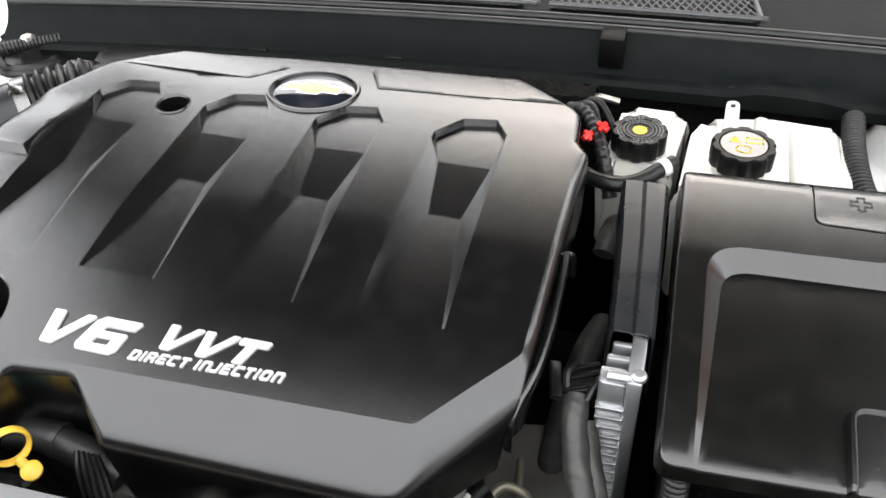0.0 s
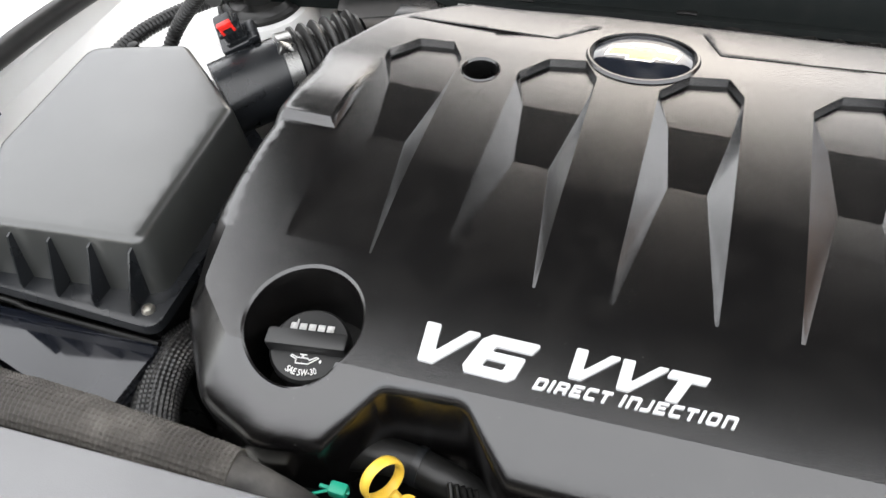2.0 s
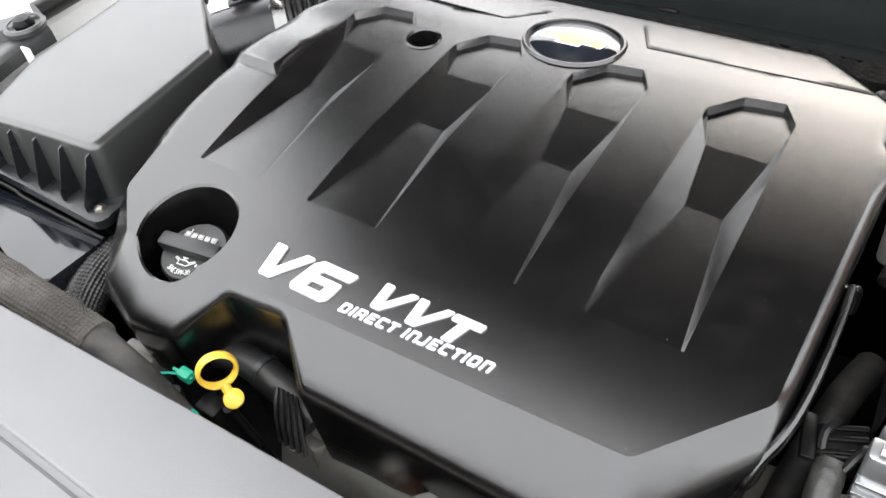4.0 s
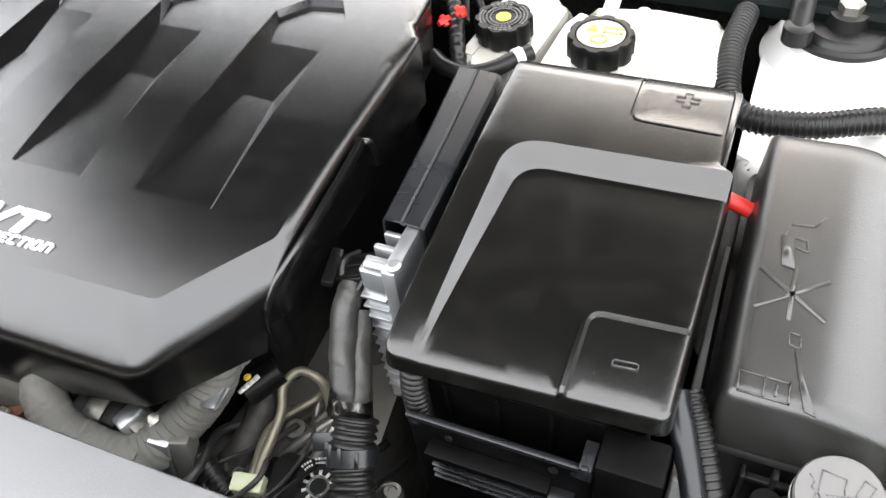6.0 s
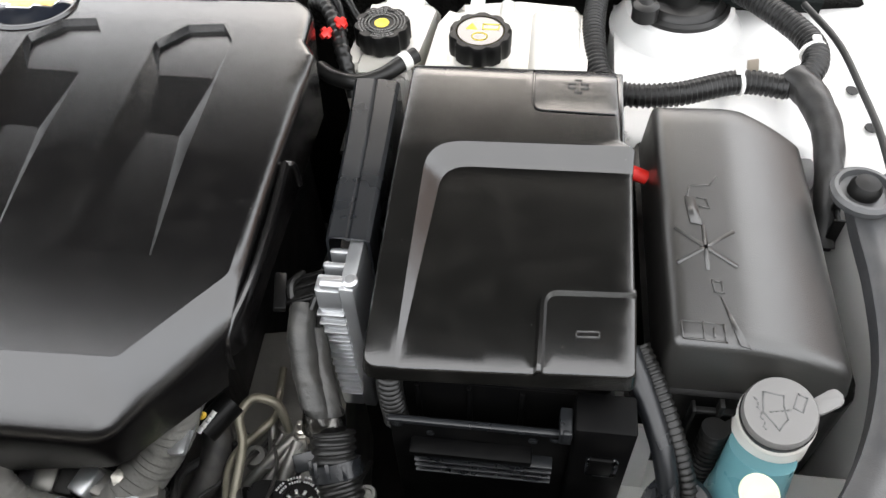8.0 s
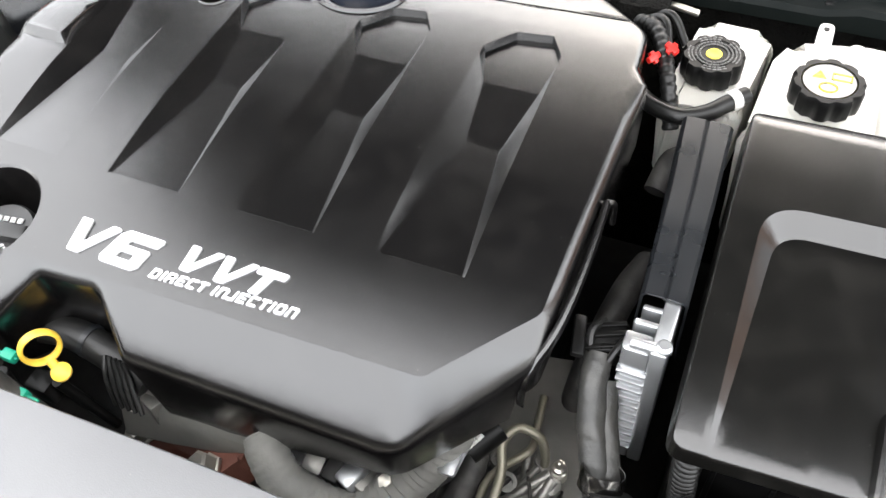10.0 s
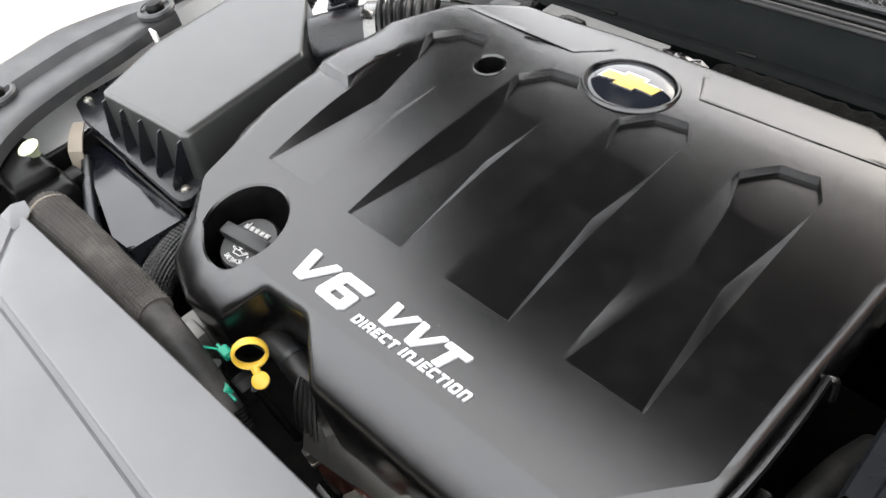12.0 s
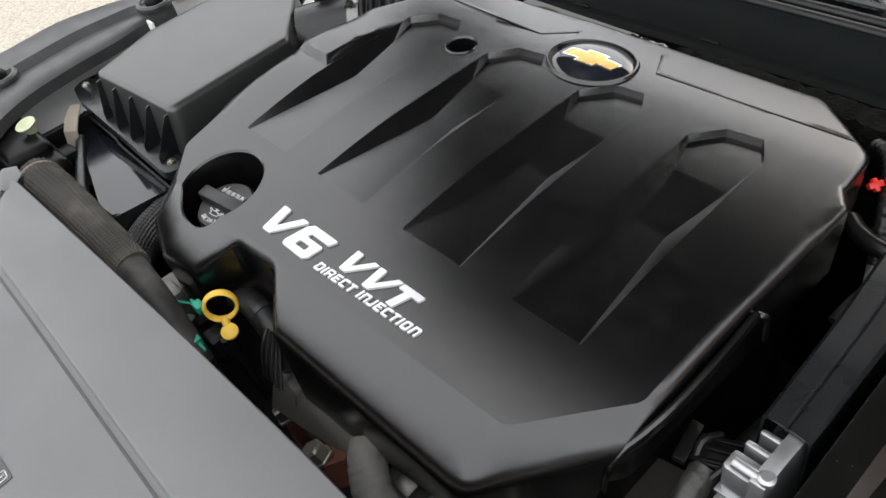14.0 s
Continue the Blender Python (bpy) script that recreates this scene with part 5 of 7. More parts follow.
# ---- intake tube with sensor, clamp and bellows ----
intake = thing("intake_tube", (-0.38, 0.08, -0.08), "black intake tube with ribbed rubber bellows", "intake tube")
bm = bmesh.new()
tube(bm, [(-0.412, 0.042, -0.045), (-0.398, 0.057, -0.043), (-0.365, 0.092, -0.040)], 0.040, 40, 0.006)
part("meter_tube", bm, SATIN, intake)
bm = bmesh.new()
tube(bm, [(-0.365, 0.092, -0.040), (-0.354, 0.102, -0.040)], 0.0425, 40, 0.004)
part("clamp_band", bm, CLAMPMETAL, intake, "metal hose clamp")
bm = bmesh.new()
box(bm, (-0.008, -0.006, -0.004), (0.008, 0.006, 0.006), 0.002, pose(-0.352, 0.084, -0.003, 20, 30, 45))
part("clamp_screw", bm, CLAMPMETAL, intake)
bm = bmesh.new()
tube(bm, [(-0.354, 0.102, -0.040), (-0.330, 0.126, -0.040), (-0.300, 0.152, -0.040)], 0.042, 40, rib=0.0055, pitch=0.0125)
part("bellows", bm, RUBBER, intake)
bm = bmesh.new()
tube(bm, [(-0.302, 0.150, -0.042), (-0.27, 0.175, -0.05), (-0.20, 0.215, -0.06), (-0.12, 0.24, -0.08)], 0.036, 28, 0.008)
part("duct", bm, BLACK, intake)
sensor = thing("flow_sensor", (-0.405, 0.085, 0.0), "black air flow sensor connector with a red lock", "sensor")
bm = bmesh.new()
m = pose(-0.410, 0.090, -0.002, 20, -16, 34)
box(bm, (-0.020, -0.011, -0.012), (0.020, 0.011, 0.003), 0.003, m, seg=3)
box(bm, (0.010, -0.012, -0.004), (0.022, 0.012, 0.006), 0.002, m)
part("sensor_base", bm, SATIN, sensor)
bm = bmesh.new()
box(bm, (-0.010, -0.008, 0.0), (0.010, 0.008, 0.036), 0.0025, m, seg=3)
box(bm, (-0.012, -0.0095, 0.004), (0.012, 0.0095, 0.009), 0.0015, m)
box(bm, (-0.0125, -0.010, 0.020), (0.0125, 0.010, 0.026), 0.0015, m)
for x in (-0.006, 0.0, 0.006):
    box(bm, (x - 0.0012, -0.0098, 0.006), (x + 0.0012, -0.008, 0.021), 0.0005, m)
part("connector", bm, SATIN, sensor)
bm = bmesh.new()
box(bm, (-0.0075, -0.0100, 0.030), (0.0075, -0.0045, 0.0385), 0.0015, m)
box(bm, (-0.0075, -0.0105, 0.024), (-0.0045, -0.0085, 0.032), 0.0006, m)
box(bm, (0.0045, -0.0105, 0.024), (0.0075, -0.0085, 0.032), 0.0006, m)
part("lock", bm, RED, sensor, "red lock tab")
bm = bmesh.new()
tube(bm, [(-0.425, 0.09, 0.042), (-0.46, 0.13, 0.03), (-0.52, 0.13, -0.03), (-0.53, 0.09, -0.07)], 0.008, 14, rib=0.001, pitch=0.005)
solo("sensor_loom", bm, RUBBER, "black corrugated loom curving from the sensor", "wiring loom")
bm = bmesh.new()
tube(bm, [(-0.60, 0.06, -0.06), (-0.575, 0.14, -0.045), (-0.53, 0.23, -0.05), (-0.46, 0.30, -0.06)], 0.009, 14, rib=0.001, pitch=0.005)
solo("wing_loom", bm, RUBBER, "black corrugated loom along the wing", "wiring loom")
bm = bmesh.new()
lathe(bm, [(0.008, 0.0), (0.008, 0.012), (0.006, 0.014), (0.006, 0.02), (0.001, 0.021)], (-0.548, 0.085, -0.045), sides=12)
solo("wing_stud", bm, BLACK, "small black stud behind the air box", "stud")

# ---- gloss cover and hoses in the corner ----
gloss = thing("corner_duct", (-0.45, -0.25, -0.25), "gloss black inlet duct lying below the air box", "air duct")
bm = bmesh.new()
prism(bm, rounded([(-0.600, -0.222), (-0.336, -0.226), (-0.338, -0.298), (-0.380, -0.300), (-0.585, -0.246)], 0.008), -0.16, -0.094, 0.004, m=Matrix.Translation((-0.45, -0.26, -0.09)) @ Euler((radians(-3), radians(-4), 0)).to_matrix().to_4x4() @ Matrix.Translation((0.45, 0.26, 0.09)))
part("body", bm, DUCT, gloss)
bm = bmesh.new()
tube(bm, [(-0.600, -0.2215, -0.090), (-0.50, -0.2225, -0.090), (-0.47, -0.2255, -0.090), (-0.338, -0.2265, -0.090)], 0.003, 8)
part("rim", bm, BLACK, gloss)
bm = bmesh.new()
tube(bm, [(-0.560, -0.250, -0.10), (-0.47, -0.288, -0.097), (-0.385, -0.318, -0.10), (-0.33, -0.33, -0.12)], 0.0075, 14)
solo("thin_pipe", bm, SATIN, "thin black pipe running to the front corner", "pipe")

bm = bmesh.new()
tube(bm, [(-0.402, -0.338, -0.032), (-0.33, -0.334, -0.034), (-0.26, -0.332, -0.040), (-0.195, -0.330, -0.050)], 0.0225, 120, 0.0010, jitter=0.06, taper=(1.08, 0.82), knit=0.0011, strands=15, knit_pitch=0.008)
sleeve = solo("sleeved_hose", bm, BRAID, "brown-grey woven sleeve on a hose along the front panel", "hose")
bm = bmesh.new()
tube(bm, [(-0.200, -0.331, -0.049), (-0.15, -0.333, -0.075), (-0.10, -0.338, -0.12)], 0.0165, 22, 0.005)
part("bare_hose", bm, DUSTY, sleeve, "bare dusty rubber end")
bm = bmesh.new()
tube(bm, [(-0.393, -0.338, -0.032), (-0.3915, -0.338, -0.032)], 0.0253, 30)
part("binding_thread", bm, CARD, sleeve, "pale binding thread")
bm = bmesh.new()
tube(bm, [(-0.335, -0.165, -0.150), (-0.336, -0.198, -0.125), (-0.333, -0.228, -0.112), (-0.325, -0.262, -0.112), (-0.312, -0.298, -0.122), (-0.295, -0.335, -0.150)], 0.020, 120, 0.0010, jitter=0.03, knit=0.0011, strands=15, knit_pitch=0.008)
weave = solo("braided_hose", bm, BRAIDDARK, "black braided hose dropping beside the engine cover", "hose")
bm = bmesh.new()
tube(bm, [(-0.297, -0.330, -0.147), (-0.285, -0.350, -0.175), (-0.275, -0.365, -0.21)], 0.0165, 20)
part("bare_end", bm, RUBBER, weave, "bare rubber end")

# dark liner below the trims
bm = bmesh.new()
box(bm, (-0.597, -0.50, -0.50), (-0.585, 0.02, -0.085), 0.004)
solo("wing_liner_left", bm, BLACK, "black liner inside the wing by the headlamp", "liner", kind="structure")

# ---- wing trim ----
def wing_trim(name, inner, outer, z, bolts):
    t = thing(name, (inner[0][0], inner[0][1], z), "dark grey grained plastic wing trim with push bolts", "wing trim", "wing trims")
    b = bmesh.new()
    rows = []
    n = 24
    ci, co = curve_points([(*p, 0) for p in inner], 0.01), curve_points([(*p, 0) for p in outer], 0.01)
    for k in range(n + 1):
        a = ci[round(k / n * (len(ci) - 1))]
        c = co[round(k / n * (len(co) - 1))]
        u = lambda f: a.lerp(c, f)
        rows.append([(a.x, a.y, z - 0.022), (a.x, a.y, z - 0.006), (*u(0.05).xy, z - 0.001), (*u(0.12).xy, z + 0.001), (*u(0.38).xy, z), (*u(0.46).xy, z + 0.010), (*u(0.85).xy, z + 0.012), (*u(0.97).xy, z + 0.006), (c.x, c.y, z - 0.012), (c.x, c.y, z - 0.03)])
    sheet(b, rows, 0.003)
    part("panel", b, TRIM, t)
    for x, y, zz in bolts:
        b = bmesh.new()
        lathe(b, [(0.026, -0.006), (0.027, 0.0), (0.024, 0.003), (0.021, 0.003), (0.019, -0.002), (0.001, -0.002)], (x, y, zz), sides=36)
        e = part("eyelet", b, TRIM, t)
        b = bmesh.new()
        lathe(b, [(0.013, -0.002), (0.013, 0.004), (0.010, 0.009), (0.001, 0.010)], (x, y, zz), sides=24)
        part("bolt", b, BLACK, e)
    return t


wing_trim("wing_trim", [(-0.656, -0.026), (-0.655, -0.08), (-0.645, -0.128), (-0.634, -0.21), (-0.614, -0.283), (-0.575, -0.338), (-0.49, -0.395)],
          [(-0.702, -0.022), (-0.742, -0.085), (-0.768, -0.16), (-0.760, -0.23), (-0.748, -0.31), (-0.72, -0.42), (-0.65, -0.53)], -0.035, [(-0.676, -0.045, -0.026), (-0.683, -0.285, -0.028)])
bm = bmesh.new()
tube(bm, [(-0.715, -0.005, -0.040), (-0.705, 0.10, -0.038), (-0.68, 0.22, -0.036), (-0.63, 0.36, -0.03)], 0.014, 16, 0.01)
solo("wing_seal", bm, RUBBER, "black rubber seal roll along the wing flange", "rubber seal")
bm = bmesh.new()
box(bm, (-0.652, -0.075, -0.085), (-0.634, -0.071, -0.035), 0.0015)
box(bm, (-0.655, -0.080, -0.092), (-0.640, -0.066, -0.083), 0.0015)
solo("trim_clip", bm, TIE, "white plastic clip hanging under the wing trim", "clip")
rivet = thing("push_rivet", (-0.556, -0.305, -0.08), "pale yellow-green nylon push rivet", "push rivet", "push rivets")
bm = bmesh.new()
lathe(bm, [(0.006, -0.016), (0.0075, -0.008), (0.0125, -0.003), (0.0138, 0.0), (0.0125, 0.0006), (0.0075, -0.003), (0.003, -0.005)], (-0.562, -0.301, -0.046), (0.05, -0.2, 1), sides=24)
part("head", bm, PALE, rivet)
copy_thing(rivet, pose(0.676, -0.268, -0.098))
bm = bmesh.new()
box(bm, (-0.625, -0.350, -0.16), (-0.520, -0.290, -0.060), 0.010, seg=3)
box(bm, (-0.555, -0.345, -0.15), (-0.490, -0.285, -0.075), 0.012, seg=3)
box(bm, (-0.545, -0.300, -0.12), (-0.515, -0.268, -0.085), 0.006)
solo("headlamp_housing", bm, BLACK, "black back of the headlamp housing in the corner", "headlamp")
bm = bmesh.new()
sheet(bm, [[(-0.612, -0.232, -0.078), (-0.596, -0.222, -0.076)], [(-0.592, -0.250, -0.080), (-0.573, -0.238, -0.079)], [(-0.575, -0.262, -0.088), (-0.556, -0.250, -0.086)], [(-0.562, -0.270, -0.115), (-0.546, -0.260, -0.112)], [(-0.556, -0.276, -0.16), (-0.542, -0.266, -0.16)]], 0.002)
solo("paper_strip", bm, CARD, "tan paper tape strip hanging by the headlamp", "tape")

# ---- front panel ----
front_panel = thing("front_panel", (0.1, -0.45, -0.05), "grey grained plastic panel over the radiator with a long groove", "radiator cover")


def edge_y(x):
    return -0.3425 - 0.0165 * max(0.0, (0.15 - x) / 0.5) ** 1.3 - 0.004 * max(0.0, (x - 0.4) / 0.3)


bm = bmesh.new()
rows = []
xs = [-0.41 + 1.15 * i / 60 for i in range(61)]
for x in xs:
    e = edge_y(x)
    g = -0.428 - 0.004 * ease((x + 0.25) / 0.4)
    t = ease((-0.318 - x) / 0.075) if x < -0.318 else 0.0
    cut = (x + 0.318) * 0.85 if x < -0.318 else 0.0
    gg = g - cut if x < -0.318 else g
    gg = min(gg, e - 0.004) if x < -0.318 else g
    rows.append([(x, e + 0.001, -0.030), (x, e, -0.0125), (x, e - 0.0015, -0.0095), (x, e - 0.004, -0.009), (x, (e + gg) / 2, -0.0085), (x, gg + 0.0062, -0.0098), (x, gg + 0.0048, -0.0103), (x, gg + 0.0026, -0.0134), (x, gg - 0.0018, -0.0136), (x, gg - 0.0046, -0.0108), (x, gg - 0.06, -0.014), (x, gg - 0.13, -0.022), (x, gg - 0.21, -0.045), (x, gg - 0.25, -0.10)])
sheet(bm, [r[:9] for r in rows], 0.003)
part("rear_panel", bm, SHIELD, front_panel)
bm = bmesh.new()
sheet(bm, [r[8:] for r in rows], 0.003)
part("front_section", bm, SHIELD, front_panel)
# printed safety label on the sloping front section
TILT = Matrix.Translation((-0.045, -0.506, -0.0150)) @ Euler((radians(6.5), 0, 0)).to_matrix().to_4x4() @ Matrix.Translation((0.045, 0.506, 0.0))
safety_label = thing("safety_label", (-0.045, -0.51, -0.016), "dark grey safety label with a yellow header on the front panel", "label")


def label_piece(name, outline, lift, material, text=""):
    b = bmesh.new()
    prism(b, outline, lift - 0.0006, lift)
    part(name, move(b, TILT), material, safety_label, text)


label_piece("sheet", rounded([(-0.074, -0.538), (-0.015, -0.537), (-0.015, -0.504), (-0.074, -0.505)], 0.002, 4), 0.0, TRIM)
label_piece("header", rounded([(-0.0742, -0.5385), (-0.0645, -0.5385), (-0.0645, -0.5048), (-0.0742, -0.5050)], 0.002, 4), 0.0004, YPRINT, "yellow header band")
bm = bmesh.new()
outline_strip(bm, ellipse(-0.0575, -0.5105, 0.0042, n=24), 0.0, 0.0009, 0.0004)
outline_strip(bm, [(-0.0603, -0.5130), (-0.0547, -0.5080)], 0.0, 0.0009, 0.0004, False)
part("red_ring", move(bm, TILT), RED, safety_label, "red prohibition ring")
label_piece("lane_line", [(-0.064, -0.5199), (-0.016, -0.5197), (-0.016, -0.5191), (-0.064, -0.5193)], 0.0004, SYMBOL)
for x, y, w, h in ((-0.0475, -0.5140, 0.0042, 0.0032), (-0.0475, -0.5095, 0.0042, 0.0036), (-0.0365, -0.5140, 0.0050, 0.0030), (-0.0350, -0.5088, 0.0018, 0.0040), (-0.0380, -0.5250, 0.0060, 0.0030), (-0.0500, -0.5260, 0.0060, 0.0030)):
    label_piece("print_bar", rounded([(x - w / 2, y - h / 2), (x + w / 2, y - h / 2), (x + w / 2, y + h / 2), (x - w / 2, y + h / 2)], 0.0006, 2), 0.0004, SYMBOL)
bm = bmesh.new()
outline_strip(bm, rounded([(-0.0270, -0.5165), (-0.0185, -0.5165), (-0.0185, -0.5065), (-0.0270, -0.5065)], 0.002, 4), 0.0, 0.0010, 0.0004)
outline_strip(bm, [(-0.0228, -0.5145), (-0.0228, -0.5085)], 0.0, 0.0010, 0.0004, False)
part("symbol_frame", move(bm, TILT), SYMBOL, safety_label)

# ---- engine block and the things between cover and front panel ----
engine = thing("engine_block", (0, -0.05, -0.5), "dark dirty engine block under the cover", "engine")
bm = bmesh.new()
prism(bm, rounded([(-0.25, 0.16), (0.24, 0.18), (0.25, -0.16), (0.10, -0.235), (-0.18, -0.235), (-0.27, -0.16)], 0.02), -0.50, -0.075, 0.01)
part("block", bm, DARK, engine)
# cast lugs and ledges that show below the cover's front wall
lug = random.Random(4)
for i, x in enumerate((-0.062, -0.035, -0.012, 0.112, 0.128, 0.146, 0.162, 0.176, 0.190, 0.204, 0.218)):
    bm = bmesh.new()
    w, d, z = 0.007 + 0.005 * lug.random(), 0.010 + 0.006 * lug.random(), -0.150 - 0.012 * lug.random()
    box(bm, (-w, -d, -0.05), (w, d, 0.0), 0.003, pose(x, -0.272 + 0.006 * lug.random(), z, lug.uniform(-14, 14), lug.uniform(-14, 14), lug.uniform(-25, 25)), seg=2)
    part("lug", bm, (ALU, ALUDULL, DARK)[i % 3], engine)
bm = bmesh.new()
sheet(bm, [[(-0.075, -0.262, -0.150), (-0.075, -0.282, -0.166), (-0.070, -0.300, -0.20)], [(-0.02, -0.270, -0.146), (-0.02, -0.284, -0.160), (-0.02, -0.296, -0.19)], [(0.03, -0.270, -0.140), (0.03, -0.284, -0.150), (0.03, -0.290, -0.18)], [(0.10, -0.268, -0.140), (0.10, -0.282, -0.152), (0.10, -0.288, -0.18)]], 0.003)
part("cast_ledge", bm, ALUDULL, engine, "dirty cast aluminium ledge")
for x, y, z in ((-0.062, -0.280, -0.172), (0.112, -0.284, -0.140), (0.196, -0.268, -0.148)):
    bm = bmesh.new()
    lathe(bm, [(0.0075, 0), (0.0075, 0.003), (0.0052, 0.0035), (0.0052, 0.010), (0.001, 0.011)], (x, y, z), (0.1, -0.3, 1), sides=6)
    part("bolt", bm, STEEL, engine)

bracket = thing("rust_bracket", (-0.010, -0.284, -0.23), "rust-brown dogbone bracket with two bolts over a silver pipe", "bracket")
along = Vector((0.111, -0.020, 0.059)).normalized()
across = Vector((0, 0, 1)).cross(along).normalized()
SLANT = Matrix.Translation((-0.010, -0.284, -0.218)) @ Matrix((along, across, along.cross(across))).transposed().to_4x4() @ Matrix.Diagonal((1.87, 1.55, 1.5, 1)) @ Matrix.Translation((-0.037, 0.300, 0.147))
bm = bmesh.new()
bone = [(-0.012, -0.285), (0.004, -0.282), (0.018, -0.287), (0.054, -0.284), (0.066, -0.278), (0.082, -0.281), (0.086, -0.296), (0.078, -0.312), (0.062, -0.312), (0.054, -0.302), (0.018, -0.304), (0.010, -0.314), (-0.006, -0.314), (-0.015, -0.300)]
prism(bm, rounded(bone, 0.006, 4), -0.156, -0.138, 0.003)
part("bar", move(bm, SLANT), RUST, bracket)
bm = bmesh.new()
prism(bm, rounded([(x, y + 0.006) for x, y in bone[:6]] + [(0.082, -0.290), (-0.012, -0.293)], 0.004, 3), -0.160, -0.141, 0.001)
part("gasket", move(bm, SLANT), GREYCAP, bracket, "pale grey gasket edge")
bm = bmesh.new()
tube(bm, [(0.012, -0.3140, -0.158), (0.054, -0.3120, -0.158)], 0.0105, 16)
part("pipe", move(bm, SLANT), CHROMERIM, bracket, "bright silver pipe")
for x in (0.003, 0.071):
    bm = bmesh.new()
    lathe(bm, [(0.0095, 0), (0.0095, 0.002), (0.0082, 0.0025), (0.0078, 0.010), (0.006, 0.0115), (0.001, 0.0115)], (x, -0.309, -0.138), (0, -0.25, 1), sides=6)
    part("bolt", move(bm, SLANT), STEEL, bracket)

wrap = thing("wrapped_hose", (0.18, -0.30, -0.17), "grey cloth-wrapped hose bent under the cover's front edge", "hose")
def wrapped(points, radius):
    """A cloth-wrapped hose whose winding shows as uneven slanting folds."""
    b = bmesh.new()
    line = curve_points(points, 0.0016)
    side = (line[1] - line[0]).orthogonal().normalized()
    rings, run = [], 0.0
    for i, c in enumerate(line):
        t = (line[min(i + 1, len(line) - 1)] - line[max(i - 1, 0)]).normalized()
        side = (side - t * side.dot(t)).normalized()
        up = t.cross(side)
        run += (c - line[i - 1]).length if i else 0.0
        ring = []
        for k in range(28):
            ang = 2 * math.pi * k / 28
            fold = (run / 0.0085 + 0.35 * math.sin(ang) + 0.6 * noise.noise(c * 70)) % 1.0
            r = radius * (1 + 0.05 * noise.noise(c * 45 + Vector((math.cos(ang), math.sin(ang), 0)))) + 0.0011 * (1 - fold) - 0.0006
            ring.append(b.verts.new(c + (side * math.cos(ang) + up * math.sin(ang)) * r))
        rings.append(ring)
    for p, q in zip(rings, rings[1:]):
        for k in range(28):
            b.faces.new((p[k], p[(k + 1) % 28], q[(k + 1) % 28], q[k]))
    b.faces.new(rings[0][::-1])
    b.faces.new(rings[-1])
    return b


part("left_run", wrapped([(0.090, -0.276, -0.128), (0.100, -0.288, -0.132), (0.120, -0.300, -0.146), (0.150, -0.302, -0.160), (0.186, -0.298, -0.172)], 0.0175), LIGHTWRAP, wrap)
part("right_run", wrapped([(0.172, -0.300, -0.176), (0.190, -0.284, -0.172), (0.206, -0.262, -0.160), (0.224, -0.240, -0.140), (0.236, -0.222, -0.115), (0.240, -0.212, -0.085)], 0.0200), LIGHTWRAP, wrap)
bm = bmesh.new()
prism(bm, rounded([(0.243, -0.180), (0.256, -0.184), (0.246, -0.222), (0.244, -0.254), (0.228, -0.254), (0.231, -0.218)], 0.004, 4), -0.134, -0.130, 0.001, m=Matrix.Translation((0.246, -0.22, -0.120)) @ Euler((radians(8), radians(-14), 0)).to_matrix().to_4x4() @ Matrix.Translation((-0.24, 0.22, 0.132)))
lathe(bm, [(0.006, 0.0), (0.006, 0.0014), (0.0035, 0.0014), (0.0035, 0.0)], (0.252, -0.207, -0.1185), sides=16)
solo("tab_bracket", bm, ALU, "pale metal tab bracket with a hole under the cover", "bracket")
bm = bmesh.new()
tube(bm, [(0.238, -0.182, -0.185), (0.245, -0.212, -0.200), (0.241, -0.240, -0.212), (0.228, -0.264, -0.226)], 0.0130, 22, 0.004)
solo("curved_hose", bm, DUSTY, "dusty black rubber hose curving down by the gearbox", "hose")
plug = thing("printed_connector", (0.258, -0.205, -0.17), "black connector with worn white print and yellow dot", "connector")
bm = bmesh.new()
tube(bm, [(0.262, -0.186, -0.160), (0.243, -0.214, -0.166)], 0.0125, 20, 0.003)
part("body", bm, BLACK, plug)
for i in range(4):
    bm = bmesh.new()
    box(bm, (-0.0022, -0.003, 0.0), (0.0022, 0.003, 0.0006), 0, pose(0.2520 - i * 0.0026, -0.2045 - i * 0.0044, -0.1505 - i * 0.0012, 10, 12, -20))
    part("print_bar", bm, SYMBOL, plug)
bm = bmesh.new()
lathe(bm, [(0.0035, 0.0), (0.0035, 0.003), (0.002, 0.0045), (0.001, 0.0045)], (0.2435, -0.2050, -0.1545), (-0.3, -0.3, 1), sides=14)
part("yellow_dot", bm, YELLOW, plug)
bm = bmesh.new()
tube(bm, [(0.214, -0.268, -0.185), (0.232, -0.276, -0.192), (0.256, -0.286, -0.205)], 0.0105, 16, rib=0.0012, pitch=0.005)
solo("short_conduit", bm, RUBBER, "short black corrugated conduit by the front panel", "conduit")
bm = bmesh.new()
box(bm, (-0.014, -0.008, -0.009), (0.014, 0.008, 0.009), 0.002, pose(0.275, -0.277, -0.194, 8, 0, 12))
solo("cream_connector", bm, PALE, "small cream plastic connector", "connector")

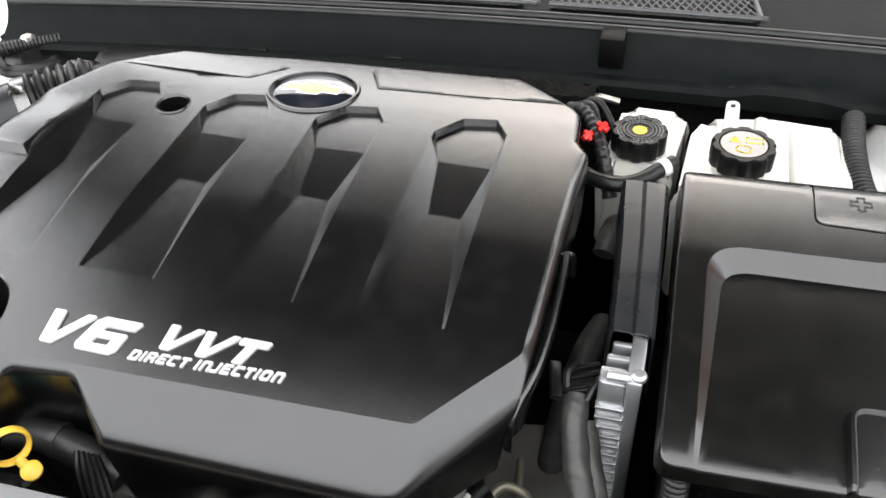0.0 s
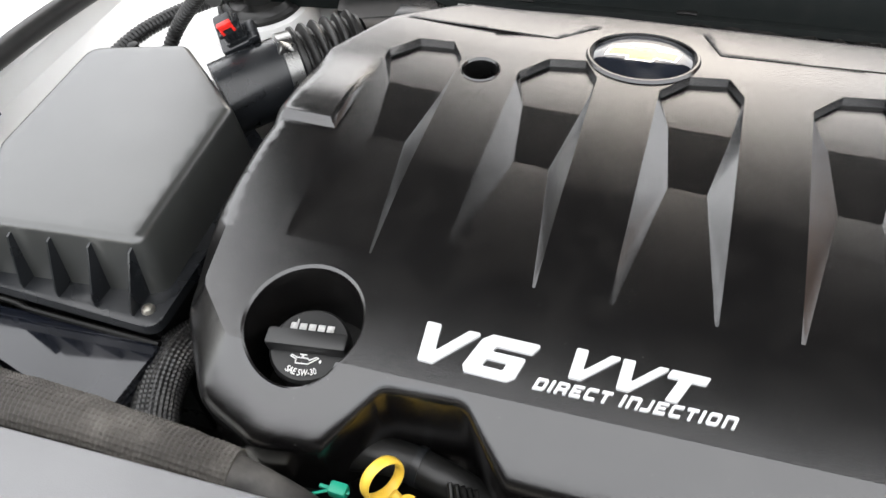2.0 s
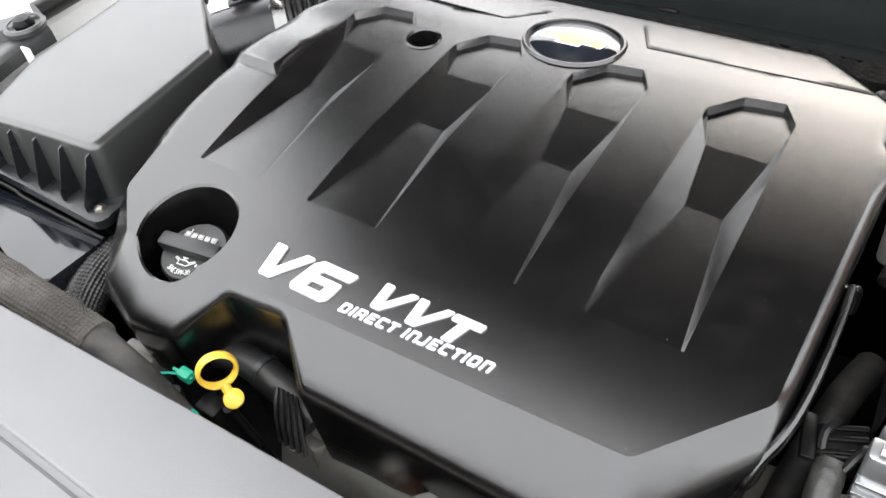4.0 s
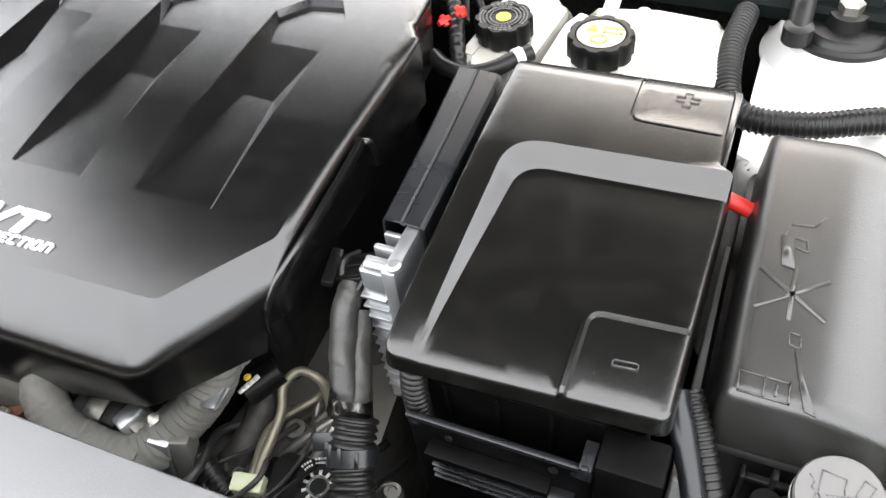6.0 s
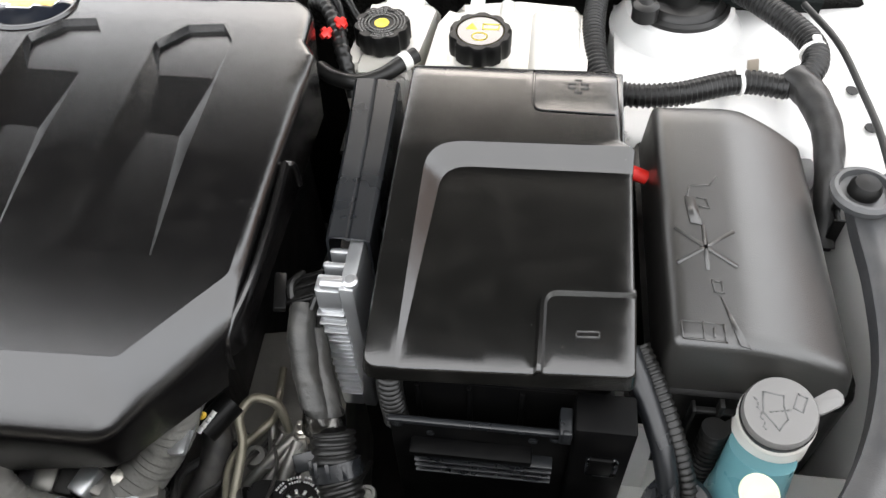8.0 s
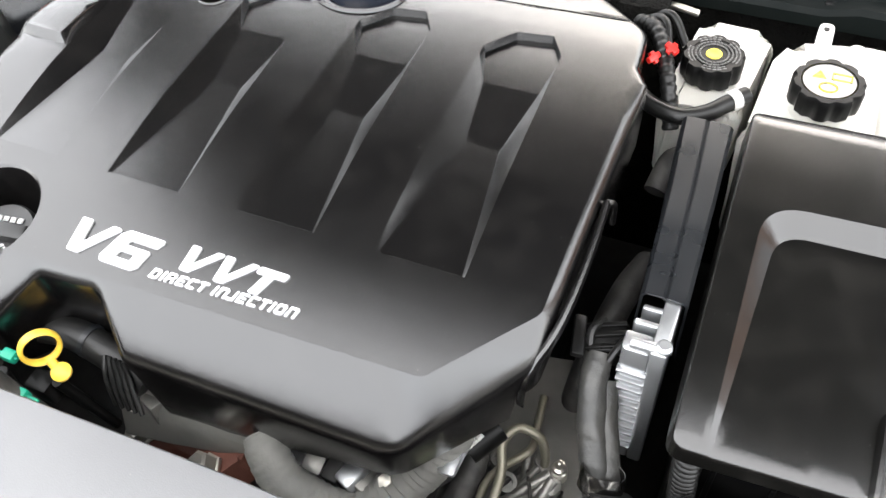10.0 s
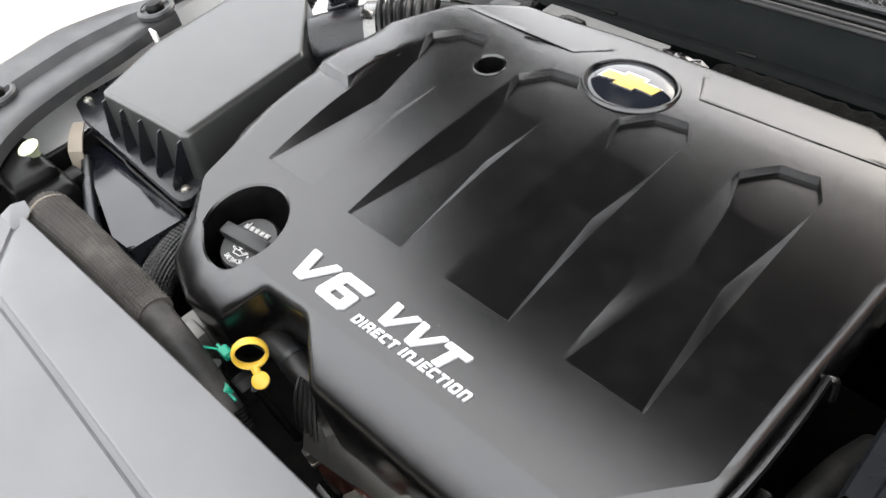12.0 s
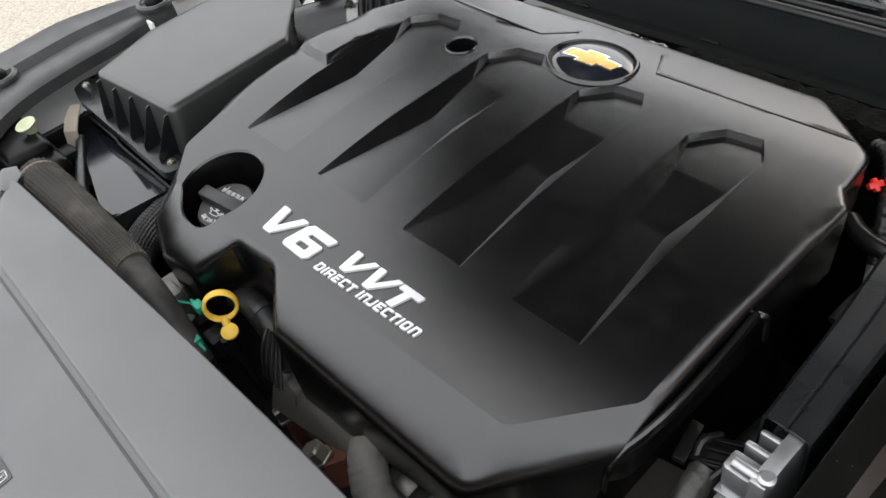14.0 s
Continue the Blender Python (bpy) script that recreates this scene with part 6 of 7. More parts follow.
dipstick = thing("dipstick", (-0.1, -0.29, -0.2), "yellow plastic oil dipstick ring handle", "dipstick")
bm = bmesh.new()
RM = Matrix.Translation((-0.104, -0.292, -0.074)) @ Vector((0, 0, 1)).rotation_difference(Vector((0.86, -0.48, 0.18))).to_matrix().to_4x4()
ring = [[bm.verts.new(RM @ Vector(((0.0155 + 0.0021 * math.cos(b)) * math.cos(a), (0.0155 + 0.0021 * math.cos(b)) * math.sin(a), 0.0048 * math.sin(b))))
         for b in [2 * math.pi * j / 12 for j in range(12)]] for a in [2 * math.pi * i / 40 for i in range(40)]]
for i in range(40):
    for j in range(12):
        bm.faces.new((ring[i][j], ring[(i + 1) % 40][j], ring[(i + 1) % 40][(j + 1) % 12], ring[i][(j + 1) % 12]))
part("ring", bm, YELLOW, dipstick)
bm = bmesh.new()
tube(bm, [(-0.096, -0.296, -0.084), (-0.090, -0.298, -0.089), (-0.085, -0.299, -0.096)], 0.0042, 12)
lathe(bm, [(0.0065, 0), (0.0085, 0.003), (0.0085, 0.006), (0.005, 0.008)], (-0.085, -0.299, -0.094), (0.3, -0.2, 1), sides=18)
part("neck", bm, YELLOW, dipstick)
bm = bmesh.new()
tube(bm, [(-0.088, -0.306, -0.098), (-0.085, -0.295, -0.2)], 0.005, 10)
part("tube", bm, BLACK, dipstick)

clip = thing("harness_clip", (-0.13, -0.3, -0.12), "green plastic harness clips on a thin wire", "clip")
bm = bmesh.new()
box(bm, (-0.142, -0.309, -0.092), (-0.128, -0.299, -0.082), 0.002, pose(0, 0, 0, 0, 0, 0))
box(bm, (-0.150, -0.306, -0.088), (-0.126, -0.303, -0.085), 0.001)
part("clip_upper", bm, GREEN, clip)
bm = bmesh.new()
box(bm, (-0.124, -0.331, -0.106), (-0.104, -0.322, -0.094), 0.002)
box(bm, (-0.130, -0.328, -0.101), (-0.092, -0.325, -0.098), 0.001)
part("clip_lower", bm, GREEN, clip)
bm = bmesh.new()
tube(bm, [(-0.168, -0.325, -0.088), (-0.155, -0.316, -0.083), (-0.140, -0.306, -0.085)], 0.0012, 6)
part("strap", bm, GREEN, clip)
bm = bmesh.new()
tube(bm, [(-0.145, -0.318, -0.10), (-0.140, -0.322, -0.13), (-0.12, -0.325, -0.18)], 0.008, 14, rib=0.001, pitch=0.005)
solo("small_conduit", bm, RUBBER, "thin black conduit beside the dipstick", "conduit")
bm = bmesh.new()
box(bm, (-0.122, -0.318, -0.13), (-0.098, -0.298, -0.105), 0.003)
solo("small_connector", bm, BLACK, "small black connector below the dipstick", "connector")
bm = bmesh.new()
tube(bm, [(-0.175, -0.268, -0.118), (-0.12, -0.260, -0.106), (-0.07, -0.264, -0.110), (-0.03, -0.27, -0.125)], 0.0145, 22, 0.003, jitter=0.05)
notch_hose = solo("black_hose", bm, RUBBER, "black rubber hose under the notch of the cover", "hose")
bm = bmesh.new()
tube(bm, [(-0.094, -0.2605, -0.1065), (-0.088, -0.261, -0.107)], 0.0158, 22)
part("band", bm, SATIN, notch_hose)
for k in range(5):
    bm = bmesh.new()
    tube(bm, [(-0.062 + 0.005 * k, -0.272, -0.094), (-0.056 + 0.006 * k, -0.286, -0.106 - 0.003 * k), (-0.052 + 0.007 * k, -0.296, -0.135)], 0.0022, 8)
    part("thin_wire", bm, RUBBER, notch_hose)
bm = bmesh.new()
box(bm, (-0.235, -0.335, -0.16), (-0.20, -0.29, -0.11), 0.004)
box(bm, (-0.215, -0.325, -0.13), (-0.185, -0.30, -0.10), 0.004)
solo("grey_bracket", bm, ALUDULL, "dull grey metal bracket in the shadow", "bracket")

# ---- right of the engine: gearbox pipes and housing ----
gearbox = thing("gearbox", (0.31, -0.2, -0.4), "dull cast aluminium gearbox housing with ribs", "gearbox")
bm = bmesh.new()
prism(bm, rounded([(0.20, -0.30), (0.225, -0.08), (0.335, -0.06), (0.352, -0.20), (0.36, -0.34), (0.22, -0.36)], 0.02), -0.45, -0.225, 0.015)
part("housing", bm, ALUDULL, gearbox)
for a, b, r in (((0.3105, -0.193), (0.272, -0.234), 0.0055), ((0.312, -0.196), (0.286, -0.240), 0.004), ((0.314, -0.197), (0.303, -0.242), 0.006), ((0.286, -0.176), (0.289, -0.204), 0.004), ((0.300, -0.190), (0.283, -0.214), 0.0035)):
    bm = bmesh.new()
    tube(bm, [(*b, -0.226), (b[0] * 0.5 + a[0] * 0.5, b[1] * 0.5 + a[1] * 0.5, -0.214), (*a, -0.206)], r, 10, 0.006)
    part("rib", bm, ALUDULL, gearbox)
bm = bmesh.new()
lathe(bm, [(0.0075, -0.020), (0.0075, -0.006), (0.0060, -0.005), (0.0060, 0.0), (0.0034, 0.001), (0.0024, 0.010), (0.001, 0.0105)], (0.3170, -0.188, -0.195), sides=16)
part("stud", bm, STEEL, gearbox)
bm = bmesh.new()
prism(bm, rounded([(0.290, -0.182), (0.302, -0.173), (0.318, -0.182), (0.324, -0.206), (0.315, -0.214), (0.306, -0.198)], 0.005), -0.214, -0.205, 0.002)
part("pipe_bracket", bm, ALUDULL, gearbox)
cast = random.Random(12)
for k in range(16):
    x, y = 0.235 + 0.15 * cast.random(), -0.335 + 0.155 * cast.random()
    bm = bmesh.new()
    r = 0.006 + 0.007 * cast.random()
    h = 0.006 + 0.016 * cast.random()
    lathe(bm, [(r, -0.01), (r, h * 0.6), (r * 0.85, h), (r * 0.5, h), (r * 0.45, h - 0.003), (0.001, h - 0.003)], (x, y, -0.227), (cast.uniform(-0.3, 0.3), cast.uniform(-0.5, 0.1), 1), sides=14)
    part("boss", bm, ALUDULL if k % 3 else STEEL, gearbox)
for k in range(9):
    x, y, a = 0.225 + 0.16 * cast.random(), -0.345 + 0.16 * cast.random(), cast.uniform(0.2, 1.9)
    bm = bmesh.new()
    box(bm, (-0.026, -0.0016, -0.01), (0.026, 0.0016, 0.012), 0.001, pose(x, y, -0.224, 0, cast.uniform(-8, 8), math.degrees(a)))
    part("web", bm, ALUDULL, gearbox)
bm = bmesh.new()
tube(bm, [(0.2800, -0.290, -0.205), (0.2765, -0.262, -0.192), (0.2745, -0.217, -0.180), (0.2680, -0.195, -0.170), (0.2770, -0.179, -0.165), (0.2960, -0.179, -0.170), (0.3030, -0.185, -0.186), (0.3030, -0.186, -0.210)], 0.0042, 14, 0.002)
solo("steel_pipe", bm, PIPE, "olive plated steel pipe bent over the gearbox", "pipe")
bm = bmesh.new()
tube(bm, [(0.2740, -0.290, -0.210), (0.2695, -0.265, -0.200), (0.2625, -0.2395, -0.200), (0.2620, -0.222, -0.200), (0.2690, -0.203, -0.204), (0.2880, -0.180, -0.200), (0.2850, -0.153, -0.208), (0.2800, -0.120, -0.215)], 0.0038, 14, 0.003)
solo("steel_pipe", bm, PIPE, "olive plated steel pipe running past the gearbox", "pipe")

trans = thing("gearbox_fill_cap", (0.325, -0.26, -0.24), "squared black cap with a white gear symbol", "filler cap")
bm = bmesh.new()
prism(bm, rounded([(0.284, -0.247), (0.296, -0.240), (0.340, -0.238), (0.362, -0.252), (0.366, -0.304), (0.300, -0.306)], 0.007, 4), -0.222, -0.192, 0.003)
cap = part("cap", bm, BLACK, trans)
bm = bmesh.new()
outline_strip(bm, ellipse(0.331, -0.259, 0.0085, n=20), -0.192, 0.0022, 0.0006)
for k in range(10):
    a = 2 * math.pi * k / 10
    outline_strip(bm, [(0.331 + 0.0095 * math.cos(a), -0.259 + 0.0095 * math.sin(a)), (0.331 + 0.0125 * math.cos(a), -0.259 + 0.0125 * math.sin(a))], -0.192, 0.0026, 0.0006, False)
part("gear_print", bm, SYMBOL, cap, "white printed gear symbol")
bm = bmesh.new()
for r0 in (0.0235, 0.0195):
    for k in range(22):
        a0, a1 = radians(20 + k * 6.4), radians(20 + k * 6.4 + 4.2)
        if k % 6 == 5:
            continue
        prism(bm, [(0.331 + r * math.cos(a), -0.257 + r * math.sin(a)) for r, a in ((r0 - 0.0018, a0), (r0, a0), (r0, a1), (r0 - 0.0018, a1))], -0.1925, -0.1913)
part("print_arc", bm, SYMBOL, cap, "arc of small white print")
bm = bmesh.new()
box(bm, (0.278, -0.275, -0.215), (0.300, -0.245, -0.195), 0.004)
part("bracket_arm", bm, BLACK, trans)

# hoses behind, between cover and reservoirs
bm = bmesh.new()
tube(bm, [(0.284, 0.139, -0.058), (0.303, 0.124, -0.056), (0.328, 0.117, -0.055), (0.350, 0.126, -0.053), (0.366, 0.143, -0.051), (0.380, 0.158, -0.050)], 0.0082, 18, 0.003)
hose = solo("vacuum_hose", bm, RUBBER, "black rubber hose curving to the coolant tank", "hose")
bm = bmesh.new()
tube(bm, [(0.367, 0.1445, -0.051), (0.373, 0.151, -0.0505)], 0.0096, 16)
part("hose_clamp", bm, TIE, hose, "white clamp band")
bm = bmesh.new()
tube(bm, [(0.262, 0.222, -0.040), (0.281, 0.203, -0.030), (0.297, 0.174, -0.034), (0.310, 0.142, -0.044), (0.322, 0.118, -0.075)], 0.0075, 16, rib=0.0009, pitch=0.009)
line = solo("purge_line", bm, RUBBER, "black corrugated line with red clips behind the cover", "hose")
for m in (pose(0.304, 0.170, -0.024, 20, 10, -30), pose(0.290, 0.160, -0.030, 40, 0, 60)):
    bm = bmesh.new()
    box(bm, (-0.007, -0.003, -0.003), (0.007, 0.003, 0.003), 0.001, m)
    box(bm, (-0.0025, -0.006, -0.0025), (0.0025, 0.006, 0.0025), 0.001, m)
    part("clip", bm, RED, line, "red plastic clip")
bm = bmesh.new()
tube(bm, [(0.255, 0.235, -0.05), (0.285, 0.225, -0.035), (0.30, 0.19, -0.05)], 0.004, 10)
tube(bm, [(0.262, 0.24, -0.05), (0.29, 0.235, -0.035), (0.312, 0.21, -0.05)], 0.004, 10)
solo("looped_hose", bm, RUBBER, "thin black hose looping twice behind the cover", "hose")
bm = bmesh.new()
tube(bm, [(0.335, 0.03, -0.17), (0.324, -0.02, -0.16), (0.312, -0.08, -0.19), (0.305, -0.12, -0.25)], 0.014, 16, 0.006)
tube(bm, [(0.325, 0.06, -0.10), (0.33, 0.09, -0.09), (0.335, 0.12, -0.11)], 0.011, 14, 0.006)
solo("lower_hose", bm, DUSTY, "dusty black hose deep beside the engine", "hose")

# foil, insulation and pipes behind the cover
bm = bmesh.new()
rows = []
r2 = random.Random(7)
for i in range(22):
    x = -0.066 + i * 0.0048
    k = i / 21
    top = -0.038 + 0.008 * math.sin(3.1 * (1 - k)) + 0.004 * noise.noise(Vector((x * 90, 0, 0)))
    rows.append([(x, 0.233 + 0.003 * noise.noise(Vector((x * 120, 1, 0))), -0.055), (x, 0.239 + 0.004 * noise.noise(Vector((x * 110, 2, 0))), top - 0.010), (x + 0.002, 0.246 + 0.004 * noise.noise(Vector((x * 100, 3, 0))), top), (x, 0.251, top + 0.001), (x, 0.258 + 0.003 * noise.noise(Vector((x * 130, 4, 0))), top - 0.008)])
sheet(bm, rows, 0.0008)
solo("foil_shield", bm, FOIL, "crumpled silver foil heat shield behind the cover", "heat shield")
bm = bmesh.new()
rows = []
for i in range(40):
    x = 0.02 + i * 0.0068
    rows.append([(x, 0.226 + 0.003 * r2.random(), -0.06), (x, 0.236 + 0.004 * r2.random(), -0.036 + 0.004 * r2.random()), (x, 0.258 + 0.005 * r2.random(), -0.036 + 0.007 * r2.random()), (x, 0.285, -0.05 + 0.006 * r2.random()), (x, 0.305, -0.075)])
sheet(bm, rows, 0.002)
solo("insulation_mat", bm, FIBRE, "ragged dark insulation mat behind the cover", "insulation")
bm = bmesh.new()
sheet(bm, [[(x, 0.236, -0.085), (x, 0.250, -0.066), (x, 0.266, -0.060), (x, 0.292, -0.060)] for x in (-0.240, -0.20, -0.15, -0.10, -0.060)], 0.002)
solo("grey_shield", bm, PALEGREY, "pale grey metal shield behind the engine", "shield")
bm = bmesh.new()
tube(bm, [(-0.20, 0.245, -0.058), (-0.185, 0.252, -0.050), (-0.160, 0.252, -0.050)], 0.012, 16, rib=0.0014, pitch=0.005)
tube(bm, [(-0.165, 0.252, -0.050), (-0.10, 0.240, -0.046), (-0.03, 0.236, -0.045)], 0.008, 14, 0.005)
solo("rear_loom", bm, RUBBER, "black loom crossing behind the cover", "wiring loom")
bm = bmesh.new()
prism(bm, rounded([(-0.37, 0.225), (-0.27, 0.245), (-0.245, 0.29), (-0.39, 0.29)], 0.02), -0.13, -0.055, 0.008)
solo("plenum", bm, BLACK, "dark grey plenum box at the rear corner", "plenum")
bm = bmesh.new()
box(bm, (-0.30, 0.236, -0.058), (-0.262, 0.26, -0.047), 0.003, pose(0, 0, 0, 0, 0, 0))
solo("rear_sensor", bm, SATIN, "small black sensor on the plenum", "sensor")

# thin lines and wires in the dark beside the gearbox
wires = random.Random(21)
for k in range(7):
    x, y, z = 0.225 + 0.02 * k, -0.315 + 0.02 * wires.random(), -0.205 + 0.03 * wires.random()
    bm = bmesh.new()
    tube(bm, [(x, y, z), (x + wires.uniform(-0.01, 0.02), y + 0.03, z + 0.012 * wires.random()), (x + wires.uniform(-0.01, 0.03), y + 0.07, z - 0.01), (x + wires.uniform(0.0, 0.04), y + 0.11, z - 0.03)], wires.choice((0.0018, 0.0026, 0.0042)), 8, 0.006)
    solo("engine_wire", bm, wires.choice((RUBBER, TAPE, RUBBER, DUSTY)), "thin black wire beside the gearbox", "wire", "engine wires")

# ---- harness over the strut tower ----
loom = thing("main_loom", (0.7, 0.15, -0.1), "black corrugated wiring loom with white ties and taped end", "wiring loom")
bm = bmesh.new()
tube(bm, [(0.562, 0.290, -0.062), (0.558, 0.225, -0.062), (0.566, 0.160, -0.068), (0.590, 0.138, -0.070), (0.640, 0.140, -0.068), (0.700, 0.160, -0.066), (0.748, 0.158, -0.068)], 0.0115, 18, rib=0.0013, pitch=0.0052)
part("conduit", bm, RUBBER, loom)
bm = bmesh.new()
tube(bm, [(0.690, 0.330, -0.060), (0.735, 0.275, -0.055), (0.772, 0.225, -0.058), (0.776, 0.190, -0.060), (0.760, 0.160, -0.064)], 0.0125, 18, rib=0.0013, pitch=0.0052)
part("conduit", bm, RUBBER, loom)
bm = bmesh.new()
tube(bm, [(0.752, 0.168, -0.064), (0.766, 0.140, -0.064), (0.774, 0.095, -0.068), (0.772, 0.045, -0.085), (0.770, 0.0, -0.12)], 0.0140, 22, 0.003, jitter=0.12, taper=(1.15, 0.75))
part("tape_wrap", bm, TAPE, loom, "grey cloth tape wrap")
for p, q, r in (((0.698, 0.1593, -0.066), (0.701, 0.1602, -0.066), 0.0134), ((0.7748, 0.206, -0.059), (0.7753, 0.2035, -0.0592), 0.0140)):
    bm = bmesh.new()
    tube(bm, [p, q], r, 20)
    box(bm, (p[0] - 0.004, p[1] - 0.004, p[2] + r - 0.001), (p[0] + 0.004, p[1] + 0.004, p[2] + r + 0.003), 0.001)
    part("cable_tie", bm, TIE, loom, "white nylon cable tie")
bm = bmesh.new()
lathe(bm, [(0.010, -0.008), (0.010, 0.004), (0.008, 0.005), (0.007, -0.002), (0.003, -0.002), (0.003, 0.006), (0.001, 0.006)], (0.694, 0.188, -0.092), sides=20)
solo("white_stud", bm, TIE, "white plastic stud on the strut tower", "stud")
bm = bmesh.new()
box(bm, (-0.006, -0.002, 0.0), (0.006, 0.002, 0.026), 0.001, pose(0.726, 0.200, -0.100, -25, 0, 20))
solo("paper_tag", bm, CARD, "small tan tag standing by the loom", "tag")
bm = bmesh.new()
tube(bm, [(0.775, 0.275, -0.052), (0.800, 0.215, -0.055), (0.812, 0.150, -0.060), (0.818, 0.09, -0.062), (0.818, 0.02, -0.066)], 0.0035, 10, 0.006)
solo("release_cable", bm, RUBBER, "thin black release cable along the wing", "cable")
bm = bmesh.new()
tube(bm, [(0.612, 0.335, -0.05), (0.612, 0.29, -0.045), (0.612, 0.262, -0.06)], 0.011, 16, 0.004)
lathe(bm, [(0.014, 0), (0.014, 0.016), (0.010, 0.018)], (0.612, 0.262, -0.068), sides=18)
solo("rubber_plug", bm, RUBBER, "black rubber plug beside the strut mount", "plug")
for x, y in ((0.822, 0.190), (0.830, 0.135)):
    bm = bmesh.new()
    lathe(bm, [(0.0065, 0), (0.0065, 0.001)], (x, y, -0.0940), (0.05, 0, 1), sides=18)
    solo("panel_hole", bm, BLACK, "dark round hole in the white wing flange", "hole", "wing holes")
for x, y in ((-0.655, 0.02), (-0.640, 0.07)):
    bm = bmesh.new()
    lathe(bm, [(0.0065, 0), (0.0065, 0.001)], (x, y, -0.1025), (0, 0, 1), sides=18)
    solo("panel_hole", bm, BLACK, "dark round hole in the white wing flange", "hole", "wing holes")

wing_trim("wing_trim", [(0.772, 0.022), (0.770, -0.03), (0.770, -0.09), (0.762, -0.16), (0.738, -0.23), (0.700, -0.29), (0.635, -0.36)],
          [(0.838, 0.016), (0.855, -0.04), (0.862, -0.10), (0.862, -0.18), (0.855, -0.27), (0.83, -0.35), (0.78, -0.45)], -0.045, [(0.776, -0.006, -0.036), (0.820, -0.012, -0.036)])
bm = bmesh.new()
lathe(bm, [(0.026, 0.0), (0.024, -0.004), (0.018, -0.012), (0.001, -0.013)], (0.806, -0.225, -0.028), (0.1, -0.2, 1), sides=32)
solo("trim_dimple", bm, TRIM, "round dimple moulded in the wing trim", "wing trim")

# black earth leads beside the battery
lead = thing("earth_lead", (0.6, -0.2, -0.15), "pair of black battery leads dropping to a terminal", "cable")
bm = bmesh.new()
tube(bm, [(0.585, -0.165, -0.055), (0.597, -0.190, -0.070), (0.614, -0.225, -0.095), (0.622, -0.255, -0.125), (0.622, -0.28, -0.17)], 0.0085, 16, 0.004)
part("lead", bm, SATIN, lead)
bm = bmesh.new()
tube(bm, [(0.594, -0.160, -0.058), (0.608, -0.185, -0.072), (0.626, -0.220, -0.098), (0.638, -0.250, -0.13), (0.640, -0.28, -0.18)], 0.0075, 16, rib=0.0008, pitch=0.005)
part("sleeved_lead", bm, RUBBER, lead)
bm = bmesh.new()
lathe(bm, [(0.026, -0.004), (0.027, 0.008), (0.023, 0.011), (0.016, 0.008), (0.015, -0.004)], (0.628, -0.256, -0.128), (0.1, -0.3, 1), sides=28)
part("terminal_ring", bm, SATIN, lead, "black clamp ring")
bm = bmesh.new()
tube(bm, [(0.615, -0.275, -0.15), (0.58, -0.285, -0.15), (0.54, -0.30, -0.16), (0.50, -0.32, -0.18)], 0.012, 16, 0.004)
part("braid_lead", bm, BRAID, lead, "woven black sleeve")
bm = bmesh.new()
tube(bm, [(0.655, -0.200, -0.10), (0.655, -0.205, -0.14), (0.66, -0.21, -0.20)], 0.010, 14, rib=0.001, pitch=0.006)
tube(bm, [(0.668, -0.198, -0.10), (0.672, -0.20, -0.13), (0.676, -0.205, -0.18)], 0.007, 12)
solo("fuse_box_loom", bm, RUBBER, "black wires dropping from the fuse box", "wiring")

# ---- cowl details ----
def grille(x0, x1, slant):
    """A crosshatch intake grille let into the upper cowl, with its frame and dark backing."""
    def place(u, v):
        x = x0 + u * (x1 - x0 - slant * v)
        y = lip_y(x) + 0.080 + v * 0.12
        return Vector((x, y, -0.005 + v * 0.022))

    b = bmesh.new()
    count = round((x1 - x0) / 0.010)
    for k in range(-9, count + 1):
        for s in (1, -1):
            pts = []
            for j in range(9):
                v = j / 8
                u = (k + s * 9 * v + (0 if s > 0 else 9)) / count
                if 0 <= u <= 1:
                    pts.append(place(u, v))
            if len(pts) > 1:
                tube(b, [pts[0], pts[-1]], 0.0010, 5, 0.05)
    tagged(part("mesh", b, TRIM, cowl, "open crosshatch intake mesh"), kind="stuff")
    b = bmesh.new()
    sheet(b, [[place(i / 12, v) - Vector((0, 0, 0.006)) for v in (0, 1)] for i in range(13)])
    part("mesh_backing", b, BLACK, cowl)
    b = bmesh.new()
    tube(b, [place(0, 0), place(0.5, 0), place(1, 0), place(1, 0.03), place(1, 0.5), place(1, 1)], 0.0032, 8)
    part("mesh_frame", b, TRIM, cowl)


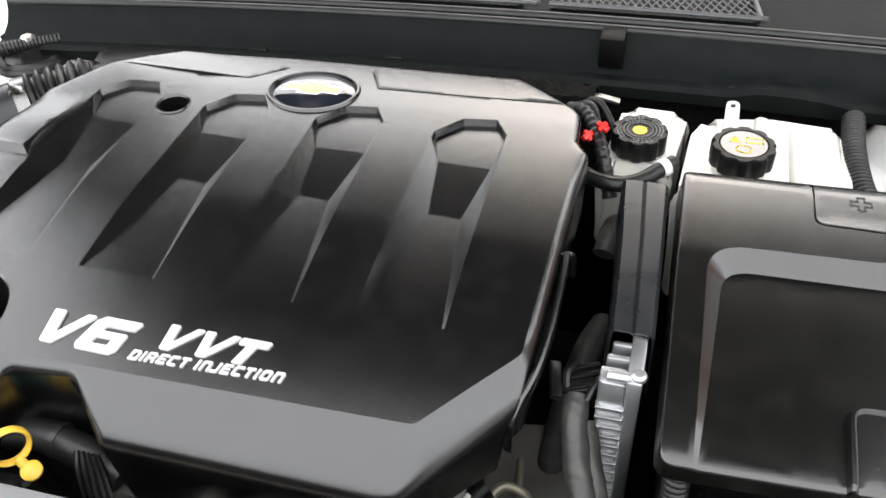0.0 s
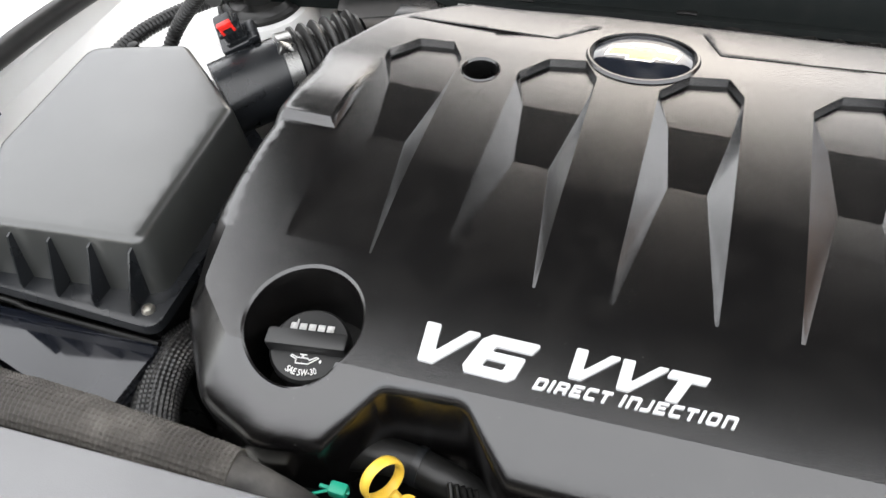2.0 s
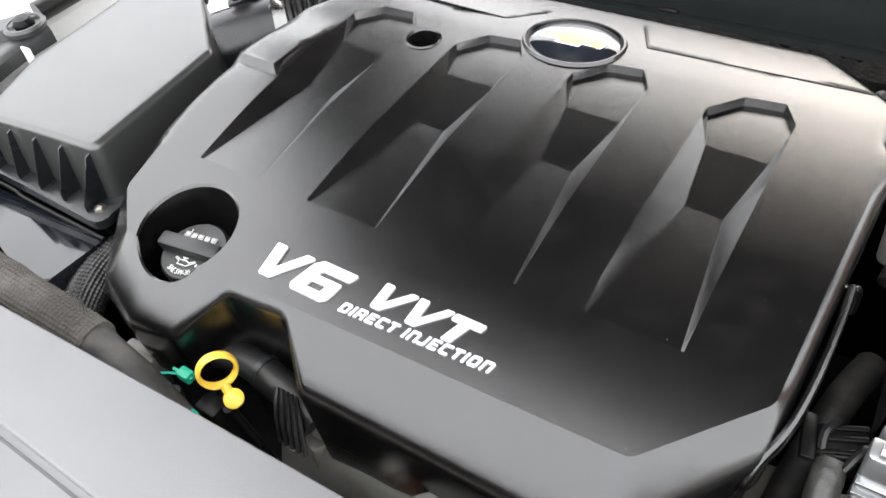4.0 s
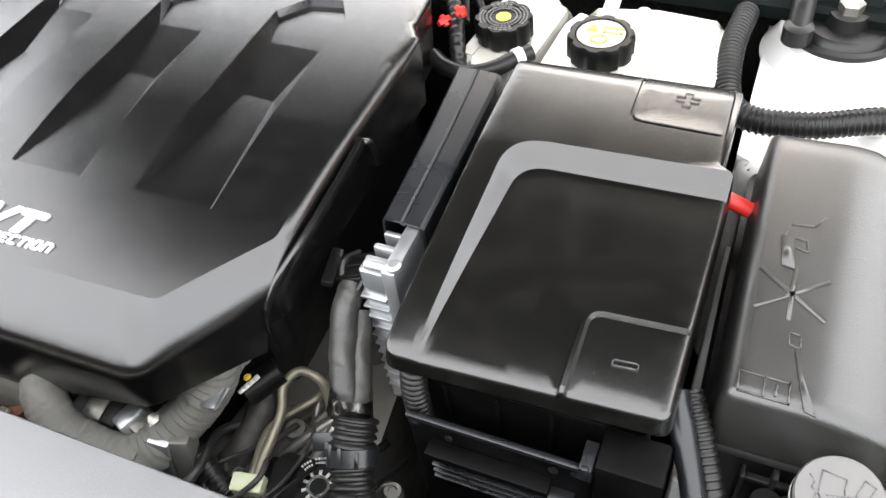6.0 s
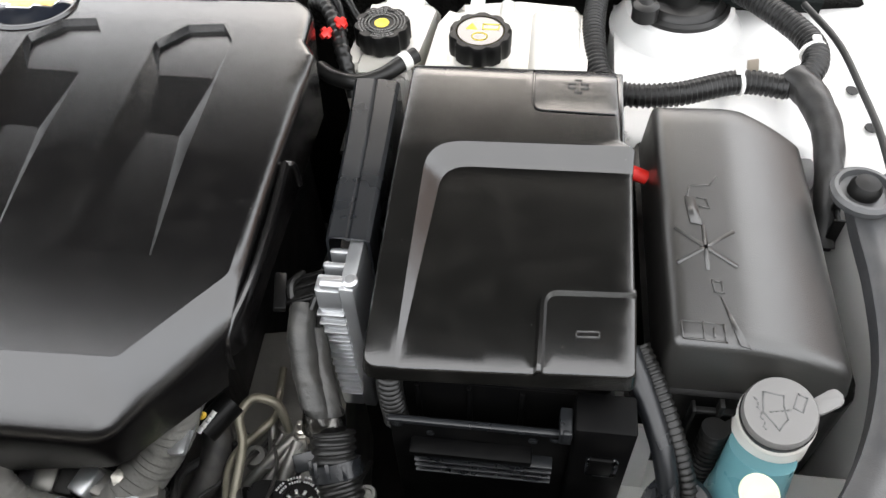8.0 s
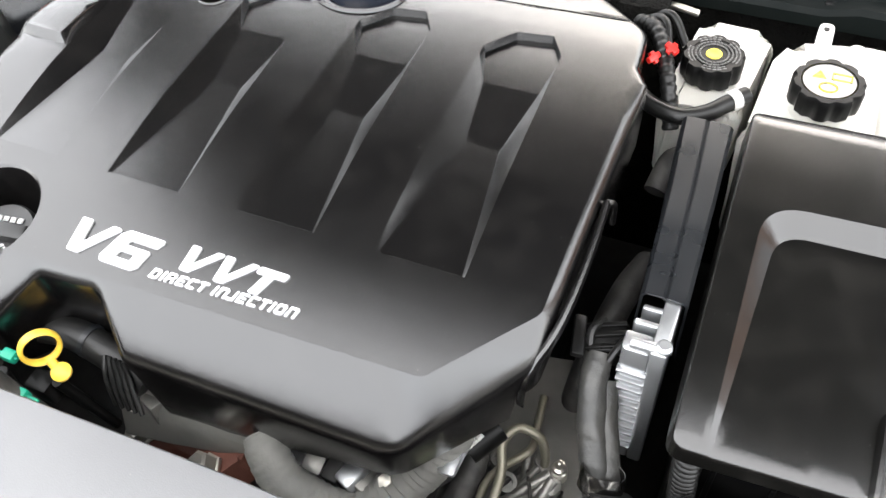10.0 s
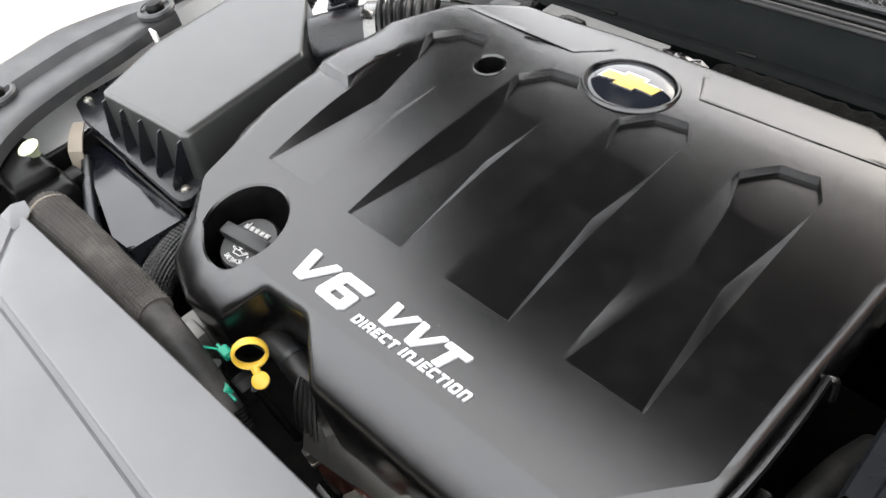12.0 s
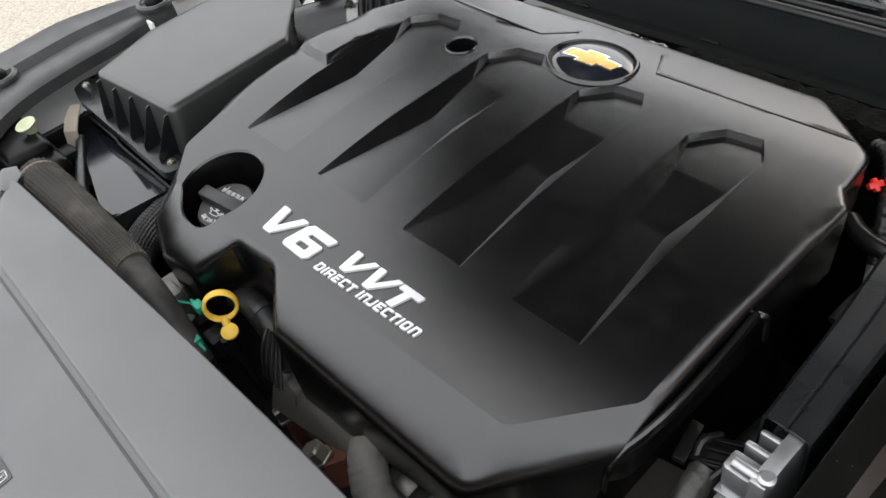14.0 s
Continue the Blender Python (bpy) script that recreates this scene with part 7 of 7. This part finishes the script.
grille(-0.30, 0.175, 0.075)
grille(0.205, 0.455, 0.03)
bm = bmesh.new()
box(bm, (0.277, 0.330, -0.050), (0.306, 0.362, -0.012), 0.002, None)
part("patch", bm, TRAYBLACK, cowl, "square black foam patch")
for x in (-0.165, 0.02, 0.44):
    bm = bmesh.new()
    y = lip_y(x)
    box(bm, (x - 0.012, y + 0.006, -0.060), (x + 0.012, y + 0.016, -0.055), 0.002)
    part("clip", bm, BLACK, cowl)
bm = bmesh.new()
tube(bm, [(0.255, 0.285, -0.062), (0.285, 0.283, -0.060), (0.31, 0.285, -0.066)], 0.004, 10)
solo("brake_pipe", bm, STEEL, "short bright pipe below the cowl lip", "pipe")

for pts in ([(-0.109, 0.333), (-0.095, 0.337), (-0.068, 0.330), (-0.016, 0.323)], [(0.007, 0.323), (0.038, 0.325)], [(-0.265, 0.321), (-0.249, 0.325), (-0.233, 0.325)]):
    bm = bmesh.new()
    tube(bm, [(x, y, -0.0505 + (y - lip_y(x) - 0.026) * 0.7) for x, y in pts], 0.0011, 6)
    part("moulded_line", bm, SATIN, cowl)

# ---- body and grommet bracket beside the tray ----
bm = bmesh.new()
sheet(bm, [[(0.596, -0.205, -0.10), (0.598, -0.212, -0.20), (0.602, -0.235, -0.30)], [(0.612, -0.205, -0.10), (0.614, -0.212, -0.20), (0.618, -0.235, -0.30)]], 0.003)
solo("body_flange", bm, WHITE, "white painted body flange beside the battery tray", "car body", kind="structure")
bracket = thing("grommet_bracket", (0.645, -0.235, -0.18), "worn silver bracket ring round the battery lead", "bracket")
bm = bmesh.new()
ring = [[bm.verts.new((0.640 + (0.017 + 0.006 * math.cos(b)) * math.cos(a), -0.238 + (0.017 + 0.006 * math.cos(b)) * math.sin(a), -0.165 + 0.004 * math.sin(b))) for b in [2 * math.pi * j / 10 for j in range(10)]] for a in [2 * math.pi * i / 32 for i in range(32)]]
for i in range(32):
    for j in range(10):
        bm.faces.new((ring[i][j], ring[(i + 1) % 32][j], ring[(i + 1) % 32][(j + 1) % 10], ring[i][(j + 1) % 10]))
part("ring", bm, STEEL, bracket)
bm = bmesh.new()
prism(bm, rounded([(0.592, -0.262), (0.630, -0.262), (0.634, -0.245), (0.626, -0.232), (0.600, -0.240)], 0.004), -0.170, -0.160, 0.002)
part("plate", bm, SATIN, bracket)
